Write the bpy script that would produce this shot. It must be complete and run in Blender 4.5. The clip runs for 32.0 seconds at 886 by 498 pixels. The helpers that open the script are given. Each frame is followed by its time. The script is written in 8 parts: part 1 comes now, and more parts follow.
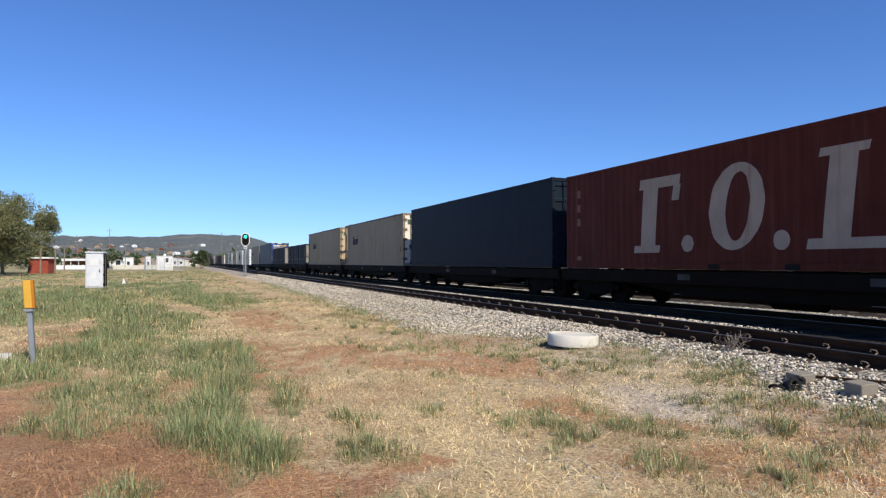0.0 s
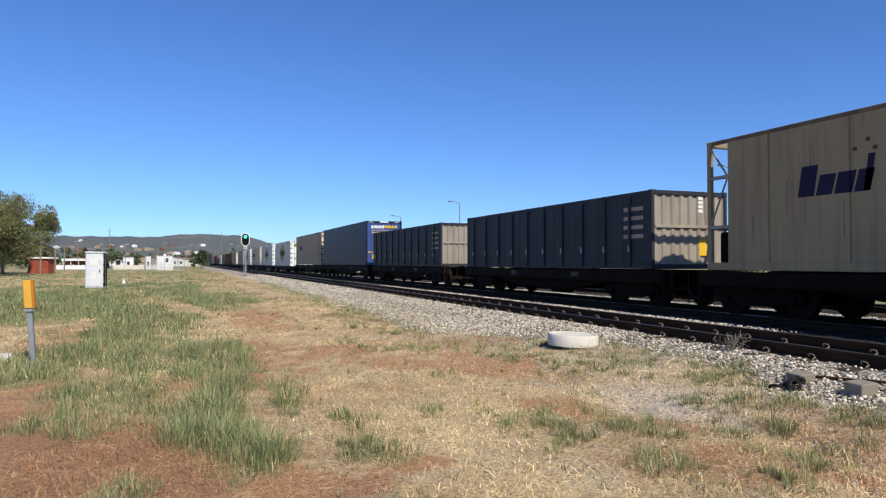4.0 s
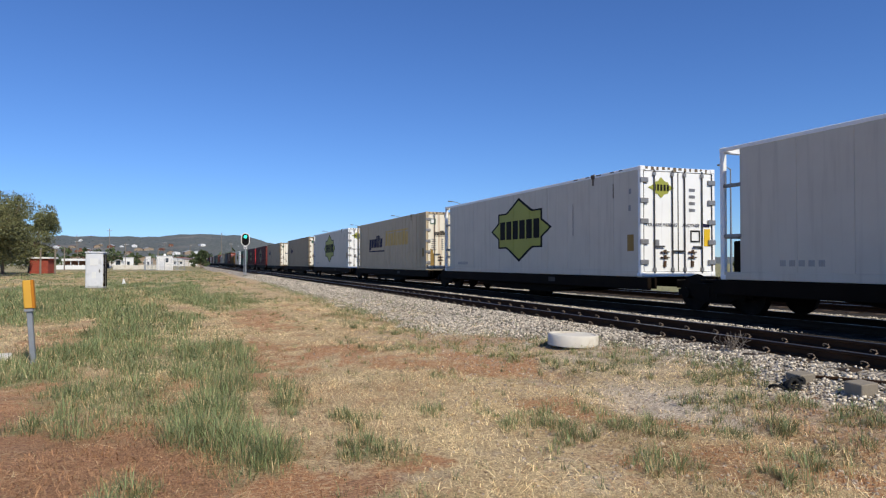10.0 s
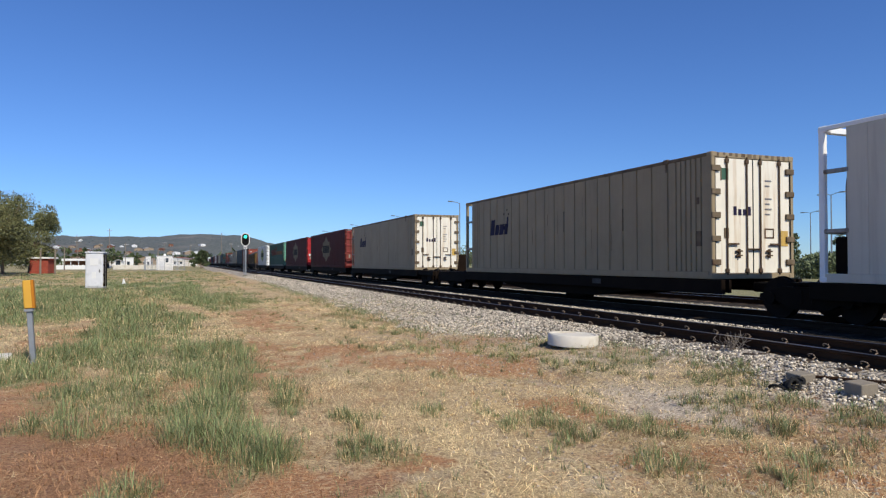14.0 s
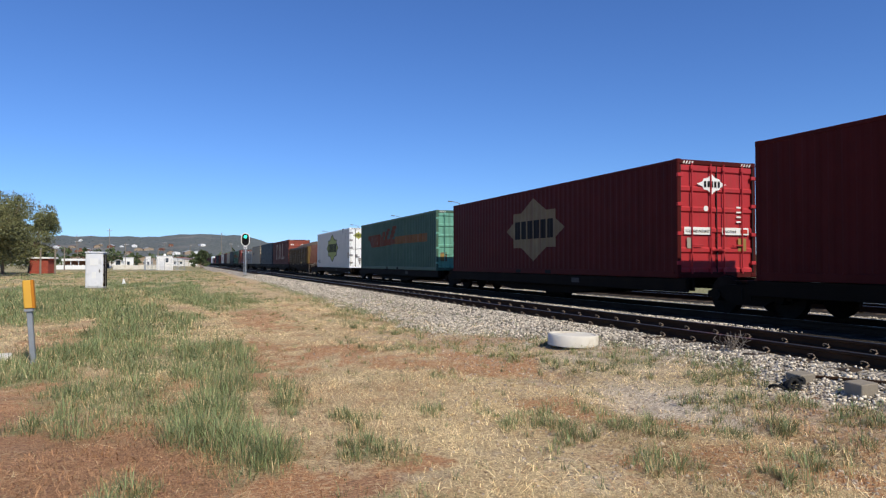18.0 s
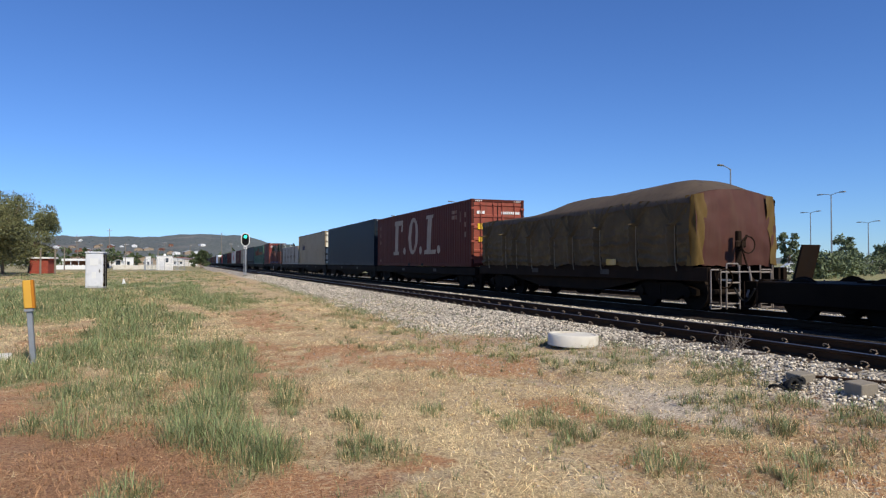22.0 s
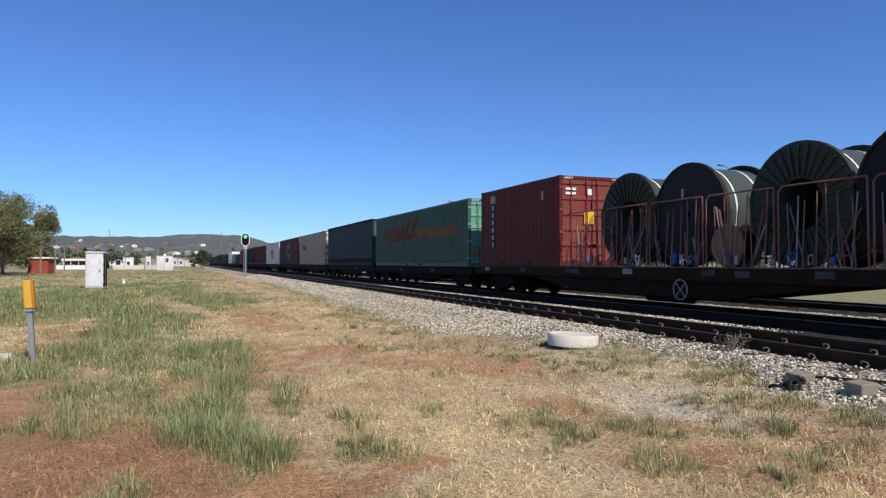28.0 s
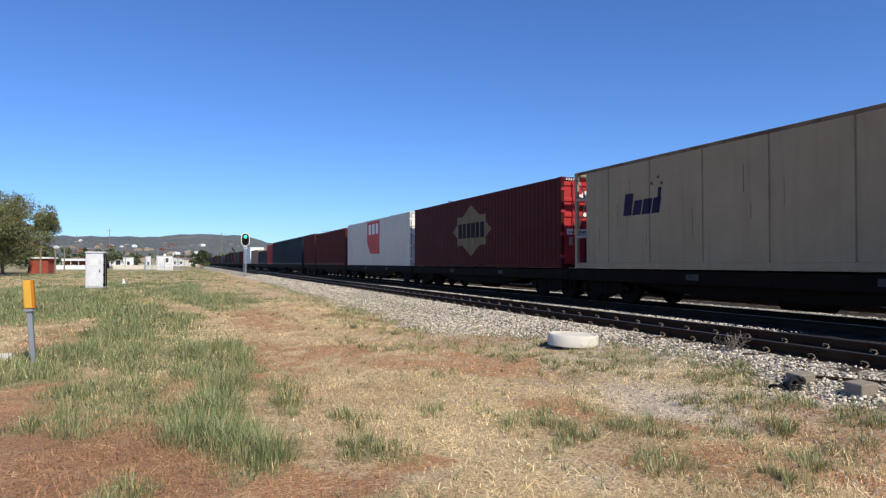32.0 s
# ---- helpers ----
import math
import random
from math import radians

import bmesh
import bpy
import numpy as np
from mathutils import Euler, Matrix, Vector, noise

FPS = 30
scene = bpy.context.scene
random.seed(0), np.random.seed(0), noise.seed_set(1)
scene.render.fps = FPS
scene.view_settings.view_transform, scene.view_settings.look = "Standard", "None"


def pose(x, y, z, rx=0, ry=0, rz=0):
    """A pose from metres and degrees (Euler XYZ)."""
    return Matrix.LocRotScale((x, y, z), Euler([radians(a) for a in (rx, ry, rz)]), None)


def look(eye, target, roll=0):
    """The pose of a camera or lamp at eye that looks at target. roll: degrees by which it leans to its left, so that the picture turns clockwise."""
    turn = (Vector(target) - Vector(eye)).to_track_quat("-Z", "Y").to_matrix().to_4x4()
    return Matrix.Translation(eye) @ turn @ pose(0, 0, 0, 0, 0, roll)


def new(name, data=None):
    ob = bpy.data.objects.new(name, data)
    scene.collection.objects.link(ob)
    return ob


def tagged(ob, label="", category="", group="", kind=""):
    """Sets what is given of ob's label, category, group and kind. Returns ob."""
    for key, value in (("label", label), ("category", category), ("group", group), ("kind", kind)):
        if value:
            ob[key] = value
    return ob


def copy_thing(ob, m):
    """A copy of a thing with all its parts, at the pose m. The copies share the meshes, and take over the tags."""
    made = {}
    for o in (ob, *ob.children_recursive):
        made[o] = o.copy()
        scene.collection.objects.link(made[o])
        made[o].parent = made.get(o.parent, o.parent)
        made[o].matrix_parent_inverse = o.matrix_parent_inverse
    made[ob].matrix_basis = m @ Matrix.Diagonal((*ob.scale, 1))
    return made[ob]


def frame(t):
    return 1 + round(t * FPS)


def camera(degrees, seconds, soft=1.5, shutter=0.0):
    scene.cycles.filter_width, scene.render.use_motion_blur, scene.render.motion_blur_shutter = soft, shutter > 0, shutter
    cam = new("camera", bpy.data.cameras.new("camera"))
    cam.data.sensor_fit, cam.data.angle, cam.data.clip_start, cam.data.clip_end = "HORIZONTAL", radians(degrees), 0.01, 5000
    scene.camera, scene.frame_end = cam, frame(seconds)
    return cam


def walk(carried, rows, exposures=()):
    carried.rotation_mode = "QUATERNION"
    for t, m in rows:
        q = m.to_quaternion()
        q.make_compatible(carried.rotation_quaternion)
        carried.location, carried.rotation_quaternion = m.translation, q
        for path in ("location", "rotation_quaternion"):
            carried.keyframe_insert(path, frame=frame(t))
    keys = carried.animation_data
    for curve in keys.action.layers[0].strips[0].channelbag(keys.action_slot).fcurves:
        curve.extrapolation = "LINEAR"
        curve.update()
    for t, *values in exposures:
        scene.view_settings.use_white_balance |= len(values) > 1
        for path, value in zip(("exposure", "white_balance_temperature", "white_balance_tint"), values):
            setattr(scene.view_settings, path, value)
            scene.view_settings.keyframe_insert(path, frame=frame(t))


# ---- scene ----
# A freight train of containers rolls past a camera that stands still beside the line.
EYE = Vector((0.0, 0.0, 1.5))
YAW, TILT = radians(20.771), radians(1.1625)
AIM = Vector((math.sin(YAW) * math.cos(TILT), math.cos(YAW) * math.cos(TILT), math.sin(TILT)))
cam = camera(66.27, 32.0, soft=1.25)
walk(cam, [(0.0, look(EYE, EYE + AIM)), (32.0, look(EYE, EYE + AIM))],
     exposures=[(0.0, 0.10), (3.5, 0.10), (6.0, -0.04), (7.5, -0.03), (9.0, -0.13), (14.0, -0.11), (17.0, -0.08), (19.0, 0.02), (20.5, 0.03), (22.0, -0.05),
                (24.0, 0.06), (25.5, 0.06), (28.0, -0.02), (30.0, 0.08), (32.0, 0.11)])

# ---- daylight ----
TO_SUN = Vector((0.25, -1.0, 1.0)).normalized()
world = bpy.data.worlds.new("world")
scene.world = world
world.use_nodes = True
wn, wl = world.node_tree.nodes, world.node_tree.links
wn.clear()
sky = wn.new("ShaderNodeTexSky")
sky.sky_type, sky.sun_disc = "NISHITA", False
sky.sun_elevation = math.asin(TO_SUN.z)
sky.sun_rotation = math.atan2(TO_SUN.x, TO_SUN.y)
sky.altitude, sky.air_density, sky.dust_density, sky.ozone_density = 600, 1.0, 0.0, 3.0
background = wn.new("ShaderNodeBackground")
background.inputs["Strength"].default_value = 0.092
wout = wn.new("ShaderNodeOutputWorld")
deep = wn.new("ShaderNodeMix")
deep.data_type, deep.blend_type = "RGBA", "MULTIPLY"
deep.inputs[0].default_value, deep.inputs[7].default_value = 1.0, (0.615, 0.92, 1.45, 1.0)
wl.new(sky.outputs[0], deep.inputs[6])
wl.new(deep.outputs[2], background.inputs[0])
wl.new(background.outputs[0], wout.inputs[0])
sun_data = bpy.data.lights.new("sun", "SUN")
sun_data.energy, sun_data.angle, sun_data.color = 4.6, radians(0.53), (1.0, 0.925, 0.77)
sun = new("sun", sun_data)
sun.matrix_world = look(TO_SUN * 80, (0, 0, 0))


# ---- materials ----
def ramp(nt, source, lo, hi):
    n = nt.nodes.new("ShaderNodeMapRange")
    n.inputs["From Min"].default_value, n.inputs["From Max"].default_value = lo, hi
    nt.links.new(source, n.inputs["Value"])
    return n.outputs[0]


def mixed(nt, fac, a, b, blend="MIX"):
    n = nt.nodes.new("ShaderNodeMix")
    n.data_type, n.blend_type = "RGBA", blend
    for i, v in ((0, fac), (6, a), (7, b)):
        if isinstance(v, (int, float)):
            n.inputs[i].default_value = v
        elif isinstance(v, tuple):
            n.inputs[i].default_value = (*v, 1.0)
        else:
            nt.links.new(v, n.inputs[i])
    return n.outputs[2]


def noise_of(nt, coord, scale, detail=4.0, rough=0.55, stretch=None):
    if stretch:
        m = nt.nodes.new("ShaderNodeMapping")
        m.inputs["Scale"].default_value = stretch
        nt.links.new(coord, m.inputs["Vector"])
        coord = m.outputs[0]
    n = nt.nodes.new("ShaderNodeTexNoise")
    n.inputs["Scale"].default_value, n.inputs["Detail"].default_value, n.inputs["Roughness"].default_value = scale, detail, rough
    nt.links.new(coord, n.inputs["Vector"])
    return n.outputs["Fac"]


def start(name, rough, metal):
    m = bpy.data.materials.new(name)
    m.use_nodes = True
    nt = m.node_tree
    bsdf = nt.nodes["Principled BSDF"]
    bsdf.inputs["Roughness"].default_value, bsdf.inputs["Metallic"].default_value = rough, metal
    coord = nt.nodes.new("ShaderNodeTexCoord").outputs["Object"]
    return m, nt, bsdf, coord


def shade(c, k):
    return tuple(min(1.0, x * k) for x in c)


def mat(name, color, rough=0.6, metal=0.0, vary=0.12, scale=1.5, dirt=None, dirt_lo=0.52, dirt_hi=0.75, streak=True,
        grain=0.0, grain_scale=50.0, island=0.0, per_object=0.0, soot=0.0, gloss=0.16):
    m, nt, bsdf, coord = start(name, rough, metal)
    bsdf.inputs["Specular IOR Level"].default_value = gloss
    col = mixed(nt, ramp(nt, noise_of(nt, coord, scale), 0.3, 0.7), shade(color, 1 - vary), shade(color, 1 + vary))
    if dirt:
        s = noise_of(nt, coord, 1.0, 5.0, 0.6, (5.0, 5.0, 0.35) if streak else (2.2, 2.2, 2.2))
        col = mixed(nt, ramp(nt, s, dirt_lo, dirt_hi), col, dirt)
    if soot:
        s = noise_of(nt, coord, 0.7, 6.0, 0.65)
        col = mixed(nt, ramp(nt, s, 0.5, 0.8 / max(soot, 0.3)), col, shade(color, 0.45))
    if island or per_object:
        src = (nt.nodes.new("ShaderNodeNewGeometry").outputs["Random Per Island"] if island else
               nt.nodes.new("ShaderNodeObjectInfo").outputs["Random"])
        amount = island or per_object
        hsv = nt.nodes.new("ShaderNodeHueSaturation")
        mr = nt.nodes.new("ShaderNodeMapRange")
        mr.inputs["To Min"].default_value, mr.inputs["To Max"].default_value = 1 - amount, 1 + amount
        nt.links.new(src, mr.inputs["Value"])
        nt.links.new(mr.outputs[0], hsv.inputs["Value"])
        nt.links.new(col, hsv.inputs["Color"])
        col = hsv.outputs[0]
    nt.links.new(col, bsdf.inputs["Base Color"])
    if grain:
        b = nt.nodes.new("ShaderNodeBump")
        b.inputs["Strength"].default_value, b.inputs["Distance"].default_value = grain, 0.02
        nt.links.new(noise_of(nt, coord, grain_scale, 3.0), b.inputs["Height"])
        nt.links.new(b.outputs[0], bsdf.inputs["Normal"])
    return m


RUST = (0.16, 0.075, 0.035)
M = {}
# reefer side paints are darkened and warmed to carry shade; doors stay lighter
M["rand"] = mat("shaded_cream_reefer_paint", (0.33, 0.263, 0.152), 0.55, vary=0.06, dirt=(0.22, 0.155, 0.09), dirt_lo=0.46, dirt_hi=0.85, soot=0.5)
M["rand_pale"] = mat("shaded_pale_cream_reefer_paint", (0.33, 0.261, 0.163), 0.55, vary=0.06, dirt=(0.27, 0.20, 0.125), dirt_lo=0.48, dirt_hi=0.9, soot=0.5)
M["rand_end_pale"] = mat("sunlit_pale_cream_door_paint", (0.84, 0.79, 0.67), 0.5, vary=0.05, dirt=(0.45, 0.27, 0.11), dirt_lo=0.54, dirt_hi=0.86)
M["pale_pipe"] = mat("dusty_grey_handrail_paint", (0.27, 0.235, 0.21), 0.6, vary=0.15, dirt=(0.22, 0.16, 0.12))
M["rand_rail"] = mat("rusty_cream_rail_paint", (0.17, 0.13, 0.085), 0.7, vary=0.2, scale=3, dirt=(0.09, 0.05, 0.03), dirt_lo=0.45, dirt_hi=0.7, streak=False)
M["rand_rod"] = mat("rusty_lock_rod_steel", (0.10, 0.068, 0.045), 0.7, 0.2, vary=0.25, dirt=RUST)
M["rand_end"] = mat("sunlit_stained_cream_door_paint", (0.58, 0.465, 0.30), 0.5, vary=0.06, dirt=(0.34, 0.18, 0.065), dirt_lo=0.44, dirt_hi=0.72)
M["white"] = mat("shaded_white_reefer_paint", (0.60, 0.55, 0.455), 0.45, vary=0.04, dirt=(0.42, 0.37, 0.30), dirt_lo=0.52, dirt_hi=0.95)
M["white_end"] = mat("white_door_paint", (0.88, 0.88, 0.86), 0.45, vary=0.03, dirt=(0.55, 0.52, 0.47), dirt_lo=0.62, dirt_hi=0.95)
M["cream"] = mat("shaded_cream_white_paint", (0.53, 0.425, 0.275), 0.5, vary=0.06, dirt=(0.38, 0.28, 0.17), dirt_lo=0.48, dirt_hi=0.95)
# red, rust, green and blue sides carry shade in colour; ends use lit copies
M["red"] = mat("shaded_red_container_paint", (0.070, 0.0115, 0.0105), 0.55, gloss=0.05, vary=0.10, dirt=(0.05, 0.010, 0.008), dirt_lo=0.5, dirt_hi=0.85)
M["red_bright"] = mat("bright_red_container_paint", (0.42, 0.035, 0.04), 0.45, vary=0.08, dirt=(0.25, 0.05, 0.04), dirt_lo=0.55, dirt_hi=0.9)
M["dull_red"] = mat("sunlit_dull_red_door_paint", (0.24, 0.045, 0.042), 0.5, vary=0.10, dirt=(0.15, 0.075, 0.045), dirt_lo=0.46, dirt_hi=0.75)
M["rust_red"] = mat("shaded_rust_red_container_paint", (0.088, 0.021, 0.014), 0.6, gloss=0.08, vary=0.12, dirt=(0.12, 0.045, 0.03), dirt_lo=0.5, dirt_hi=0.85, soot=0.5)
M["maroon"] = mat("shaded_maroon_container_paint", (0.104, 0.023, 0.017), 0.55, gloss=0.08, vary=0.10, dirt=(0.11, 0.04, 0.03), dirt_lo=0.52, dirt_hi=0.85)
M["green"] = mat("shaded_sea_green_container_paint", (0.072, 0.128, 0.086), 0.5, gloss=0.14, vary=0.10, dirt=(0.06, 0.095, 0.075), dirt_lo=0.52, dirt_hi=0.85)
M["green_end"] = mat("sunlit_green_door_paint", (0.15, 0.37, 0.275), 0.5, vary=0.08, dirt=(0.07, 0.13, 0.10), dirt_lo=0.48, dirt_hi=0.8)
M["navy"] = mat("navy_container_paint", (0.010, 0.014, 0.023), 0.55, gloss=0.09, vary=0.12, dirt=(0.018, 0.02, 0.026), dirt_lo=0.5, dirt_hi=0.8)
M["blue"] = mat("shaded_blue_container_paint", (0.010, 0.016, 0.036), 0.45, vary=0.10, dirt=(0.014, 0.018, 0.03), dirt_lo=0.55, dirt_hi=0.85)
M["blue_end"] = mat("sunlit_blue_door_paint", (0.045, 0.092, 0.27), 0.45, vary=0.08, dirt=(0.035, 0.05, 0.11), dirt_lo=0.6, dirt_hi=0.9)
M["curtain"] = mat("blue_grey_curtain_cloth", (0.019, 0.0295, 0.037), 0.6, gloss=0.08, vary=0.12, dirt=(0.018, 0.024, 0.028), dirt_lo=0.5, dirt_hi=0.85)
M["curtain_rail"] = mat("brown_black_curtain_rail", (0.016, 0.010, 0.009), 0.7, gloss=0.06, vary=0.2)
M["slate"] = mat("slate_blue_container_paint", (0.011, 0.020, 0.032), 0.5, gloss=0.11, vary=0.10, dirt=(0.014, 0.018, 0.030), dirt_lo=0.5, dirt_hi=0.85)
# slate lightened so that the end looks caught by the sun
M["slate_end"] = mat("sunlit_slate_end_paint", (0.085, 0.115, 0.14), 0.55, vary=0.12, dirt=(0.05, 0.06, 0.07), dirt_lo=0.5, dirt_hi=0.85)
M["steel_blue"] = mat("grey_blue_container_paint", (0.030, 0.034, 0.041), 0.55, vary=0.12, dirt=(0.036, 0.034, 0.036), dirt_lo=0.48, dirt_hi=0.8, soot=0.5)
M["grey_end"] = mat("grey_tan_end_paint", (0.33, 0.29, 0.24), 0.6, vary=0.10, dirt=(0.20, 0.16, 0.11), dirt_lo=0.5, dirt_hi=0.85)
M["dirty_white"] = mat("dirty_white_panel_paint", (0.38, 0.345, 0.29), 0.55, vary=0.06, dirt=(0.20, 0.165, 0.125), dirt_lo=0.48, dirt_hi=0.8, soot=0.5)
M["dark_green"] = mat("dark_green_container_paint", (0.028, 0.05, 0.045), 0.55, vary=0.12, dirt=(0.04, 0.07, 0.06))
M["tan"] = mat("tan_container_paint", (0.38, 0.27, 0.17), 0.6, vary=0.12, dirt=(0.24, 0.16, 0.09))
M["frame_grey"] = mat("weathered_grey_steel", (0.30, 0.29, 0.27), 0.5, 0.3, dirt=(0.17, 0.13, 0.10))
M["plate_dull"] = mat("dark_grey_plate", (0.07, 0.064, 0.058), 0.7, dirt=(0.04, 0.035, 0.03), dirt_lo=0.45, dirt_hi=0.7, streak=False)
M["hinge"] = mat("galvanised_hinge_steel", (0.32, 0.31, 0.30), 0.45, 0.6, dirt=(0.16, 0.14, 0.12))
M["rod"] = mat("dark_steel_lock_rod", (0.085, 0.08, 0.075), 0.5, 0.3)
M["lime"] = mat("yellow_green_emblem_paint", (0.34, 0.35, 0.07), 0.5, vary=0.06)
M["black"] = mat("black_sign_paint", (0.013, 0.012, 0.012), 0.7, gloss=0.1)
M["gold"] = mat("faded_gold_emblem_paint", (0.18, 0.135, 0.07), 0.6, vary=0.15, dirt=(0.13, 0.07, 0.045), dirt_lo=0.45, dirt_hi=0.8)
M["chalk"] = mat("faded_white_lettering_paint", (0.37, 0.30, 0.235), 0.65, gloss=0.06, vary=0.12, dirt=(0.27, 0.13, 0.09), dirt_lo=0.55, dirt_hi=0.85)
M["chalk_dull"] = mat("worn_pale_lettering_paint", (0.24, 0.16, 0.12), 0.7, vary=0.2, dirt=(0.20, 0.06, 0.035), dirt_lo=0.42, dirt_hi=0.62)
M["ink"] = mat("navy_sign_paint", (0.026, 0.022, 0.052), 0.6, gloss=0.06)
M["orange"] = mat("faded_orange_sign_paint", (0.62, 0.40, 0.10), 0.55, vary=0.12, dirt=(0.55, 0.46, 0.30), dirt_lo=0.45, dirt_hi=0.8)
M["stripe_red"] = mat("faded_red_stripe_paint", (0.16, 0.046, 0.022), 0.6, vary=0.18, dirt=(0.16, 0.13, 0.09), dirt_lo=0.45, dirt_hi=0.85)
M["stripe_amber"] = mat("faded_amber_stripe_paint", (0.22, 0.10, 0.035), 0.6, vary=0.18, dirt=(0.20, 0.15, 0.09), dirt_lo=0.5, dirt_hi=0.85)
M["stripe_white"] = mat("worn_white_stripe_paint", (0.62, 0.60, 0.56), 0.6, vary=0.2, dirt=(0.3, 0.22, 0.18), dirt_lo=0.5, dirt_hi=0.8)
M["yellow"] = mat("yellow_label_paint", (0.75, 0.48, 0.03), 0.5, vary=0.06)
M["plain_white"] = mat("white_sign_paint", (0.78, 0.77, 0.74), 0.5, vary=0.04)
M["label_red"] = mat("red_label_paint", (0.50, 0.045, 0.03), 0.5)
M["label_green"] = mat("dark_green_label_paint", (0.06, 0.13, 0.09), 0.5)
M["brown_patch"] = mat("brown_label_paint", (0.30, 0.19, 0.06), 0.6)
# underframes and bogies share one near-black base
M["chassis"] = mat("near_black_wagon_steel", (0.0115, 0.0076, 0.0050), 0.7, 0.0, vary=0.25, dirt=(0.013, 0.009, 0.006), dirt_lo=0.5, dirt_hi=0.85, streak=False, gloss=0.05)
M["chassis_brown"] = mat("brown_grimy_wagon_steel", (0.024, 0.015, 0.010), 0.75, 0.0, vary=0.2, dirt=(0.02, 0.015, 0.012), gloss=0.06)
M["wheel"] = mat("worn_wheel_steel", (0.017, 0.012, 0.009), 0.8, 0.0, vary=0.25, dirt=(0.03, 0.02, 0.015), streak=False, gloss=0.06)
M["tarp"] = mat("dark_olive_tarpaulin", (0.104, 0.075, 0.043), 0.6, gloss=0.07, vary=0.22, scale=0.8, dirt=(0.15, 0.105, 0.05), dirt_lo=0.50, dirt_hi=0.70, streak=False)
# gold tint gives the sheen the colour of sunlit ground mirrored in folds
M["tarp"].node_tree.nodes["Principled BSDF"].inputs["Specular Tint"].default_value = (1.0, 0.78, 0.45, 1.0)
M["tarp_red"] = mat("red_brown_tarpaulin", (0.088, 0.036, 0.027), 0.6, gloss=0.2, vary=0.2, dirt=(0.10, 0.05, 0.034), dirt_lo=0.45)
M["tarp_top"] = mat("grey_brown_tarpaulin", (0.105, 0.078, 0.054), 0.75, vary=0.15, dirt=(0.07, 0.05, 0.04))
M["tarp_yellow"] = mat("yellow_tarpaulin_strap", (0.135, 0.085, 0.026), 0.55, vary=0.15, dirt=(0.16, 0.09, 0.03))
M["rope"] = mat("pale_rope_fibre", (0.27, 0.22, 0.15), 0.8)
M["drum_dark"] = mat("black_drum_steel", (0.012, 0.012, 0.012), 0.5, 0.2, vary=0.2)
M["drum_green"] = mat("dark_green_drum_steel", (0.040, 0.052, 0.036), 0.6, 0.1, vary=0.2, dirt=(0.05, 0.04, 0.025))
M["drum_wrap"] = mat("grey_green_cable_wrapping", (0.065, 0.08, 0.075), 0.35, vary=0.12)
M["drum_rust"] = mat("rusty_drum_rim_steel", (0.035, 0.022, 0.017), 0.7, 0.2, vary=0.2, dirt=(0.10, 0.06, 0.04))
M["stake"] = mat("rusty_red_steel_tube", (0.25, 0.112, 0.09), 0.65, 0.2, vary=0.2, dirt=RUST)
M["timber"] = mat("brown_weathered_timber", (0.27, 0.17, 0.09), 0.75, vary=0.2, dirt=(0.15, 0.09, 0.05))
M["strip_blue"] = mat("dull_navy_strip_paint", (0.018, 0.022, 0.07), 0.6, gloss=0.08)
M["strap_blue"] = mat("blue_ratchet_webbing", (0.04, 0.09, 0.30), 0.7)
M["rail"] = mat("brown_rail_steel", (0.046, 0.027, 0.017), 0.8, 0.0, vary=0.25, dirt=(0.065, 0.036, 0.021), streak=False, gloss=0.04)
M["rail_head"] = mat("polished_rail_head_steel", (0.22, 0.20, 0.19), 0.35, 0.9, vary=0.1)
M["sleeper"] = mat("grimy_concrete_sleeper", (0.068, 0.049, 0.036), 0.85, vary=0.2, dirt=(0.08, 0.06, 0.045), streak=False, grain=0.3, per_object=0.15)
M["clip"] = mat("dusty_rail_clip_steel", (0.24, 0.185, 0.14), 0.6, 0.3, vary=0.15)
M["concrete"] = mat("pale_concrete", (0.64, 0.60, 0.52), 0.85, vary=0.06, scale=5, dirt=(0.45, 0.38, 0.28), streak=False, dirt_lo=0.55, grain=0.25)
M["concrete_grey"] = mat("grey_brown_concrete", (0.27, 0.235, 0.185), 0.88, vary=0.14, scale=6, dirt=(0.19, 0.16, 0.13), streak=False, grain=0.4)
M["rubber"] = mat("black_rubber", (0.02, 0.02, 0.02), 0.8)
M["silver"] = mat("silver_grey_cabinet_paint", (0.70, 0.70, 0.71), 0.5, 0.0, vary=0.05, scale=3, dirt=(0.55, 0.54, 0.53), streak=False)
M["galv"] = mat("galvanised_post_steel", (0.34, 0.36, 0.38), 0.45, 0.5, vary=0.1, scale=6)
M["amber"] = mat("amber_yellow_marker_plastic", (0.68, 0.38, 0.06), 0.5, vary=0.05)
M["amber_side"] = mat("dark_amber_marker_edge", (0.50, 0.19, 0.02), 0.55, vary=0.1)
M["brick"] = mat("red_brick", (0.32, 0.075, 0.05), 0.85, vary=0.12, per_object=0.09)
M["roof_tin"] = mat("pale_tin_roof", (0.55, 0.54, 0.52), 0.5, 0.3, vary=0.08)
M["roof_tile"] = mat("brown_tiled_roof", (0.20, 0.095, 0.065), 0.8, vary=0.15)
M["wall_white"] = mat("white_painted_wall", (0.78, 0.77, 0.75), 0.7, vary=0.03)
# lit door copy of the darker cream side, with rust stains
M["wordmark_end"] = mat("sunlit_rust_stained_door_paint", (0.80, 0.74, 0.60), 0.5, vary=0.05, dirt=(0.40, 0.22, 0.09), dirt_lo=0.50, dirt_hi=0.80)
M["wall_cream"] = mat("cream_house_wall", (0.34, 0.26, 0.18), 0.8, vary=0.08)
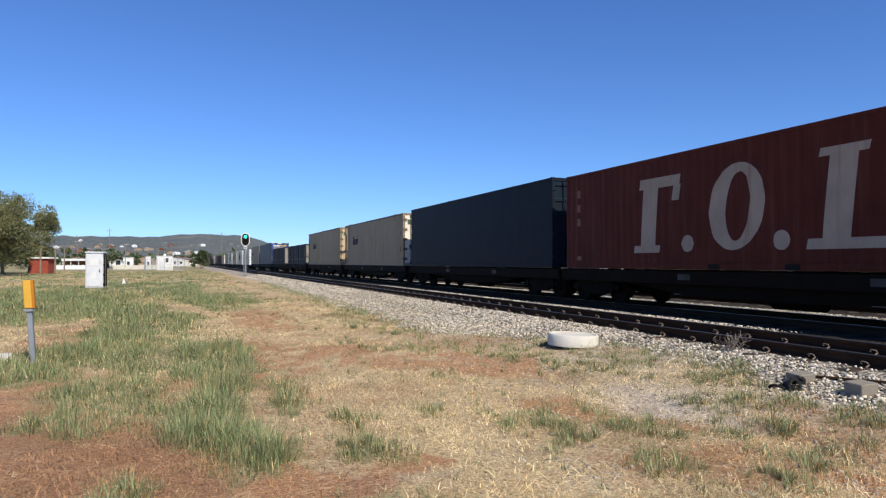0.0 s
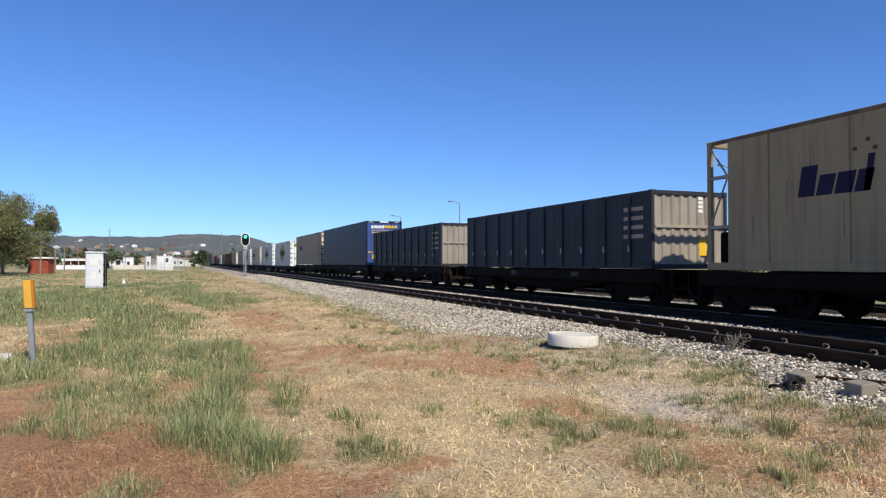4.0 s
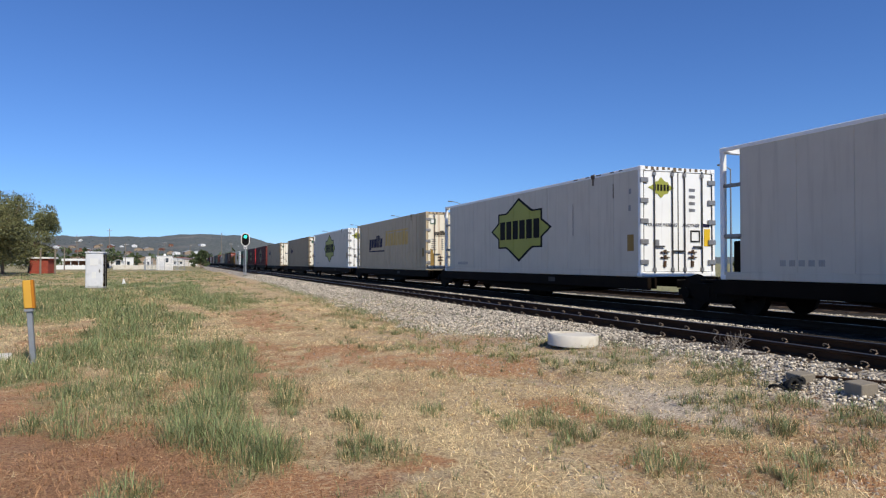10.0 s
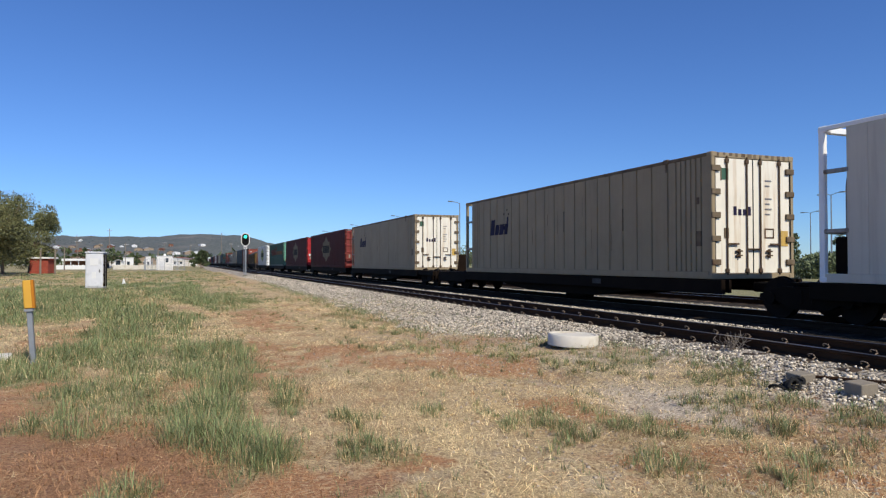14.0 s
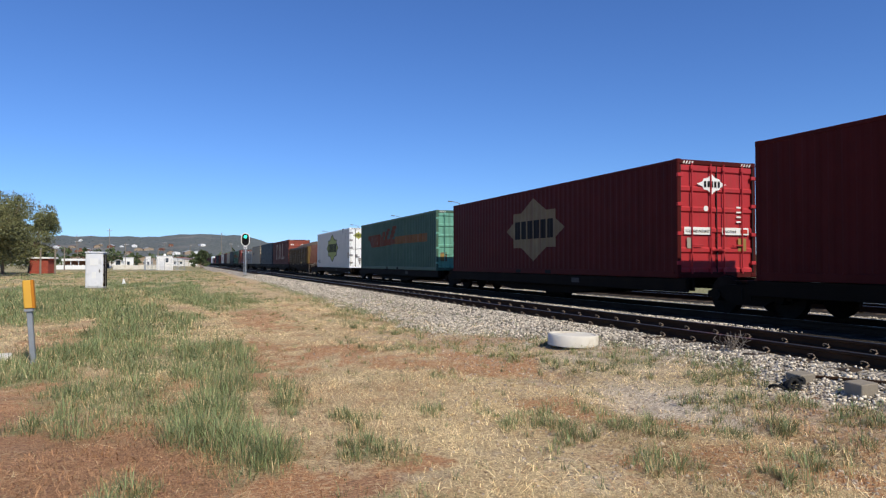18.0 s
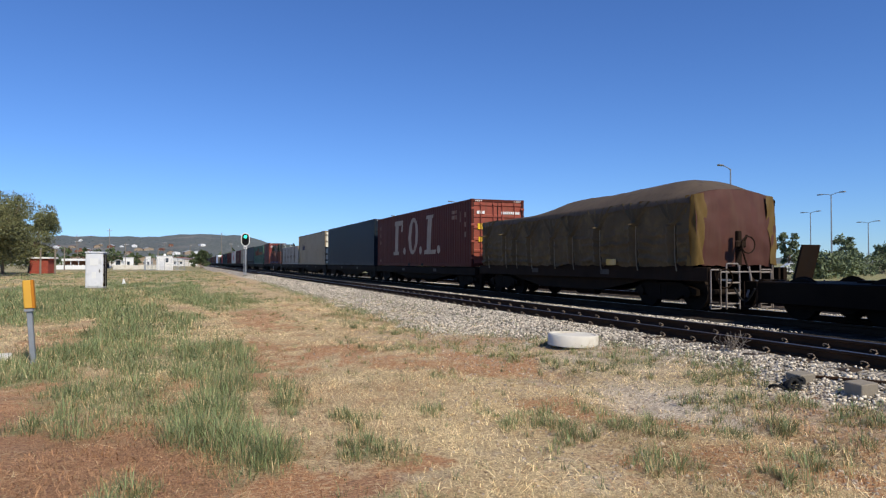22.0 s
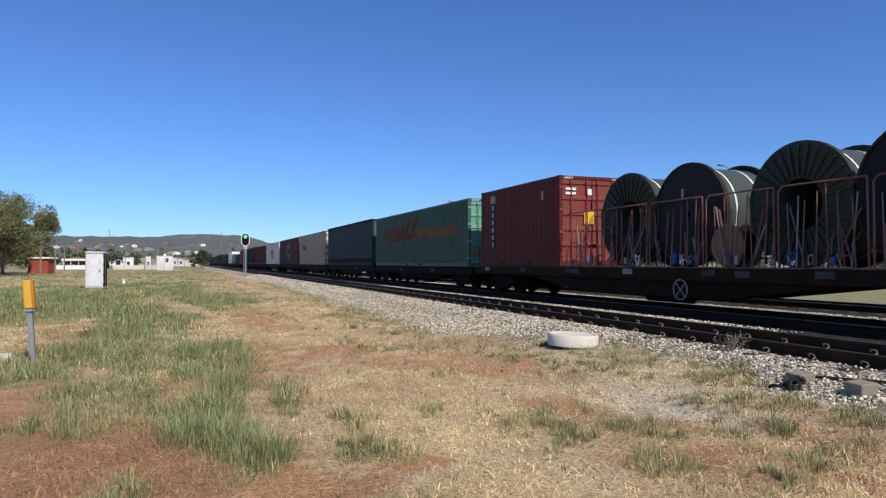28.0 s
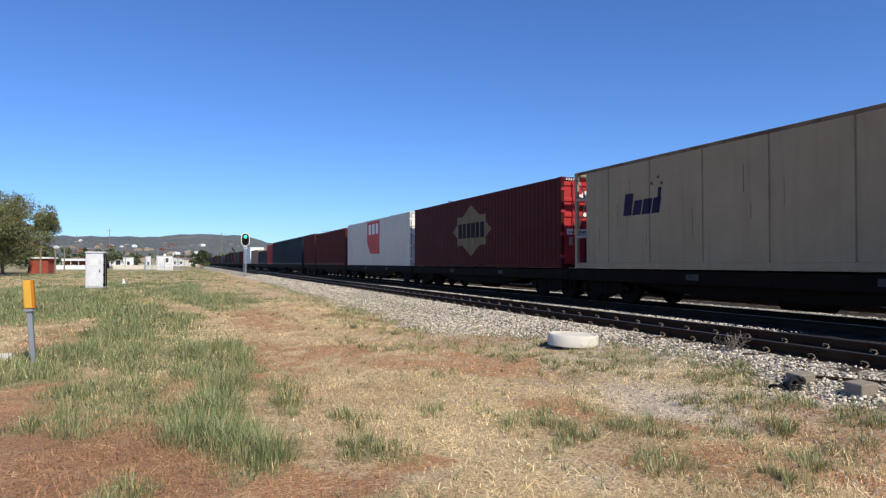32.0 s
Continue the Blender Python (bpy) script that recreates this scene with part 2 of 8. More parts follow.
M["glass_dark"] = mat("dark_window_glass", (0.03, 0.04, 0.05), 0.1, vary=0.05, gloss=0.5)
M["pole_wood"] = mat("grey_timber_pole", (0.24, 0.20, 0.16), 0.85, vary=0.15)
M["lamp_steel"] = mat("grey_lamp_post_steel", (0.30, 0.31, 0.32), 0.45, 0.5)
M["bark"] = mat("grey_brown_bark", (0.20, 0.15, 0.11), 0.9, vary=0.25, scale=4, grain=0.5, grain_scale=20)
M["leaf"] = mat("olive_gum_leaves", (0.168, 0.172, 0.078), 0.6, vary=0.2, scale=0.6, island=0.45)
M["leaf_dark"] = mat("dark_green_leaves", (0.085, 0.11, 0.05), 0.6, vary=0.2, scale=0.6, island=0.4)
# paler green puts the haze beyond the train into the leaves
M["leaf_road"] = mat("hazy_green_leaves", (0.15, 0.18, 0.095), 0.6, vary=0.2, scale=0.6, island=0.4)
# leaf colour already greyed and blued by distance haze
M["hill_tree"] = mat("hazed_blue_green_leaves", (0.125, 0.145, 0.148), 0.8, vary=0.15, scale=0.02, island=0.12)
M["grass"] = mat("green_grass_blades", (0.20, 0.24, 0.105), 0.6, vary=0.3, scale=0.5, island=0.45, gloss=0.2)
M["straw"] = mat("dry_straw_blades", (0.83, 0.665, 0.375), 0.7, vary=0.2, scale=0.7, island=0.5, gloss=0.2)
M["thatch"] = mat("red_brown_dead_grass", (0.46, 0.255, 0.128), 0.75, vary=0.25, scale=0.7, island=0.45, gloss=0.2)
M["straw_dull"] = mat("grey_brown_dead_grass", (0.54, 0.40, 0.215), 0.75, vary=0.25, scale=0.7, island=0.4, gloss=0.2)
M["stone"] = mat("grey_ballast_stone", (0.49, 0.43, 0.345), 0.85, vary=0.15, scale=1.5, island=0.85, gloss=0.1)
M["pebble"] = mat("brown_pebble_stone", (0.44, 0.36, 0.28), 0.85, vary=0.15, island=0.45)
M["asphalt"] = mat("grey_asphalt", (0.055, 0.053, 0.05), 0.9, vary=0.15)
M["car_white"] = mat("white_car_paint", (0.75, 0.75, 0.75), 0.3, vary=0.02, gloss=0.5)
M["car_silver"] = mat("silver_car_paint", (0.40, 0.41, 0.43), 0.3, 0.6, vary=0.02, gloss=0.5)
M["car_blue"] = mat("blue_car_paint", (0.05, 0.10, 0.25), 0.3, vary=0.02, gloss=0.5)


def glow(name, color, power):
    m, nt, bsdf, coord = start(name, 0.3, 0.0)
    bsdf.inputs["Base Color"].default_value = (*color, 1)
    bsdf.inputs["Emission Color"].default_value = (*color, 1)
    bsdf.inputs["Emission Strength"].default_value = power
    return m


M["green_light"] = glow("green_signal_light", (0.05, 0.85, 0.60), 1.6)


def ground_material():
    m, nt, bsdf, coord = start("dry_grassy_soil", 0.95, 0.0)

    def attr(name):
        a = nt.nodes.new("ShaderNodeAttribute")
        a.attribute_name = name
        return a.outputs["Fac"]

    fine = noise_of(nt, coord, 34.0, 6.0, 0.75)
    mid = noise_of(nt, coord, 5.0, 5.0, 0.7)
    fibre = noise_of(nt, coord, 1.0, 4.0, 0.7, (60.0, 16.0, 20.0))
    fibre_across = noise_of(nt, coord, 1.0, 4.0, 0.7, (15.0, 52.0, 20.0))
    clods = noise_of(nt, coord, 13.0, 4.0, 0.65)
    straw = mixed(nt, ramp(nt, fine, 0.38, 0.64), (0.165, 0.092, 0.040), (0.70, 0.52, 0.28))
    straw = mixed(nt, ramp(nt, fibre, 0.50, 0.64), straw, (0.76, 0.595, 0.345))
    straw = mixed(nt, ramp(nt, fibre_across, 0.52, 0.66), straw, (0.68, 0.515, 0.285))
    soil = mixed(nt, ramp(nt, fine, 0.36, 0.66), (0.20, 0.080, 0.032), (0.58, 0.295, 0.130))
    soil = mixed(nt, ramp(nt, fibre_across, 0.50, 0.66), soil, (0.66, 0.47, 0.26))
    soil = mixed(nt, ramp(nt, fibre, 0.56, 0.66), soil, (0.62, 0.42, 0.22))
    grit = mixed(nt, ramp(nt, fine, 0.38, 0.62), (0.27, 0.205, 0.14), (0.80, 0.68, 0.52))
    turf = mixed(nt, ramp(nt, fine, 0.34, 0.68), (0.10, 0.092, 0.036), (0.38, 0.355, 0.155))
    turf = mixed(nt, ramp(nt, fibre, 0.54, 0.68), turf, (0.46, 0.41, 0.20))

    def level(name, lo, hi):
        add = nt.nodes.new("ShaderNodeMath")
        add.operation = "ADD"
        nt.links.new(attr(name), add.inputs[0])
        nt.links.new(ramp(nt, mid, 0.0, 1.0), add.inputs[1])
        return ramp(nt, add.outputs[0], lo, hi)

    brown = mixed(nt, ramp(nt, fine, 0.36, 0.66), (0.16, 0.070, 0.032), (0.52, 0.285, 0.145))
    brown = mixed(nt, ramp(nt, fibre_across, 0.54, 0.66), brown, (0.60, 0.40, 0.21))
    col = mixed(nt, level("gravel", 0.75, 1.15), straw, grit)
    col = mixed(nt, level("thatch", 0.72, 1.10), col, brown)
    col = mixed(nt, level("red", 0.74, 1.10), col, soil)
    col = mixed(nt, level("green", 0.78, 1.20), col, turf)
    patchy = noise_of(nt, coord, 1.6, 5.0, 0.7)
    col = mixed(nt, ramp(nt, patchy, 0.52, 0.68), col, mixed(nt, 0.38, col, (0.13, 0.075, 0.032)))
    col = mixed(nt, ramp(nt, clods, 0.60, 0.76), col, mixed(nt, 0.5, col, (0.10, 0.06, 0.032)))
    nt.links.new(col, bsdf.inputs["Base Color"])
    relief = nt.nodes.new("ShaderNodeMath")
    relief.operation = "ADD"
    nt.links.new(fine, relief.inputs[0])
    nt.links.new(clods, relief.inputs[1])
    b = nt.nodes.new("ShaderNodeBump")
    b.inputs["Strength"].default_value, b.inputs["Distance"].default_value = 0.7, 0.03
    nt.links.new(relief.outputs[0], b.inputs["Height"])
    nt.links.new(b.outputs[0], bsdf.inputs["Normal"])
    return m


def ballast_material():
    m, nt, bsdf, coord = start("crushed_stone_ballast", 0.9, 0.0)
    bsdf.inputs["Specular IOR Level"].default_value = 0.1
    v = nt.nodes.new("ShaderNodeTexVoronoi")
    v.inputs["Scale"].default_value = 17.0
    nt.links.new(coord, v.inputs["Vector"])
    sep = nt.nodes.new("ShaderNodeSeparateColor")
    nt.links.new(v.outputs["Color"], sep.inputs[0])
    col = mixed(nt, sep.outputs[0], (0.20, 0.172, 0.14), (0.66, 0.59, 0.49))
    col = mixed(nt, ramp(nt, v.outputs["Distance"], 0.55, 0.95), col, (0.085, 0.062, 0.045))
    col = mixed(nt, ramp(nt, noise_of(nt, coord, 0.6, 5.0), 0.48, 0.80), col, (0.34, 0.26, 0.17))
    # the train's shade, with oil and brake dust, is painted along the running line
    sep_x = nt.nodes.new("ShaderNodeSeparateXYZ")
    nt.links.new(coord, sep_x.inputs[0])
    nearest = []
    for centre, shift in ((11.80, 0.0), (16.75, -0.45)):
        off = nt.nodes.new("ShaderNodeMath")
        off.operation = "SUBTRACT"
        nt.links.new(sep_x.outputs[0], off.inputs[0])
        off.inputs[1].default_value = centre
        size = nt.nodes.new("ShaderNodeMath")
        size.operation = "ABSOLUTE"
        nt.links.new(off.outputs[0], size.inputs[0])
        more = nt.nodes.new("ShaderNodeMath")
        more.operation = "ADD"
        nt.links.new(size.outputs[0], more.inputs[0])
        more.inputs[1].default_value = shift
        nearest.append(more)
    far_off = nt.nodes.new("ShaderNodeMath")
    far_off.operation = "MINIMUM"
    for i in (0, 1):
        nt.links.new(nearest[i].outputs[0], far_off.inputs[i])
    # the dark band widens to the near track close by
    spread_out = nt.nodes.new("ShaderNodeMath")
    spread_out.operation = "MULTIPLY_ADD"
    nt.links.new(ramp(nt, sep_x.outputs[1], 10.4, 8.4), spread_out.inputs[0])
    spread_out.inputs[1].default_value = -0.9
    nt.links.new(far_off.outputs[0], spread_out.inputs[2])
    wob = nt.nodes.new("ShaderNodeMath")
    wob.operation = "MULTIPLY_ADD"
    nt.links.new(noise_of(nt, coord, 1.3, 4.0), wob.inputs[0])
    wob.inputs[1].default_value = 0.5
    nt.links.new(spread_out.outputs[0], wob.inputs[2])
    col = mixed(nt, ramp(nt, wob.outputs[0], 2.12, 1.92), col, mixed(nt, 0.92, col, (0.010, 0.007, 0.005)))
    nt.links.new(col, bsdf.inputs["Base Color"])
    b = nt.nodes.new("ShaderNodeBump")
    b.inputs["Strength"].default_value, b.inputs["Distance"].default_value = 1.0, 0.04
    b.invert = True
    nt.links.new(v.outputs["Distance"], b.inputs["Height"])
    nt.links.new(b.outputs[0], bsdf.inputs["Normal"])
    return m


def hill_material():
    m, nt, bsdf, coord = start("hazed_wooded_hill", 0.95, 0.0)
    # distance haze is mixed into these greyed greens
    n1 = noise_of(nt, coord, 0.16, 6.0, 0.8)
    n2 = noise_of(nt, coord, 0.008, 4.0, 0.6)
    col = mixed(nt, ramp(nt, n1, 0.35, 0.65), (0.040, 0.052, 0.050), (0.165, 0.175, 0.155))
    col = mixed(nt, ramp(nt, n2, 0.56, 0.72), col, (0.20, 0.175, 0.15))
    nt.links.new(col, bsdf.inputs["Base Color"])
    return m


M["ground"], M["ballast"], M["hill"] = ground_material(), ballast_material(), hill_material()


# ---- mesh tools ----
class Shape:
    """Collects vertices and faces of one part."""

    def __init__(self):
        self.v, self.f, self.smooth = [], [], False

    def add(self, verts, faces):
        n = len(self.v)
        self.v += [tuple(p) for p in verts]
        self.f += [tuple(i + n for i in q) for q in faces]
        return self

    def box(self, x0, x1, y0, y1, z0, z1):
        return self.add([(x0, y0, z0), (x1, y0, z0), (x1, y1, z0), (x0, y1, z0), (x0, y0, z1), (x1, y0, z1), (x1, y1, z1), (x0, y1, z1)],
                        [(0, 3, 2, 1), (4, 5, 6, 7), (0, 1, 5, 4), (1, 2, 6, 5), (2, 3, 7, 6), (3, 0, 4, 7)])

    def cbox(self, x0, x1, y0, y1, z0, z1, c=0.012):
        """A box with chamfered edges."""
        lo, hi = (x0, y0, z0), (x1, y1, z1)
        c = min(c, (x1 - x0) * 0.4, (y1 - y0) * 0.4, (z1 - z0) * 0.4)
        pts, ids = [], {}
        for s in ((i, j, k) for i in (0, 1) for j in (0, 1) for k in (0, 1)):
            corner = [hi[a] if s[a] else lo[a] for a in range(3)]
            inner = [corner[a] + (-c if s[a] else c) for a in range(3)]
            for a in range(3):
                p = list(inner)
                p[a] = corner[a]
                ids[s, a] = len(pts)
                pts.append(p)
        faces = []
        for a in range(3):
            b, d = (a + 1) % 3, (a + 2) % 3
            for side in (0, 1):
                ring = []
                for (i, j) in ((0, 0), (1, 0), (1, 1), (0, 1)):
                    s = [0, 0, 0]
                    s[a], s[b], s[d] = side, i, j
                    ring.append(ids[tuple(s), a])
                faces.append(ring if side else ring[::-1])
            for i in (0, 1):
                for j in (0, 1):
                    s0, s1 = [0, 0, 0], [0, 0, 0]
                    s0[a], s1[a] = 0, 1
                    s0[b] = s1[b] = i
                    s0[d] = s1[d] = j
                    q = [ids[tuple(s0), b], ids[tuple(s1), b], ids[tuple(s1), d], ids[tuple(s0), d]]
                    faces.append(q if i == j else q[::-1])
        for s in ((i, j, k) for i in (0, 1) for j in (0, 1) for k in (0, 1)):
            t = [ids[s, 0], ids[s, 1], ids[s, 2]]
            faces.append(t if sum(s) % 2 else t[::-1])
        return self.add(pts, faces)

    def tube(self, a, b, r, n=8, r2=None, caps=True):
        a, b = Vector(a), Vector(b)
        d = (b - a).normalized()
        u = d.orthogonal().normalized()
        w = d.cross(u)
        r2 = r if r2 is None else r2
        vs = []
        for p, rr in ((a, r), (b, r2)):
            for i in range(n):
                t = 2 * math.pi * i / n
                vs.append(p + (u * math.cos(t) + w * math.sin(t)) * rr)
        fs = [(i, (i + 1) % n, n + (i + 1) % n, n + i) for i in range(n)]
        if caps:
            fs += [tuple(range(n))[::-1], tuple(range(n, 2 * n))]
        return self.add(vs, fs)

    def path(self, pts, r, n=6):
        for p, q in zip(pts, pts[1:]):
            self.tube(p, q, r, n)
        return self

    def plate(self, poly, thick):
        """A flat polygon (three or more 3D points, in order) given thickness along its normal."""
        ps = [Vector(p) for p in poly]
        nrm = (ps[1] - ps[0]).cross(ps[2] - ps[0]).normalized() * thick
        n = len(ps)
        return self.add(ps + [p + nrm for p in ps], [tuple(range(n))[::-1], tuple(range(n, 2 * n))] + [(i, (i + 1) % n, n + (i + 1) % n, n + i) for i in range(n)])

    def strip(self, rows):
        """A sheet through rows of points."""
        k = len(rows[0])
        return self.add([p for r in rows for p in r], [(a * k + b, a * k + b + 1, (a + 1) * k + b + 1, (a + 1) * k + b)
                                                       for a in range(len(rows) - 1) for b in range(k - 1)])

    def mesh(self, name):
        me = bpy.data.meshes.new(name)
        me.from_pydata(self.v, [], self.f)
        if self.smooth:
            me.shade_smooth()
        me.update()
        return me


def part(name, shape, material, parent, label="", at=None):
    """ONE mesh object under a thing or under a part. shape: a Shape or a mesh."""
    me = shape.mesh(name) if isinstance(shape, Shape) else shape
    if not me.materials:
        me.materials.append(material)
    ob = new(name, me)
    ob.parent = parent
    if at:
        ob.location = at
    if label:
        tagged(ob, label)
    return ob


def thing(name, label, category, m=None, group="", kind="", shape=None, material=None):
    if shape is None:
        ob = new(name)
        ob.empty_display_size = 0.2
    else:
        me = shape.mesh(name) if isinstance(shape, Shape) else shape
        if material and not me.materials:
            me.materials.append(material)
        ob = new(name, me)
    if m is not None:
        ob.matrix_basis = m
    return tagged(ob, label, category, group, kind)


def fast_mesh(name, verts, faces, material, smooth=False):
    """A mesh from arrays: verts n x 3, faces m x 3 or m x 4."""
    me = bpy.data.meshes.new(name)
    verts, faces = np.asarray(verts, dtype=np.float32), np.asarray(faces, dtype=np.int32)
    me.vertices.add(len(verts))
    me.vertices.foreach_set("co", verts.ravel())
    me.loops.add(faces.size)
    me.loops.foreach_set("vertex_index", faces.ravel())
    me.polygons.add(len(faces))
    me.polygons.foreach_set("loop_start", np.arange(0, faces.size, faces.shape[1], dtype=np.int32))
    me.update(calc_edges=True)
    me.validate()
    me.materials.append(material)
    if smooth:
        me.shade_smooth()
    return me


# ---- the plan ----
# x runs across the line to the far side, y along it to where the train comes from, z up; ground at the camera is z = 0
TRACK_X, RAIL_Z = 12.26, 0.36          # centre line and rail head of the train's track
NEAR_X, NEAR_Z = 8.27, 0.40            # the near track
SPEED = 13.3462


# ---- ground, ballast, hills ----
def fbm(x, y, s):
    return noise.fractal(Vector((x * s, y * s, 3.7)), 0.9, 2.1, 4)


BED = [(4.6, -0.12), (5.0, -0.01), (5.5, 0.03), (6.2, 0.095), (6.9, 0.20), (7.5, 0.235), (9.0, 0.235), (9.3, 0.25), (9.8, 0.27), (10.3, 0.27), (10.9, 0.20),
       (13.5, 0.19), (14.1, 0.262), (15.0, 0.255), (15.7, 0.23), (17.9, 0.23), (18.6, 0.16), (19.6, -0.08)]


def bed_z(x):
    for (a, za), (b, zb) in zip(BED, BED[1:]):
        if a <= x <= b:
            return za + (zb - za) * (x - a) / (b - a)
    return -0.1


# x, y and the reach across and along the line of grassy, weedy, bare red, thatched and stony patches
GREEN_SPOTS = [(-1.06, 19.2, 0.72, 7.21), (-0.76, 11.65, 0.4, 1.87), (0.35, 11.23, 0.52, 1.8), (0.43, 8.51, 0.25, 0.68), (0.2, 6.99, 0.4, 1.0), (0.3, 5.9, 0.22, 0.6), (0.05, 6.2, 0.22, 0.5), (-0.81, 8.48, 0.59, 0.92),
               (-1.06, 7.82, 0.16, 0.42), (-1.2, 7.16, 0.17, 0.3), (-0.79, 6.84, 0.18, 0.32), (-0.46, 6.4, 0.2, 0.45), (-0.39, 4.96, 0.17, 0.24), (0.6, 5.9, 0.14, 0.5), (1.02, 7.75, 0.17, 0.64), (-1.93, 10.54, 0.65, 1.17),
               (-6.65, 32.71, 3.1, 17.5), (-3.3, 26.8, 1.44, 6.06), (-1.81, 12.19, 0.54, 1.15), (-0.9, 44.0, 1.4, 12.0), (0.9, 27.0, 0.7, 4.0), (-0.1, 18.26, 0.55, 3.33), (-4.24, 43.84, 2.04, 12.36)]
WEEDY_SPOTS = [(5.1, 10.56, 0.84, 1.86), (3.21, 5.9, 0.38, 0.58), (1.46, 5.47, 0.26, 0.51), (7.3, 7.57, 0.73, 0.92), (3.81, 3.6, 0.24, 0.28), (4.47, 3.87, 0.28, 0.32), (4.51, 4.79, 0.28, 0.36), (3.95, 5.17, 0.23, 0.33),
               (3.36, 4.09, 0.19, 0.26), (5.0, 4.66, 0.26, 0.3), (3.77, 11.01, 0.32, 0.99), (4.76, 11.65, 0.39, 0.97), (1.48, 6.4, 0.16, 0.46), (4.01, 14.12, 0.58, 1.36), (3.78, 17.64, 0.67, 2.07), (5.84, 6.46, 0.41, 0.54),
               (5.57, 8.16, 0.46, 0.71), (5.66, 4.35, 0.32, 0.32), (8.04, 57.71, 3.17, 16.66), (2.24, 26.61, 0.84, 6.41), (5.49, 5.7, 0.29, 0.35), (3.68, 5.31, 0.17, 0.26), (3.15, 5.08, 0.16, 0.24), (5.0, 8.51, 0.35, 0.56)]
RED_SPOTS = [(1.93, 17.93, 0.79, 4.25), (1.16, 11.6, 0.58, 2.22), (0.79, 9.32, 0.59, 0.83), (2.3, 11.2, 0.5, 1.0), (2.9, 9.7, 0.5, 0.6), (3.95, 9.2, 0.8, 1.1), (3.71, 6.25, 0.45, 0.7), (3.86, 4.0, 0.62, 0.6),
             (4.25, 3.38, 0.75, 0.6), (-1.58, 8.78, 0.47, 0.6), (-0.17, 8.73, 0.37, 0.7), (0.65, 4.91, 0.38, 0.47), (-1.8, 15.53, 1.03, 1.65), (-1.43, 11.64, 0.31, 0.6), (1.52, 5.03, 0.29, 0.25), (4.45, 5.51, 0.29, 0.34)]
THATCH_SPOTS = [(-1.17, 6.5, 0.51, 0.8), (-0.61, 5.65, 0.7, 0.78), (-0.72, 5.09, 0.59, 0.39), (0.84, 4.63, 0.46, 0.36), (-1.39, 7.74, 0.33, 0.52)]
STONY_SPOTS = [(2.8, 4.68, 0.49, 0.45), (4.85, 6.49, 0.61, 0.75), (1.48, 4.64, 0.43, 0.32), (2.29, 4.95, 0.43, 0.38), (2.77, 4.02, 0.48, 0.44), (4.74, 5.29, 0.56, 0.59), (5.61, 4.83, 0.48, 0.54), (6.49, 5.17, 0.44, 0.49)]


def spots(x, y, table):
    """0 outside every patch of a table, 1 in the middle of one; the outlines are ragged."""
    wx, wy = 0.22 * fbm(x + 5, y, 1.1), 0.5 * fbm(x, y + 8, 0.8)
    best = 0.0
    for a, b, r, l in table:
        d = ((x + wx - a) / r) ** 2 + ((y + wy - b) / l) ** 2
        if d < 1.9:
            best = max(best, 1.0 - d / 1.9)
    return best


def unit(v):
    return max(0.0, min(1.0, v))


def cover(x, y):
    """How green, how red, how gravelly and how thatched with brown dead grass the soil is at a place."""
    n, n2, n3 = fbm(x, y * 0.7, 0.45), fbm(x + 40, y, 0.22), fbm(x, y + 20, 1.7)
    far = unit((y - 14) / 40.0)
    left = unit((1.9 + 0.035 * y - x) / 1.2)
    green = (0.24 + 0.14 * far) * left + 0.26 * n + 0.30 * n3 - 0.20 * spots(x, y, THATCH_SPOTS) + (0.58 + 0.7 * fbm(x + 3, y * 0.4, 0.5)) * spots(x, y, GREEN_SPOTS) ** 0.6 + 0.40 * spots(x, y, WEEDY_SPOTS) + 0.25 * unit((y - 70) / 50)
    if x > 19:
        green = 0.85 + 0.2 * n
    red = 0.08 + 0.40 * n2 + 0.36 * fbm(x + 70, y, 1.4) + (0.80 + 0.95 * fbm(x, y, 2.6)) * spots(x, y, RED_SPOTS) ** 0.7
    gravel = 0.34 * fbm(x, y + 90, 0.5) + 0.50 * unit((x - 3.2 - 0.03 * y) / 2.2) + 0.45 * spots(x, y, STONY_SPOTS)
    gravel -= 0.35 * spots(x, y, RED_SPOTS)
    thatch = 0.16 + 0.40 * fbm(x + 9, y + 5, 0.7) + (0.50 + 0.8 * fbm(x, y + 3, 2.2)) * spots(x, y, THATCH_SPOTS) ** 0.7 + 0.22 * left * unit((12 - y) / 5)
    return green, red, gravel, thatch


def foot(y):
    """Where the ballast shoulder begins across the line; near the camera soil and weeds have crept up it."""
    u = unit((15.0 - y) / 6.5)
    return 5.0 + 1.55 * u * u * (3 - 2 * u) + 0.5 * unit((y - 20) / 35) - 0.35 * unit((7.2 - y) / 1.2) + 0.22 * fbm(0.0, y, 0.5) + 0.10 * fbm(3.0, y, 2.2)


def ground_z(x, y):
    if abs(x) > 60 or y > 200 or y < -20:
        return 0.0
    z = 0.035 * fbm(x, y, 0.6) + 0.012 * fbm(x, y, 2.5)
    if 4.4 < x < 19.8:
        if x < foot(y) and y < 120:
            return max(z - 0.05, bed_z(x) + 0.015 + 0.010 * fbm(x, y, 2.5))
        return min(z, bed_z(x)) - 0.09
    return z


def spread(a, b, step, outer, grow):
    mid = list(np.arange(a, b + 1e-6, step))
    s, hi = step, []
    p = b
    while p < outer:
        s *= grow
        p += s
        hi.append(p)
    s, lo = step, []
    p = a
    while p > -outer:
        s *= grow
        p -= s
        lo.append(p)
    return lo[::-1] + mid + hi


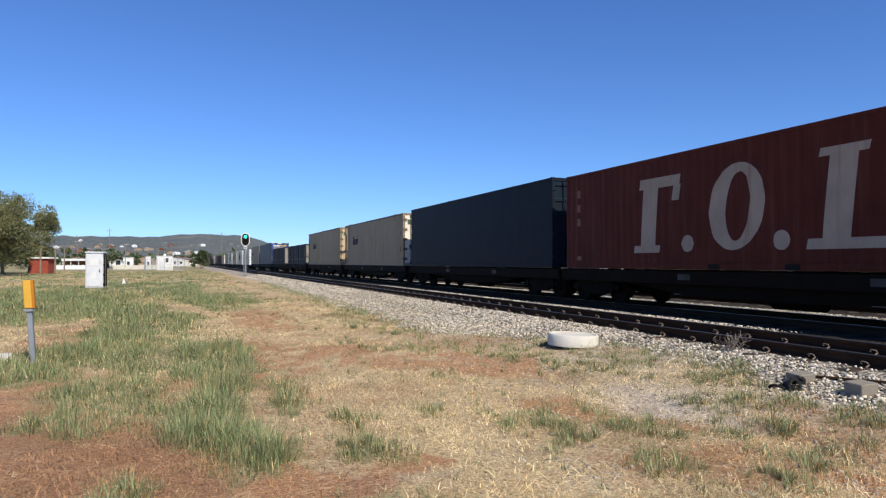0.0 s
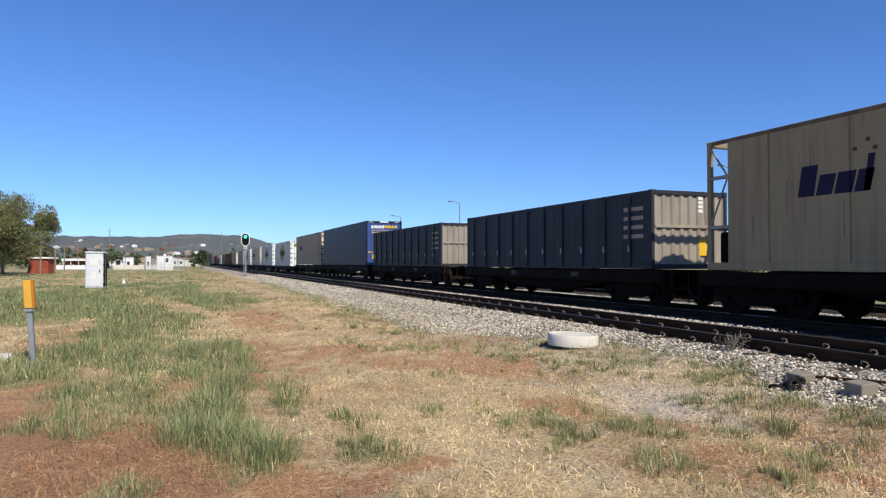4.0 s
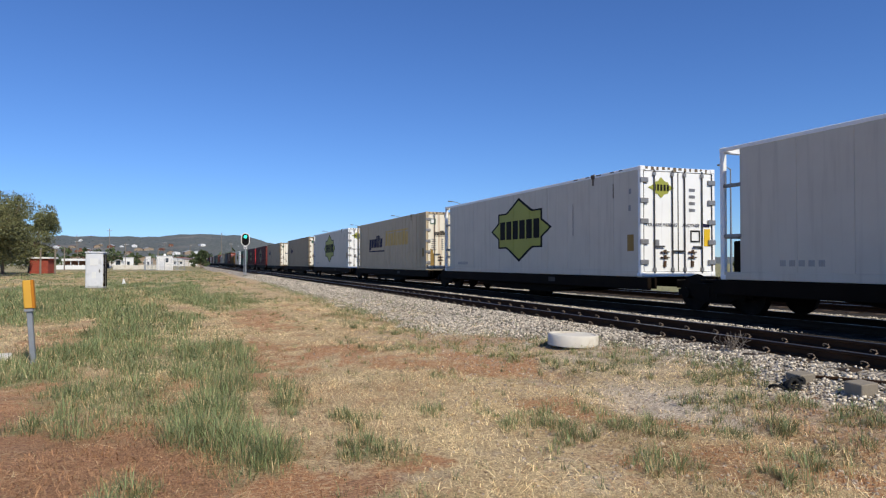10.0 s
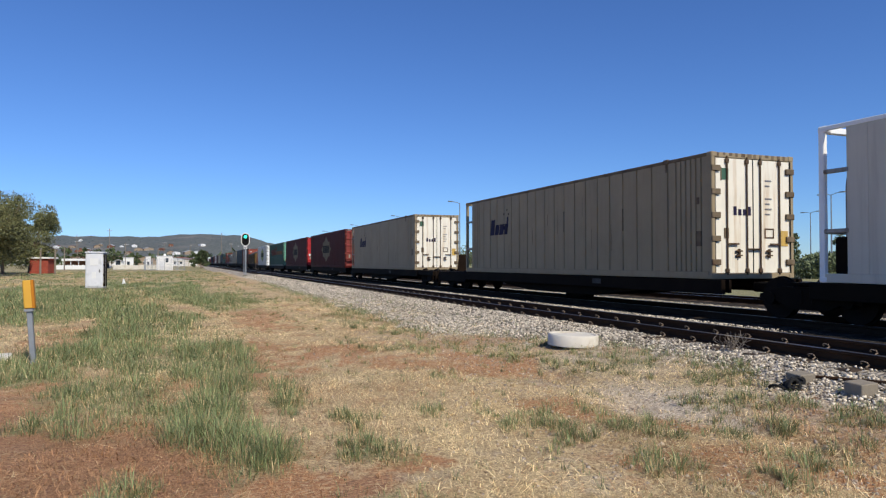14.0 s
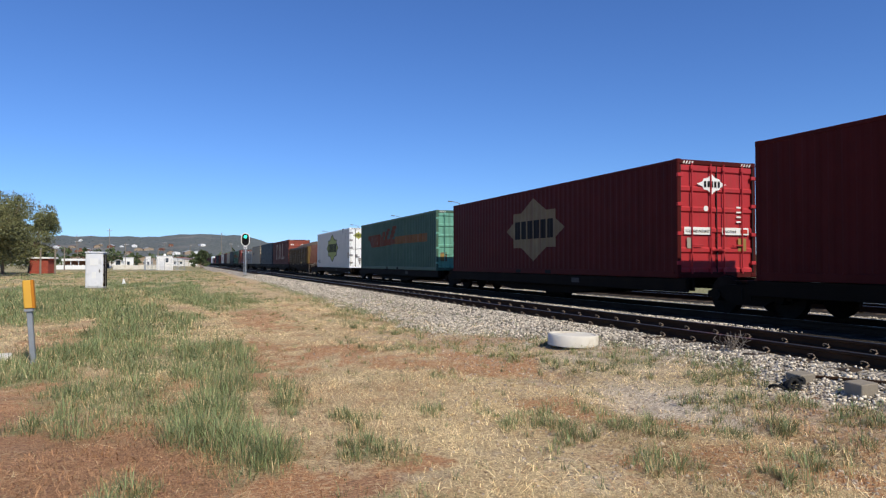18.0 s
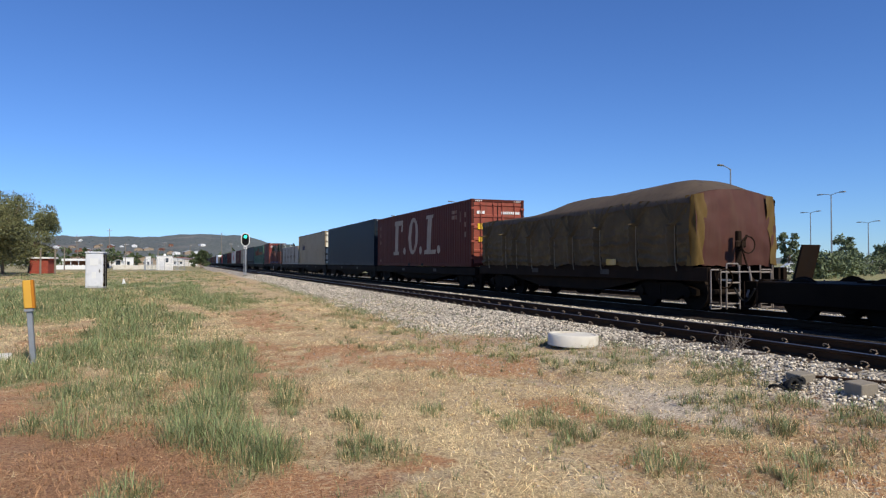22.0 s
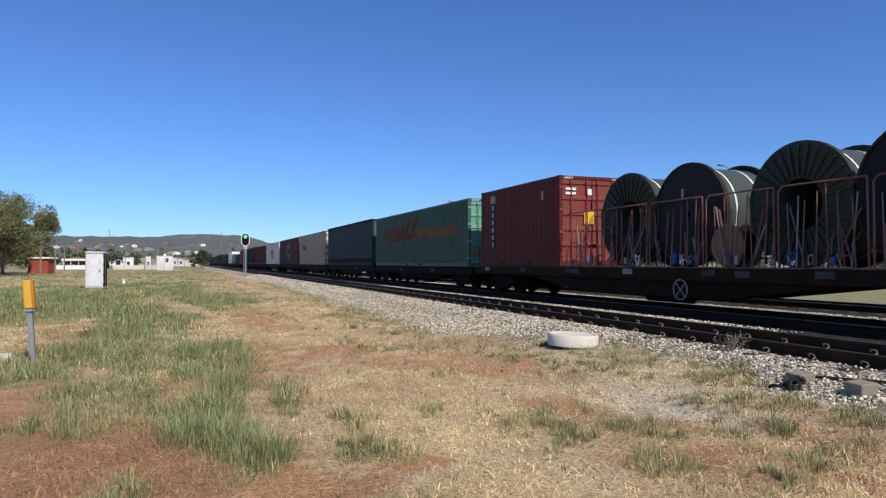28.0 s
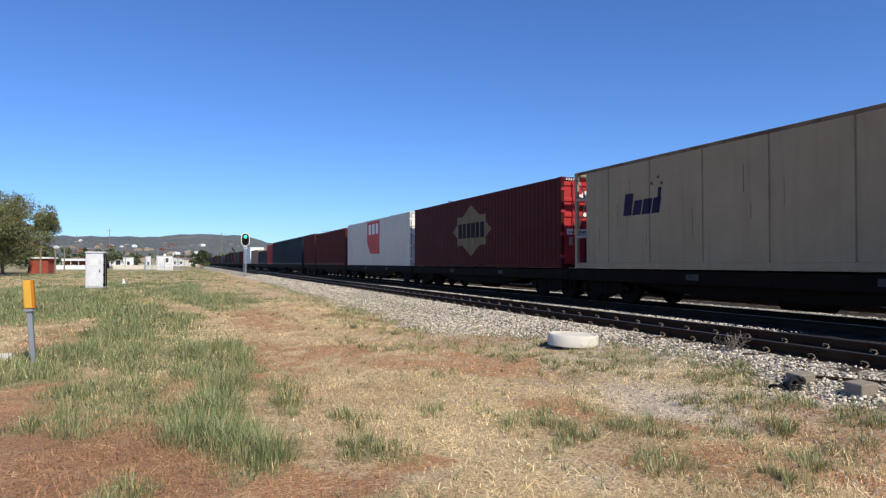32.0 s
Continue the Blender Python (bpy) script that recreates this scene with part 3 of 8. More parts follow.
def build_ground():
    xs = spread(-4.0, 6.0, 0.1, 3200, 1.16)
    ys = [y for y in spread(-4.0, 16.0, 0.1, 3800, 1.06) if y > -400]
    nx, ny = len(xs), len(ys)
    verts = np.array([(x, y, ground_z(x, y)) for y in ys for x in xs], dtype=np.float32)
    j, i = np.meshgrid(np.arange(ny - 1), np.arange(nx - 1), indexing="ij")
    a = (j * nx + i).ravel()
    me = fast_mesh("ground", verts, np.stack([a, a + 1, a + nx + 1, a + nx], 1), M["ground"], True)
    values = np.array([cover(float(v[0]), float(v[1])) for v in verts], dtype=np.float32)
    for k, name in enumerate(("green", "red", "gravel", "thatch")):
        at = me.attributes.new(name, "FLOAT", "POINT")
        at.data.foreach_set("value", np.ascontiguousarray(values[:, k]))
    ob = new("ground", me)
    tagged(ob, "dry grassy ground with red soil and straw beside the railway", "ground", kind="structure")


def build_ballast():
    ys = [-60, -40, -28, -20, -14] + list(np.arange(-10.0, 2.0, 0.5)) + list(np.arange(2.0, 40.0, 0.25)) + list(np.arange(40, 120, 2.0)) + [140, 180, 240, 320, 420, 560, 760, 1000, 1400]
    xs = list(np.arange(4.6, 10.8, 0.13)) + [10.9, 11.5, 12.3, 13.5, 13.8, 14.1, 14.5, 15.0, 15.4, 15.7, 16.7, 17.9, 18.6, 19.6]
    rows = []
    for y in ys:
        rows.append([(x, y, bed_z(x) + (0.022 * fbm(x, y, 3.0) if -10 < y < 60 else 0.0) - (0.05 if y < 120 and x < foot(y) - 0.2 else 0.0)) for x in xs])
    s = Shape().strip(rows)
    s.smooth = True
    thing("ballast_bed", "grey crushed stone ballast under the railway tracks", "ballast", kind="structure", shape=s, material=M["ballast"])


def scatter_stones(name, label, places, size, material, seed):
    rng = np.random.default_rng(seed)
    n = len(places)
    base = np.array([(1, 0, 0), (-1, 0, 0), (0, 1, 0), (0, -1, 0), (0, 0, 1), (0, 0, -1)], dtype=float)
    tri = np.array([(0, 2, 4), (2, 1, 4), (1, 3, 4), (3, 0, 4), (2, 0, 5), (1, 2, 5), (3, 1, 5), (0, 3, 5)])
    v = base[None] * (1 + 0.45 * rng.uniform(-1, 1, (n, 6, 1)))
    v = v + 0.22 * rng.uniform(-1, 1, (n, 6, 3))
    q = rng.normal(size=(n, 4))
    q /= np.linalg.norm(q, axis=1, keepdims=True)
    w, x, y, z = q.T
    rot = np.stack([np.stack([1 - 2 * (y * y + z * z), 2 * (x * y - z * w), 2 * (x * z + y * w)], 1),
                    np.stack([2 * (x * y + z * w), 1 - 2 * (x * x + z * z), 2 * (y * z - x * w)], 1),
                    np.stack([2 * (x * z - y * w), 2 * (y * z + x * w), 1 - 2 * (x * x + y * y)], 1)], 1)
    v = np.einsum("nij,nkj->nki", rot, v) * (size * rng.uniform(0.6, 1.35, n))[:, None, None]
    v[:, :, 2] *= 0.8
    v += places[:, None, :]
    f = tri[None] + 6 * np.arange(n)[:, None, None]
    ob = new(name, fast_mesh(name, v.reshape(-1, 3), f.reshape(-1, 3), material))
    tagged(ob, label, "stones", kind="stuff")


def build_stones():
    rng = np.random.default_rng(4)
    out = []
    for lo, hi, y0, y1, n in ((6.0, 7.62, -6, 3.5, 1500), (4.7, 7.62, 3.5, 16, 21000), (4.6, 7.62, 16, 36, 18000), (4.6, 7.62, 36, 75, 9000), (9.2, 10.12, 8.9, 18, 3300), (9.2, 10.12, 18, 36, 3200), (13.9, 14.45, 8, 40, 2500)):
        x, y = rng.uniform(lo, hi, n), rng.uniform(y0, y1, n)
        keep = rng.uniform(0, 1, n) < np.clip((x - np.array([foot(b) for b in y]) + 0.35 + 0.2 * np.sin(y * 2.7 + x * 3)) / 0.7, 0.0, 1)
        # brown soil shows along the rail, and dark ground between the tracks close by
        keep &= ~((x > 7.22 + 0.1 * np.sin(y * 3.1)) & (x < 8) & (y < 10) & (rng.uniform(0, 1, n) < 0.8))
        keep &= ~((x > 8.8) & (x < 11) & (rng.uniform(0, 1, n) > (y - 8.6) / 2.2))
        out += [(a, b, bed_z(a) + 0.012) for a, b in zip(x[keep], y[keep])]
    out = np.array(out)
    scatter_stones("ballast_stones", "loose grey crushed stones on the ballast shoulder", out, np.where(out[:, 1] > 36, 0.034, 0.022), M["stone"], 5)
    x, y = rng.uniform(1.5, 6.6, 15000), 2.8 + 12 * rng.uniform(0, 1, 15000) ** 1.4
    keep = rng.uniform(0, 1, 15000) < np.clip((x - 1.6) / 3.5, 0.05, 1)
    scatter_stones("pebbles", "scattered brown and grey pebbles on dry soil",
                   np.array([(a, b, ground_z(a, b) + 0.003) for a, b in zip(x[keep], y[keep])]), 0.006 + 0.014 * np.random.default_rng(8).uniform(0, 1, int(keep.sum())) ** 2, M["pebble"], 6)


HILL_TOPS = []


def build_hills():
    def crest(x):
        pts = [(-3000, 30), (-700, 52), (-430, 60), (-270, 62), (-163, 63), (-60, 66), (15, 72), (70, 72), (136, 68), (170, 60), (207, 47), (300, 34), (480, 26), (900, 22), (4000, 18)]
        for (a, za), (b, zb) in zip(pts, pts[1:]):
            if a <= x <= b:
                return za + (zb - za) * (x - a) / (b - a)
        return 20
    rows = []
    for k in range(15):
        u = k / 14
        row = []
        for x in np.linspace(-1500, 2600, 420):
            y = 900 + 900 * u + (300 * (u - 1) if u > 1 else 0)
            h = crest(float(x)) * (math.sin(u * math.pi / 2) ** 1.3) + (2.2 * fbm(x, y, 0.05) + 5 * fbm(x, y, 0.008)) * u
            row.append((x * (0.55 + 0.45 * u), y, h - 2.0))
        rows.append(row)
    g = np.random.default_rng(77)
    near = np.array(rows[3:15]).reshape(-1, 3)
    near = near[(near[:, 0] > -0.45 * near[:, 1]) & (near[:, 0] < 0.5 * near[:, 1])]
    n = 4000
    c = near[g.integers(0, len(near), n)] + np.stack([g.uniform(-6, 6, n), g.uniform(-35, 35, n), g.uniform(-1.2, 0.5, n)], 1)
    u, v = g.normal(size=(n, 3)), g.normal(size=(n, 3))
    u *= (1.0 * g.uniform(0.5, 1.5, n) / np.linalg.norm(u, axis=1))[:, None]
    v *= (0.9 * g.uniform(0.5, 1.5, n) / np.linalg.norm(v, axis=1))[:, None]
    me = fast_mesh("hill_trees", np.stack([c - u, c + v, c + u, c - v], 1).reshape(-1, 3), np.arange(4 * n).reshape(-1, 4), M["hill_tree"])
    tagged(new("hill_trees", me), "haze-tinted blue-green trees scattered over the hills", "woods", kind="stuff")
    HILL_TOPS.extend(p for r in rows[3:12] for p in r if abs(p[0]) < 500)
    rows.append([(p[0] * 1.2, 2600, -5) for p in rows[-1]])
    s = Shape().strip(rows)
    s.smooth = True
    thing("backdrop_hills", "low wooded hills on the horizon, tinted blue-green by haze", "hills", kind="backdrop", shape=s, material=M["hill"])


# ---- tracks ----
def rail_shape(y0, y1, head):
    """A flat-bottomed rail along y, its head top at z = 0; only the head's running surface when head is set."""
    half = ([(0.036, 0.0), (0.036, -0.03), (-0.036, -0.03), (-0.036, 0.0)] if head else
            [(0.034, -0.004), (0.036, -0.036), (0.010, -0.052), (0.009, -0.118), (0.066, -0.138), (0.068, -0.152),
             (-0.068, -0.152), (-0.066, -0.138), (-0.009, -0.118), (-0.010, -0.052), (-0.036, -0.036), (-0.034, -0.004)])
    if head:
        half = [(0.030, 0.0), (0.034, -0.006), (-0.034, -0.006), (-0.030, 0.0)]
    n = len(half)
    return Shape().add([(x, y0, z) for x, z in half] + [(x, y1, z) for x, z in half],
                       [(i, i + n, (i + 1) % n + n, (i + 1) % n) for i in range(n)] + [tuple(range(n)), tuple(range(n, 2 * n))[::-1]])


def clip_shape():
    s = Shape()
    pts = []
    for k in range(9):
        t = math.pi * 1.45 * k / 8 - 0.3
        pts.append((-0.035 - 0.030 * math.sin(t), 0.045 * math.cos(t) - 0.01, 0.045 + 0.028 * math.sin(t * 0.9)))
    s.path(pts, 0.0085, 5)
    s.tube((-0.01, -0.05, 0.03), (-0.065, -0.05, 0.005), 0.011, 5)
    return s


def build_track(name, label, xc, zc, gauge, spacing, y_lo, near_count, with_clips, rail_end=1100, polished=True):
    root = thing(name, label, "railway track", kind="structure")
    half = gauge / 2 + 0.035
    for sx in (-1, 1):
        r = part("rail", rail_shape(-60, rail_end, False), M["rail"], root, at=(xc + sx * half, 0, zc))
        part("running_surface", rail_shape(-60, rail_end, True), M["rail_head"], r, "shiny worn running surface" if polished else "dull running surface")
    top = zc - 0.152
    width = gauge / 2 + 0.48
    block = Shape()
    for a, b in ((-width, width),):
        block.cbox(a, b, -0.11, 0.11, -0.14, -0.004, 0.02)
    me = block.mesh("sleeper")
    me.materials.append(M["sleeper"])
    clip = clip_shape().mesh("rail_clip")
    clip.materials.append(M["clip"])
    for k in range(near_count):
        y = y_lo + k * spacing
        sl = part("sleeper", me, None, root, at=(xc, y, top))
        if with_clips:
            for sx in (-1, 1):
                for side in (-1, 1):
                    c = part("rail_clip", clip, None, sl, at=(sx * half + side * 0.062, 0, 0))
                    if side > 0:
                        c.rotation_euler = (0, 0, math.pi)
    rest = Shape()
    y = y_lo + near_count * spacing
    while y < 330:
        rest.box(xc - width, xc + width, y - 0.11, y + 0.11, top - 0.13, top - 0.004)
        y += spacing
    tagged(part("distant_sleepers", rest, M["sleeper"], root, "row of concrete sleepers further along the track"), kind="stuff")


def build_tracks():
    build_track("track_near", "brown narrow gauge railway track with spring clips, empty", NEAR_X, NEAR_Z, 1.067, 0.735, -5.92, 60, True)
    build_track("track_train", "standard gauge railway track under the train", TRACK_X, RAIL_Z, 1.435, 0.685, -6.22, 52, False)
    build_track("track_far", "railway track beyond the train", 16.75, 0.40, 1.067, 0.735, -5.8, 42, False)


build_ground()
build_ballast()
build_hills()
build_tracks()


# ---- things beside the line ----
def marker_post():
    p = thing("marker_post", "galvanised steel post with an amber marker box standing in grass", "marker post", pose(-2.06, 11.38, 0.0, 0, -4.2, 0))
    part("post", Shape().cbox(-0.036, 0.036, -0.02, 0.02, -0.15, 0.92, 0.006).cbox(0.026, 0.036, -0.02, 0.05, -0.15, 0.92, 0.003), M["galv"], p, "grey channel-section post")
    box = part("marker_box", Shape().cbox(-0.055, 0.085, -0.065, 0.05, 0.84, 1.25, 0.012), M["amber"], p, "amber yellow marker box")
    # a darker amber strip along the box's right edge
    part("edge_strip", Shape().cbox(0.05, 0.087, -0.069, 0.0, 0.84, 1.25, 0.004), M["amber_side"], box)
    part("clamp", Shape().cbox(-0.06, 0.06, -0.05, 0.04, 0.79, 0.84, 0.008), M["galv"], p)


def cabinet():
    c = thing("relay_cabinet", "tall silver-grey relay cabinet standing in the grass", "cabinet", pose(-4.80, 43.4, 0.0, 0, 0, -7))
    part("body", Shape().cbox(-0.46, 0.46, -0.36, 0.36, 0.08, 2.04, 0.02), M["silver"], c)
    part("plinth", Shape().cbox(-0.5, 0.5, -0.4, 0.4, -0.05, 0.08, 0.015), M["concrete_grey"], c)
    part("roof", Shape().cbox(-0.5, 0.5, -0.42, 0.42, 2.04, 2.13, 0.03), M["silver"], c)
    d = part("door", Shape().cbox(-0.40, 0.38, -0.385, -0.36, 0.16, 1.98, 0.01), M["silver"], c)
    part("handle", Shape().cbox(0.26, 0.31, -0.42, -0.385, 0.95, 1.12, 0.01), M["rod"], d)
    part("notice", Shape().box(-0.12, 0.10, -0.392, -0.386, 0.62, 0.98), M["plain_white"], d, "small white notice")
    part("notice", Shape().box(-0.22, 0.22, -0.392, -0.386, 1.35, 1.75), M["plain_white"], d, "faded white notice")
    side = part("side_door", Shape().cbox(0.46, 0.48, -0.32, 0.32, 0.16, 1.98, 0.008), M["frame_grey"], c)
    for z in (0.2, 0.75, 1.3, 1.85):
        part("hinge", Shape().cbox(0.47, 0.53, -0.36, -0.26, z, z + 0.13, 0.01), M["chassis"], side)
    part("lock_bar", Shape().tube((0.52, -0.22, 0.15), (0.52, -0.22, 2.0), 0.03, 8), M["chassis"], side)
    part("lock_bar", Shape().tube((0.52, 0.2, 0.15), (0.52, 0.2, 2.0), 0.03, 8), M["chassis"], side)


def signal():
    s = thing("railway_signal", "railway signal post showing a green light", "railway signal", pose(5.90, 74.45, 0.12))
    part("post", Shape().tube((0, 0, -0.15), (0, 0, 3.0), 0.07, 12), M["galv"], s)
    part("base_plate", Shape().cbox(-0.22, 0.22, -0.22, 0.22, -0.05, 0.08, 0.02), M["concrete_grey"], s)

    def oval(w, h, y, t):
        pts = []
        for cx, cz, a0 in ((0, h, 0), (0, -h, math.pi)):
            for k in range(9):
                a = a0 + math.pi * k / 8
                pts.append((cx + w * math.cos(a), y, cz + w * math.sin(a)))
        return Shape().plate([(x, yy, z + 3.83) for x, yy, z in pts], t)
    rim = part("target_board", oval(0.44, 0.26, 0.04, 0.05), M["plain_white"], s, "white rim of the signal's oval board")
    part("black_face", oval(0.36, 0.26, -0.03, 0.04), M["black"], rim, "black oval face")
    part("lamp_housing", Shape().cbox(-0.2, 0.2, 0.02, 0.32, 3.45, 4.25, 0.04), M["black"], s)
    for z, m, lab in ((4.14, "green_light", "lit green lens"), (3.62, "drum_dark", "unlit dark lens")):
        part("lens", Shape().tube((0, -0.06, z), (0, -0.09, z), 0.17, 20), M[m], s, lab)
        hood = Shape()
        for k in range(10):
            a, b = math.pi * (-0.1 + 1.2 * k / 10), math.pi * (-0.1 + 1.2 * (k + 1) / 10)
            hood.add([(0.20 * math.cos(t), y, z + 0.20 * math.sin(t)) for t, y in ((a, -0.03), (b, -0.03), (b, -0.30), (a, -0.30))], [(0, 1, 2, 3)])
        part("hood", hood, M["black"], s)
    part("number_plate", Shape().cbox(-0.18, 0.18, -0.05, -0.02, 2.86, 3.12, 0.01), M["plain_white"], s, "white plate with a dark bar")
    part("bar", Shape().box(-0.11, 0.11, -0.056, -0.05, 2.95, 3.03), M["black"], s)
    part("ladder", Shape().path([(-0.16, 0.3, 0.0), (-0.16, 0.3, 3.6)], 0.02, 5).path([(0.16, 0.3, 0.0), (0.16, 0.3, 3.6)], 0.02, 5), M["galv"], s)
    for k in range(11):
        part("ladder_rung", Shape().tube((-0.16, 0.3, 0.3 + 0.3 * k), (0.16, 0.3, 0.3 + 0.3 * k), 0.014, 5), M["galv"], s)


def pit_lid():
    d = thing("concrete_pit_ring", "pale round concrete pit ring lying on the ballast edge", "concrete ring", pose(6.12, 9.96, 0.115, 1, 2, 0))
    n, ro, ri, h = 40, 0.42, 0.37, 0.19
    s = Shape()
    ring = [(ro, 0.0), (ro, h - 0.02), (ro - 0.02, h), (ri, h), (ri - 0.01, h - 0.03)]
    pts = [(r * math.cos(2 * math.pi * k / n), r * math.sin(2 * math.pi * k / n), z) for k in range(n) for r, z in ring]
    m = len(ring)
    s.add(pts, [(k * m + j, ((k + 1) % n) * m + j, ((k + 1) % n) * m + j + 1, k * m + j + 1) for k in range(n) for j in range(m - 1)])
    s.smooth = True
    part("ring", s, M["concrete"], d)
    part("lid", Shape().tube((0, 0, 0.10), (0, 0, h - 0.022), ri - 0.006, 36), M["concrete"], d, "weathered concrete lid")


def blocks():
    for (x, y, z, r, w, l, h) in ((6.56, 5.81, 0.095, -3, 0.22, 0.22, 0.155), (6.51, 5.03, 0.10, -5, 0.22, 0.22, 0.175)):
        b = thing("concrete_block", "grey-brown concrete block lying on the ballast edge", "concrete block", pose(x, y, z, 2, -3, r), group="concrete blocks")
        part("block", Shape().cbox(-w / 2, w / 2, -l / 2, l / 2, 0, h, 0.008), M["concrete_grey"], b)
    for cx, cy, turn in ((6.24, 5.62, 20), (6.36, 5.74, -35)):
        bundle = thing("cable_bundle", "black tangled cable bundle lying against a concrete block", "cable", pose(cx, cy, 0.08, 0, 0, turn), group="cable bundles")
        for q in range(3):
            pts = [(0.11 * math.cos(t) * (1 + 0.15 * math.sin(3 * t + q)), 0.06 * math.sin(t) + 0.03 * q - 0.03, 0.06 + 0.05 * math.sin(t + q) + 0.03 * math.sin(2 * t)) for t in np.linspace(0, 2 * math.pi, 15)]
            part("cable", Shape().path(pts, 0.017, 6), M["rubber"], bundle)
    c = thing("cable_coil", "black cable loop lying beside a concrete block", "cable", pose(6.18, 5.72, 0.10))
    pts = [(0.14 * math.cos(t) * (1 + 0.1 * math.sin(3 * t)), 0.10 * math.sin(t), 0.03 + 0.03 * math.sin(2 * t + 1)) for t in np.linspace(0, 4 * math.pi, 26)]
    part("cable", Shape().path(pts, 0.014, 6), M["rubber"], c)
    part("steel_pipe", Shape().tube((0, 0, 0), (0.26, -0.92, 0.045), 0.018, 8).tube((0.26, -0.92, 0.045), (0.34, -1.9, 0.05), 0.018, 8), M["rail"], thing("steel_bar", "rusty steel bar lying across the ballast", "steel bar", pose(6.72, 5.84, 0.195)))
    sl = thing("concrete_slab", "small pale concrete slab lying in grass", "concrete slab", pose(-2.70, 12.1, 0.0, 3, 0, 12))
    part("slab", Shape().cbox(-0.22, 0.22, -0.18, 0.18, 0.0, 0.09, 0.015), M["concrete"], sl)
    mk = thing("white_marker", "small white cone marker in the grass", "marker", pose(-4.07, 52.8, 0.0))
    part("cone", Shape().tube((0, 0, 0), (0, 0, 0.36), 0.13, 14, 0.04), M["plain_white"], mk)
    part("base", Shape().cbox(-0.17, 0.17, -0.17, 0.17, 0, 0.03, 0.01), M["plain_white"], mk)


def gable_house(name, label, x, y, z, w, l, h, rise, wall, roof, turn=0, windows=2):
    hse = thing(name, label, "building", pose(x, y, z, 0, 0, turn))
    s = Shape()
    s.box(-w / 2, w / 2, -l / 2, l / 2, 0, h)
    part("wall", s, wall, hse)
    o = 0.35
    for sx in (-1, 1):
        pts = [(sx * (w / 2 + o), -l / 2 - o, h - 0.1), (sx * (w / 2 + o), l / 2 + o, h - 0.1), (0, l / 2 + o, h + rise), (0, -l / 2 - o, h + rise)]
        part("roof", Shape().plate(pts if sx > 0 else pts[::-1], 0.1), roof, hse)
    for sy in (-1, 1):
        pts = [(-w / 2, sy * l / 2, h), (w / 2, sy * l / 2, h), (0, sy * l / 2, h + rise * 0.95)]
        part("gable", Shape().plate(pts if sy < 0 else pts[::-1], 0.02), wall, hse)
    for k in range(windows):
        xx = -w / 2 + w * (k + 0.7) / (windows + 0.4)
        win = part("window", Shape().box(xx - 0.5, xx + 0.5, -l / 2 - 0.03, -l / 2 - 0.005, 1.0, 2.1), M["glass_dark"], hse)
        part("window_frame", Shape().box(xx - 0.58, xx + 0.58, -l / 2 - 0.05, -l / 2 - 0.03, 2.1, 2.2).box(xx - 0.58, xx + 0.58, -l / 2 - 0.05, -l / 2 - 0.03, 0.92, 1.0), M["plain_white"], win)
    return hse


def white_hut():
    h = thing("equipment_hut", "small white equipment hut with a dark window inside a wire fence", "hut", pose(-3.8, 144.6, 0.0))
    part("wall", Shape().cbox(-1.48, 1.48, -1.4, 1.4, 0, 2.72, 0.03), M["wall_white"], h)
    part("roof", Shape().cbox(-1.58, 1.58, -1.5, 1.5, 2.72, 2.86, 0.03), M["wall_white"], h)
    part("roof_vent", Shape().cbox(-0.25, 0.2, -0.8, -0.3, 2.86, 3.25, 0.04), M["wall_white"], h)
    part("window", Shape().box(0.15, 0.65, -1.43, -1.405, 1.6, 2.4), M["glass_dark"], h)
    part("window_frame", Shape().cbox(0.08, 0.72, -1.45, -1.43, 1.97, 2.03, 0.005), M["frame_grey"], h)
    part("door", Shape().cbox(-0.95, -0.2, -1.44, -1.40, 0.1, 1.9, 0.01), M["silver"], h, "grey metal door")
    f = thing("wire_fence", "grey wire mesh fence round the white hut", "fence", pose(-3.8, 144.6, 0.0))
    xs = [-3.6 + 0.6 * k for k in range(13)]
    for x in xs[::2]:
        for y in (-3.0, 3.0):
            part("post", Shape().tube((x, y, 0), (x, y, 2.3), 0.035, 6), M["galv"], f)
    for y in (-3.0, 3.0):
        for z in (0.1, 1.2, 2.25):
            part("rail", Shape().tube((-3.6, y, z), (3.6, y, z), 0.025, 5), M["galv"], f)
        for k in range(36):
            x = -3.5 + 0.2 * k
            part("wire", Shape().tube((x, y, 0.1), (x, y, 2.25), 0.012, 4), M["galv"], f)
    for sx in (-1, 1):
        for k in range(15):
            part("wire", Shape().tube((sx * 3.6, -3 + 0.4 * k, 0), (sx * 3.6, -3 + 0.4 * k, 2.25), 0.012, 4), M["galv"], f)
        part("rail", Shape().tube((sx * 3.6, -3, 2.25), (sx * 3.6, 3, 2.25), 0.025, 5), M["galv"], f)


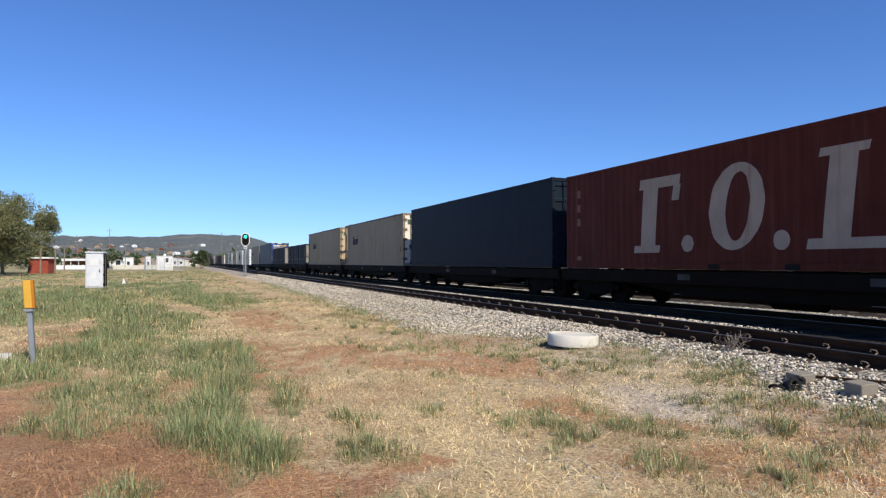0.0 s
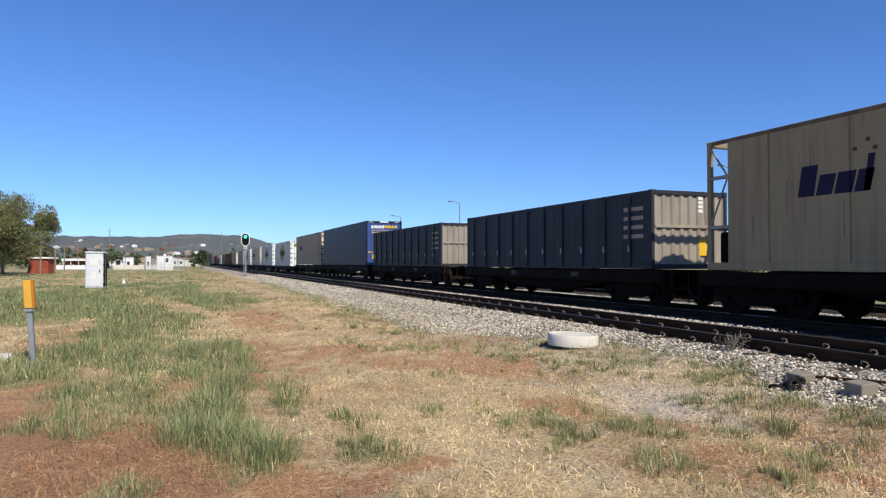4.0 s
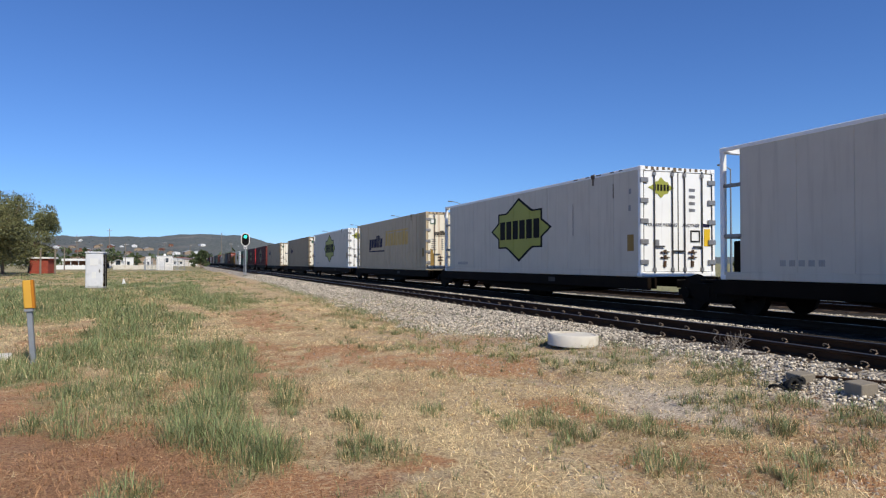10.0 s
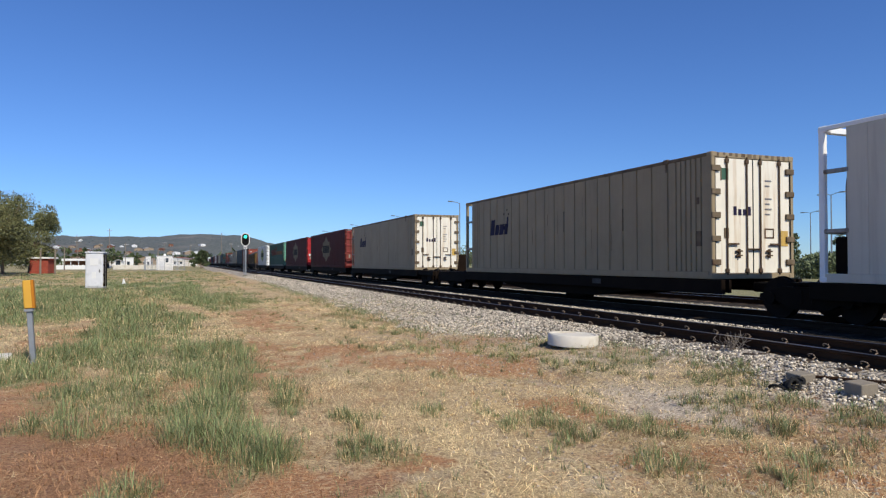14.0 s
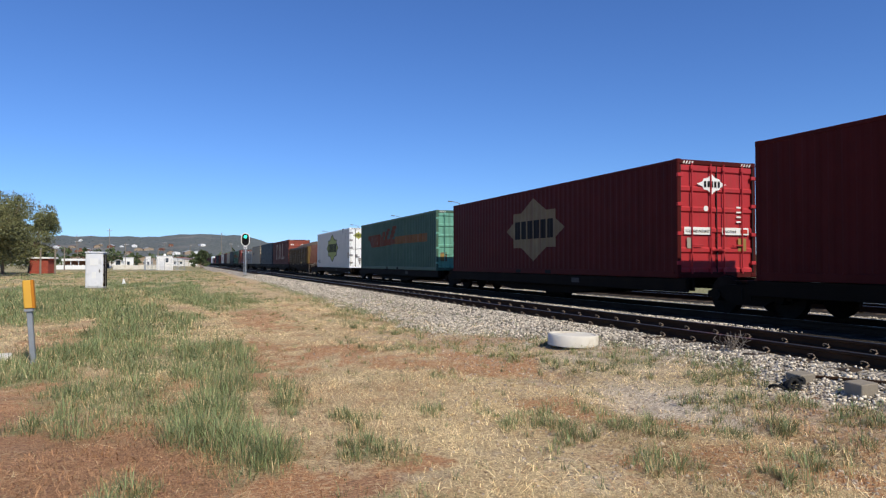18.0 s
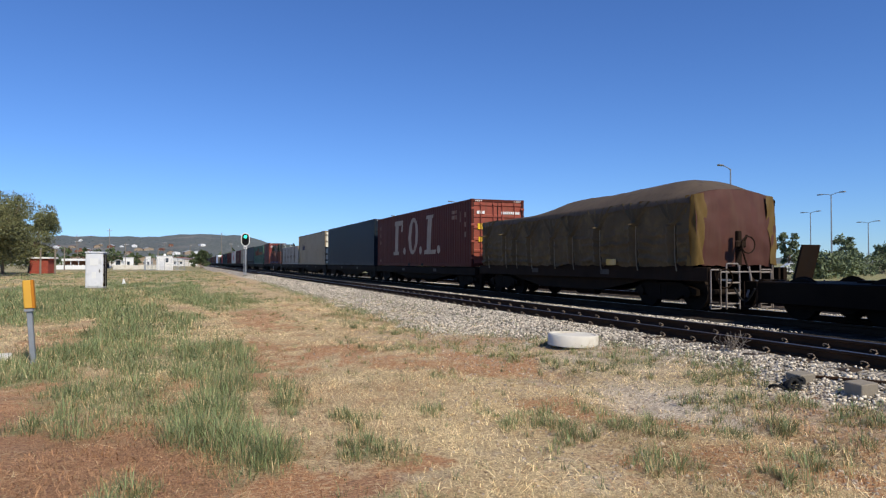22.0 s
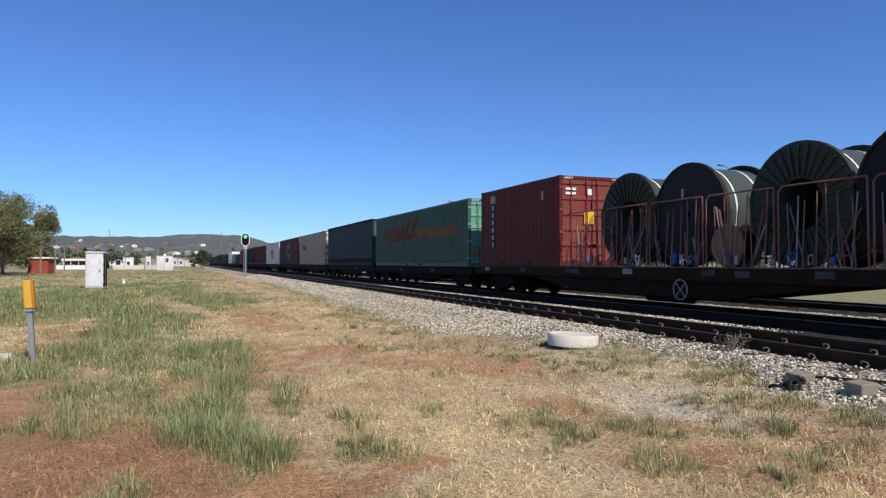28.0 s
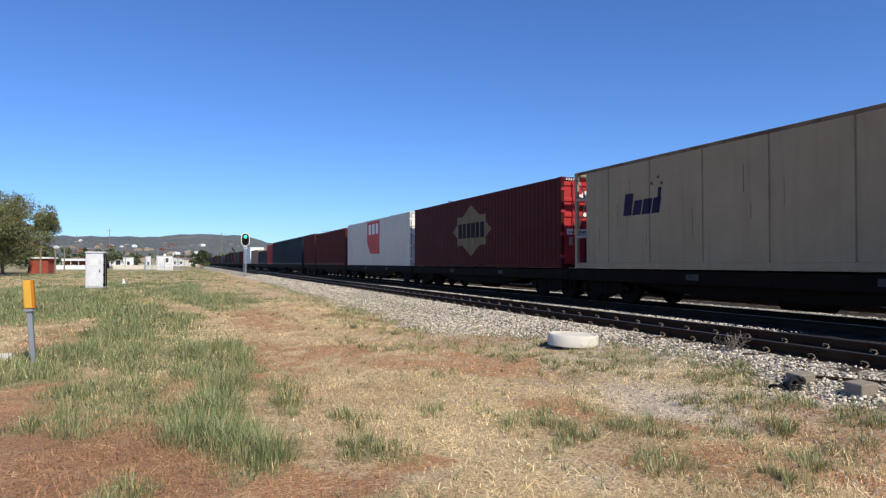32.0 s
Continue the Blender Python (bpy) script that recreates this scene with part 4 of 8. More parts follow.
def brick_hut():
    h = thing("brick_hut", "small red brick hut with a flat white roof", "hut", pose(-18.45, 107.2, 0.0, 0, 0, -10))
    w, l, hh = 1.12, 1.3, 2.05
    part("core", Shape().box(-w + 0.03, w - 0.03, -l + 0.03, l - 0.03, 0, hh), M["concrete_grey"], h, "grey mortar core")
    me = Shape().cbox(-0.218, 0.218, -0.03, 0.03, 0, 0.222, 0.008).mesh("brick")
    me.materials.append(M["brick"])
    for r in range(9):
        for side, count, reach in ((0, 5, 2 * w), (1, 6, 2 * l)):
            step = reach / count
            for k in range(count + r % 2):
                half = r % 2 and k in (0, count)
                p = -reach / 2 + step * (k + 0.5 - 0.5 * (r % 2)) + (step * 0.25 * (1 if k == 0 else -1) if half else 0.0)
                b = part("brick", me, None, h, at=(w, p, 0.228 * r) if side else (p, -l, 0.228 * r))
                b.scale = (step / 0.448 * (0.5 if half else 1.0), 1, 1)
                if side:
                    b.rotation_euler = (0, 0, math.pi / 2)
    part("roof", Shape().cbox(-w - 0.35, w + 0.35, -l - 0.3, l + 0.3, hh, hh + 0.22, 0.03), M["wall_white"], h, "flat white roof slab")


def pole(x, y, top, kind="power"):
    if kind == "power":
        p = thing("power_pole", "grey timber power pole with a crossarm", "power pole", pose(x, y, 0), group="power poles")
        part("pole", Shape().tube((0, 0, -0.3), (0, 0, top), 0.13, 8, 0.08), M["pole_wood"], p)
        part("crossarm", Shape().cbox(-0.8, 0.8, -0.04, 0.04, top - 0.78, top - 0.70, 0.01), M["pole_wood"], p)
        for k in (-0.7, -0.25, 0.25, 0.7):
            part("insulator", Shape().tube((k, 0, top - 0.66), (k, 0, top - 0.46), 0.06, 6), M["plain_white"], p)
    else:
        p = thing("short_post", "weathered grey timber post", "post", pose(x, y, 0), group="short posts")
        part("pole", Shape().tube((0, 0, -0.3), (0, 0, top), 0.13, 8, 0.10), M["pole_wood"], p)
        part("cap", Shape().tube((0, 0, top), (0, 0, top + 0.05), 0.12, 8), M["galv"], p)


def street_lamp(x, y, top, arms, turn):
    p = thing("street_lamp", "tall grey street lamp with two arms" if len(arms) > 1 else "tall grey street lamp with one arm", "street lamp", pose(x, y, 0, 0, 0, turn), group="street lamps beyond the train")
    part("post", Shape().tube((0, 0, 0), (0, 0, top), 0.11, 10, 0.06), M["lamp_steel"], p)
    part("base", Shape().tube((0, 0, 0), (0, 0, 0.5), 0.17, 10), M["lamp_steel"], p)
    for a in arms:
        part("arm", Shape().path([(0, 0, top - 0.1), (a * 0.5, 0, top + 0.06), (a * 1.5, 0, top + 0.16)], 0.04, 6), M["lamp_steel"], p)
        head = Shape().cbox(min(a * 1.4, a * 2.2), max(a * 1.4, a * 2.2), -0.16, 0.16, top + 0.08, top + 0.22, 0.04)
        part("lamp_head", head, M["lamp_steel"], p, "flat grey lamp head")


def leafy(name, label, x, y, height, width, clumps, leaves, leaf, seed, material, trunk=True, low=0.3):
    """A tree: tapered trunk with limbs, and a crown of leaf clumps with gaps between them."""
    rng = np.random.default_rng(seed)
    t = thing(name, label, "tree" if trunk else "bush", pose(x, y, 0.0), group="trees and bushes")
    limbs = Shape()
    base = Vector((0, 0, -0.2))
    fork = Vector((rng.uniform(-0.3, 0.3), rng.uniform(-0.3, 0.3), height * 0.3))
    r0 = 0.028 * height
    limbs.tube(base, fork * 0.5, r0 * 1.15, 10, r0 * 0.9)
    limbs.tube(fork * 0.5, fork, r0 * 0.9, 10, r0 * 0.7)
    centres = []
    n_limbs = 15
    for k in range(n_limbs):
        a = 2 * math.pi * (k + rng.uniform(-0.3, 0.3)) / n_limbs
        out = width * 0.5 * rng.uniform(0.45, 0.95)
        tip = Vector((math.cos(a) * out, math.sin(a) * out, height * rng.uniform(low + 0.15, 0.95)))
        mid = fork.lerp(tip, 0.5) + Vector((0, 0, height * 0.05))
        limbs.tube(fork, mid, r0 * 0.45, 7, r0 * 0.28)
        limbs.tube(mid, tip, r0 * 0.28, 6, r0 * 0.1)
        for j in range(max(1, clumps // n_limbs)):
            u = rng.uniform(0.45, 1.08)
            p = mid.lerp(tip, u) if u > 0.5 else fork.lerp(mid, u * 2)
            q = p + Vector(rng.normal(0, width * 0.085, 3).tolist())
            q.z = min(max(q.z, height * low), height)
            centres.append(q)
            limbs.tube(p, q, r0 * 0.09, 4, r0 * 0.04)
    if trunk:
        part("trunk", limbs, M["bark"], t, "grey-brown trunk with forking limbs")
    c = np.array([tuple(q) for q in centres])
    rad = width * 0.120 * rng.uniform(0.55, 1.6, len(c))
    idx = rng.integers(0, len(c), leaves)
    d = rng.normal(size=(leaves, 3))
    d /= np.linalg.norm(d, axis=1, keepdims=True)
    pos = c[idx] + d * (rad[idx] * rng.uniform(0.25, 1.0, leaves) ** 0.6)[:, None] * np.array([1.0, 1.0, 0.75])
    u = rng.normal(size=(leaves, 3))
    u /= np.linalg.norm(u, axis=1, keepdims=True)
    v = np.cross(u, rng.normal(size=(leaves, 3)))
    v /= np.linalg.norm(v, axis=1, keepdims=True)
    s = (leaf * rng.uniform(0.5, 1.3, leaves))[:, None]
    quad = np.stack([pos - u * s, pos + v * s * 0.45, pos + u * s, pos - v * s * 0.45], 1).reshape(-1, 3)
    me = fast_mesh("crown", quad, np.arange(leaves * 4).reshape(-1, 4), material)
    part("crown", me, None, t, "uneven crown of small leaves")
    return t


def parked_car(x, y, turn, paint, words):
    c = thing("parked_car", words, "car", pose(x, y, 0, 0, 0, turn), group="parked cars")
    side = [(-2.1, 0.35), (-2.15, 0.75), (-1.95, 0.92), (-1.05, 0.98), (-0.45, 1.42), (1.1, 1.45), (1.75, 1.0), (2.1, 0.92), (2.15, 0.45), (2.05, 0.32)]
    n = len(side)
    s = Shape().add([(-0.85, a, b) for a, b in side] + [(0.85, a, b) for a, b in side], [(i, (i + 1) % n, n + (i + 1) % n, n + i) for i in range(n)] + [tuple(range(n))[::-1], tuple(range(n, 2 * n))])
    part("body", s, paint, c)
    part("side_window", Shape().box(-0.87, 0.87, -0.55, 1.2, 1.02, 1.36), M["glass_dark"], c)
    for yy in (-1.3, 1.3):
        for xx in (-0.84, 0.7):
            part("wheel", Shape().tube((xx, yy, 0.31), (xx + 0.16, yy, 0.31), 0.31, 14), M["rubber"], c)


def build_surroundings():
    marker_post()
    cabinet()
    signal()
    pit_lid()
    blocks()
    white_hut()
    brick_hut()
    for x, y, top in ((-24.63, 260, 13.3), (14.05, 300, 14.2), (-16.6, 220, 7.4), (-30.35, 230, 8.4), (20.94, 350, 11.4), (2.5, 420, 12.0), (-40, 300, 12.5), (-9.0, 330, 11.0)):
        pole(x, y, top)
    for x, y, top in ((-17.45, 100, 3.3), (-16.42, 104, 3.4), (-22.1, 150, 4.7), (-5.6, 160, 4.6)):
        pole(x, y, top, "post")
    # low platform, sheds and the town below the hills
    w = thing("boundary_wall", "long low white boundary wall", "wall", pose(-23.6, 171, 0))
    for k in range(6):
        part("wall_panel", Shape().cbox(-5.6 + 1.9 * k, -3.75 + 1.9 * k, -0.1, 0.1, 0, 0.95, 0.02), M["wall_white"], w)
        part("pier", Shape().cbox(-3.8 + 1.9 * k, -3.6 + 1.9 * k, -0.15, 0.15, 0, 1.1, 0.02), M["wall_white"], w)
    sh = thing("platform_shelter", "low open shelter with a flat white roof", "shelter", pose(-25.0, 186, 0))
    part("roof", Shape().cbox(-2.8, 2.8, -1.6, 1.6, 1.95, 2.5, 0.03), M["wall_white"], sh, "flat white roof slab")
    part("back_wall", Shape().box(-2.6, 2.6, 1.2, 1.35, 0, 1.95), M["roof_tile"], sh)
    for x in (-2.5, -0.85, 0.85, 2.5):
        part("post", Shape().cbox(x - 0.07, x + 0.07, -1.4, -1.26, 0, 1.95, 0.01), M["wall_white"], sh)
    wt = thing("water_tank", "dark brown water tank on a pale stand", "water tank", pose(-30.4, 236, 0))
    part("tank", Shape().tube((0, 0, 4.7), (0, 0, 5.5), 1.75, 20, 1.5), M["roof_tile"], wt)
    part("cap", Shape().tube((0, 0, 5.5), (0, 0, 6.1), 0.35, 10), M["roof_tile"], wt)
    part("stand", Shape().tube((0, 0, 0), (0, 0, 4.7), 0.45, 12, 0.35), M["concrete"], wt, "pale concrete stand")
    for x in (-1.2, 1.2):
        part("strut", Shape().tube((x, 0, 0), (x * 0.9, 0, 4.7), 0.09, 6), M["pole_wood"], wt)
    for x, y, w, d, h, words in ((-19.3, 200, 1.5, 2.0, 1.85, "small white box cabinet hut"), (-17.2, 240, 3.0, 4.0, 3.1, "white flat-roofed building"), (-14.2, 300, 1.9, 3.0, 4.0, "tall white service hut"),
                                 (-24.5, 262, 3.2, 4.0, 2.4, "white flat-roofed building"), (-8.4, 330, 6.0, 4.0, 2.6, "long white flat-roofed building"), (-37.0, 320, 7.0, 4.0, 2.8, "long white flat-roofed building")):
        b = thing("flat_roofed_building", words + " of the town", "building", pose(x, y, 0, 0, 0, 4))
        part("wall", Shape().cbox(-w / 2, w / 2, -d / 2, d / 2, 0, h, 0.03), M["wall_white"], b)
        part("roof", Shape().cbox(-w / 2 - 0.2, w / 2 + 0.2, -d / 2 - 0.2, d / 2 + 0.2, h, h + 0.18, 0.03), M["roof_tin"], b)
        part("door", Shape().box(-0.4, 0.4, -d / 2 - 0.03, -d / 2 - 0.004, 0.05, min(1.9, h - 0.2)), M["glass_dark"], b)
    w = thing("platform_wall", "long low pale concrete platform wall", "wall", pose(-10.0, 165, 0))
    for k in range(6):
        part("wall_panel", Shape().cbox(-4.9 + 1.75 * k, -3.2 + 1.75 * k, -0.1, 0.1, 0, 0.95 + 0.12 * (k % 2), 0.02), M["concrete"], w)
    for a, y in ((-0.2145, 1330), (-0.1770, 1330), (-0.1560, 1240), (-0.1290, 1400), (-0.080, 1220), (-0.2050, 1260), (-0.105, 1270), (-0.03, 1250), (0.02, 1230), (0.07, 1240)):
        x = a * y
        z = min(HILL_TOPS, key=lambda p: (p[0] - x) ** 2 + (p[1] - y) ** 2)[2]
        gable_house("hill_house", "white house on the wooded hillside", x, y, z - 1.5, 5.5, 5, 3.4, 1.0, M["wall_cream"] if int(y) % 4 else M["wall_white"], M["roof_tin"], 20 * math.sin(x), 2)
    slope = [p for p in HILL_TOPS if p[1] < 1240 and -0.20 < p[0] / p[1] < 0.03]
    pick = random.Random(17)
    for x, y, z in pick.sample(slope, min(24, len(slope))):
        gable_house("hill_house", "house at the foot of the wooded hillside", x, y, z - 1.2, pick.uniform(7, 15), 8, pick.uniform(3.2, 5.0), pick.uniform(1.2, 2.4), pick.choice((M["wall_cream"], M["wall_white"], M["roof_tile"])),
                    pick.choice((M["roof_tin"], M["roof_tile"])), pick.uniform(-30, 30), 2)
    gable_house("two_storey_building", "brown two-storey building with a tiled roof", -34.5, 262, 0, 4.6, 6, 2.9, 1.1, M["wall_cream"], M["roof_tile"], 0, 3)
    gable_house("small_shed", "small white shed with a tin roof", -15.2, 182, 0, 2.0, 2.2, 1.7, 0.5, M["wall_white"], M["roof_tin"], 0, 1)
    b = thing("overbridge", "pale concrete road bridge on slender piers", "bridge", pose(-0.5, 252, 0))
    part("deck", Shape().cbox(-5.2, 4.6, -1.5, 1.5, 1.9, 2.3, 0.05), M["concrete"], b)
    for x in (-4.8, -1.6, 1.6, 4.3):
        part("pier", Shape().cbox(x - 0.15, x + 0.15, -1.2, 1.2, 0, 1.9, 0.03), M["concrete"], b)
    for k in range(14):
        part("railing_post", Shape().cbox(-5.1 + 0.74 * k, -5.02 + 0.74 * k, -1.45, -1.38, 2.3, 3.0, 0.01), M["galv"], b)
    part("railing", Shape().cbox(-5.2, 4.6, -1.46, -1.37, 2.95, 3.05, 0.01), M["galv"], b)
    rng = random.Random(8)
    walls = [M["wall_white"], M["wall_cream"], M["roof_tile"], M["wall_cream"], M["wall_white"]]
    roofs = [M["roof_tile"], M["roof_tin"], M["roof_tin"], M["roof_tile"]]
    for k in range(34):
        y = rng.uniform(300, 640)
        x = rng.uniform(-0.36, 0.02) * y
        gable_house("house", "small house of the town below the hills", x, y, 0, rng.uniform(6, 12), rng.uniform(7, 11), rng.uniform(2.6, 3.6), rng.uniform(1.0, 2.2), rng.choice(walls), rng.choice(roofs), rng.uniform(-30, 30), 3)
    for k in range(16):
        y = rng.uniform(230, 520)
        x = rng.uniform(-0.30, 0.02) * y
        street_lamp(x, y, rng.uniform(7, 10.5), (1,) if k % 3 else (-1, 1), rng.uniform(0, 180))
    # trees
    leafy("gum_tree", "large olive-green gum tree with a leaning crown", -21.2, 88.0, 10.7, 9.6, 240, 52000, 0.115, 3, M["leaf"], True, 0.16)
    leafy("gum_tree", "smaller olive-green gum tree beside a large one", -20.9, 112.0, 9.1, 6.8, 150, 34000, 0.13, 9, M["leaf"], True, 0.08)
    leafy("gum_tree", "low olive-green gum tree under larger ones", -22.5, 104.0, 7.4, 7.0, 110, 18000, 0.14, 19, M["leaf"], True, 0.06)
    leafy("gum_tree", "olive-green gum tree at the field's edge", -25.5, 96.0, 8.5, 8.5, 90, 10000, 0.22, 11, M["leaf"], True, 0.16)
    for k in range(34):
        y = rng.uniform(190, 460)
        x = rng.uniform(-0.30, -0.05) * y
        leafy("bush", "dark green bush among the houses", x, y, rng.uniform(2.5, 6), rng.uniform(3, 8), 24, 700, 0.45, 40 + k, M["leaf_dark"], True, 0.1)
    for x, y, h, w in ((3.7, 182, 4.9, 3.2), (4.4, 196, 4.2, 3.6), (2.6, 205, 3.6, 3.4)):
        leafy("bush", "dark green bush at the edge of the line", x, y, h, w, 36, 2600, 0.24, int(h * 10), M["leaf_dark"], True, 0.1)
    for x, y, h, w in ((88, 70, 6.0, 4.0), (77, 70, 5.9, 2.7), (83, 68, 2.4, 4.5), (94, 69, 4.6, 3.0), (90, 65, 2.2, 6), (104, 72, 3.6, 9), (70, 70, 2.4, 4), (116, 80, 4.5, 9), (64, 118, 4.5, 10), (52, 120, 4.2, 9), (90, 110, 5, 12), (45, 150, 4.6, 11), (110, 140, 6, 16), (36, 170, 4.6, 10), (60, 50, 2.2, 5), (66, 54, 2.0, 6), (72, 57, 2.4, 5), (55, 47, 1.8, 4)):
        leafy("roadside_tree", "green roadside tree beyond the train", x, y, h, w, 60, 2600, 0.20, int(x * 3 + y), M["leaf_road"], True, 0.12)
    n = 9000
    g = np.random.default_rng(31)
    y = g.uniform(430, 900, n)
    x = g.uniform(-0.42, 0.9, n) * y
    top = 5.5 + 3.0 * np.sin(x * 0.05) * np.sin(y * 0.031) + 2.0 * g.uniform(0, 1, n)
    c = np.stack([x, y, top * g.uniform(0.0, 1.0, n)], 1)
    u, v = g.normal(size=(n, 3)), g.normal(size=(n, 3))
    u *= (1.9 * g.uniform(0.6, 1.5, n) / np.linalg.norm(u, axis=1))[:, None]
    v *= (1.5 * g.uniform(0.6, 1.5, n) / np.linalg.norm(v, axis=1))[:, None]
    me = fast_mesh("far_woods", np.stack([c - u, c + v, c + u, c - v], 1).reshape(-1, 3), np.arange(4 * n).reshape(-1, 4), M["leaf_dark"])
    tagged(new("far_woods", me), "dark green woods between the town and the hills", "woods", kind="stuff")
    # street lamps and the car park beyond the train
    street_lamp(46.0, 48.0, 10.0, (-1,), 20)
    for x, y in ((36.5, 89.5), (37.3, 120.5), (37.0, 152.5), (37.0, 186)):
        street_lamp(x, y, 10.0, (-1,), 20)
    street_lamp(74.2, 61.0, 9.9, (-1, 1), -98)
    street_lamp(98.0, 84.5, 9.9, (-1, 1), -98)
    street_lamp(103.0, 78.0, 8.0, (-1, 1), -98)
    rd = thing("road", "grey asphalt road running beside the railway", "road", kind="structure", shape=Shape().box(38.5, 46.0, -300, 900, -0.2, 0.03), material=M["asphalt"])
    for k, (x, y, paint, words) in enumerate(((58, 54, "car_white", "white parked car"), (61, 56, "car_silver", "silver parked car"), (66, 58, "car_white", "white parked car"), (70, 60.5, "car_blue", "blue parked car"),
                                              (74, 58, "car_silver", "silver parked car"), (36.0, 62.0, "car_white", "white parked car"), (33.8, 66, "car_silver", "silver parked car"))):
        parked_car(x + 14, y + 10, 60 + 10 * (k % 3), M[paint], words + " standing beside the road")
    g = thing("give_way_sign", "white and red triangular road sign on a post", "road sign", pose(27.5, 52.0, 0))
    part("post", Shape().tube((0, 0, 0), (0, 0, 2.9), 0.035, 8), M["galv"], g)
    t = part("sign_plate", Shape().plate([(-0.5, -0.05, 2.9), (0.5, -0.05, 2.9), (0.0, -0.05, 2.05)][::-1], 0.02), M["label_red"], g, "red rimmed triangular plate")
    part("sign_field", Shape().plate([(-0.34, -0.09, 2.81), (0.34, -0.09, 2.81), (0.0, -0.09, 2.23)][::-1], 0.012), M["plain_white"], t)


build_surroundings()


# ---- the train ----
MOVERS, WHEELSETS = [], []


def corrugation(y0, y1, pitch=0.26, depth=0.062):
    """Breakpoints (y, depth) of a trapezoid corrugation."""
    n = max(1, round((y1 - y0) / pitch))
    p = (y1 - y0) / n
    out = []
    for k in range(n):
        a = y0 + k * p
        out += [(a, 0.0), (a + 0.28 * p, 0.0), (a + 0.44 * p, depth), (a + 0.84 * p, depth)]
    return out + [(y1, 0.0)]


def grooves(y0, y1, places, width=0.045, depth=0.03):
    out = [(y0, 0.0)]
    for g in sorted(places):
        if y0 + width < g < y1 - width:
            out += [(g - width / 2, 0.0), (g - width / 4, depth), (g + width / 4, depth), (g + width / 2, 0.0)]
    return out + [(y1, 0.0)]


def depth_at(profile, y):
    for (a, da), (b, db) in zip(profile, profile[1:]):
        if a <= y <= b:
            return da if b - a < 1e-6 else da + (db - da) * (y - a) / (b - a)
    return 0.0


def side_mark(s, profile, x, span, lo, hi, out=0.004):
    """Paint on a side wall at x: a region between lo(y) and hi(y) over span, laid onto the wall's profile."""
    y0, y1 = span
    cuts = sorted({y0, y1, *[p[0] for p in profile if y0 < p[0] < y1], *np.linspace(y0, y1, 9).tolist()})
    sign = -1 if x < 0 else 1
    rows = []
    for y in cuts:
        xx = x - sign * depth_at(profile, y) + sign * out
        rows.append([(xx, y, lo(y)), (xx, y, hi(y))])
    s.strip(rows if sign < 0 else rows[::-1])
    return s


def star_height(d, half_w, half_h):
    """Half height of the emblem's outline at distance d from its middle: a square laid over a lozenge."""
    d = abs(d)
    square = half_h * 0.57 if d <= half_w * 0.73 else 0.0
    return max(square, half_h * (1 - d / half_w), 0.0)


def star_mark(name, box, profile, x, mid, z, half_w, half_h, edge, fill, bars, label):
    base = part(name, star_shape(profile, x, mid, z, half_w, half_h, 0.004), edge, box, label)
    part("emblem_field", star_shape(profile, x, mid, z, half_w * 0.93, half_h * 0.91, 0.008), fill, base)
    for k in range(6):
        y = mid + half_w * (0.56 - 0.224 * k)
        s = side_mark(Shape(), profile, x, (y - half_w * 0.09, y + half_w * 0.09), lambda t: z - half_h * 0.29, lambda t: z + half_h * 0.29, 0.012)
        part("emblem_bar", s, bars, base)


def star_shape(profile, x, mid, z, half_w, half_h, out):
    s = Shape()
    e = half_w * 0.73
    for a, b in ((mid - half_w, mid - e), (mid - e, mid), (mid, mid + e), (mid + e, mid + half_w)):
        def h(y, a=a, b=b):
            d = min(max(y, a + 1e-4), b - 1e-4) - mid
            return star_height(d, half_w, half_h)
        side_mark(s, profile, x, (a, b), lambda y: z - h(y), lambda y: z + h(y), out)
    return s


def mark(name, box, profile, x, y0, y1, z0, z1, material, label="", out=0.005):
    return part(name, side_mark(Shape(), profile, x, (min(y0, y1), max(y0, y1)), lambda y: z0, lambda y: z1, out), material, box, label)


def end_plate(name, parent, x0, x1, z0, z1, y, material, label=""):
    return part(name, Shape().box(x0, x1, y - 0.004, y, z0, z1), material, parent, label)


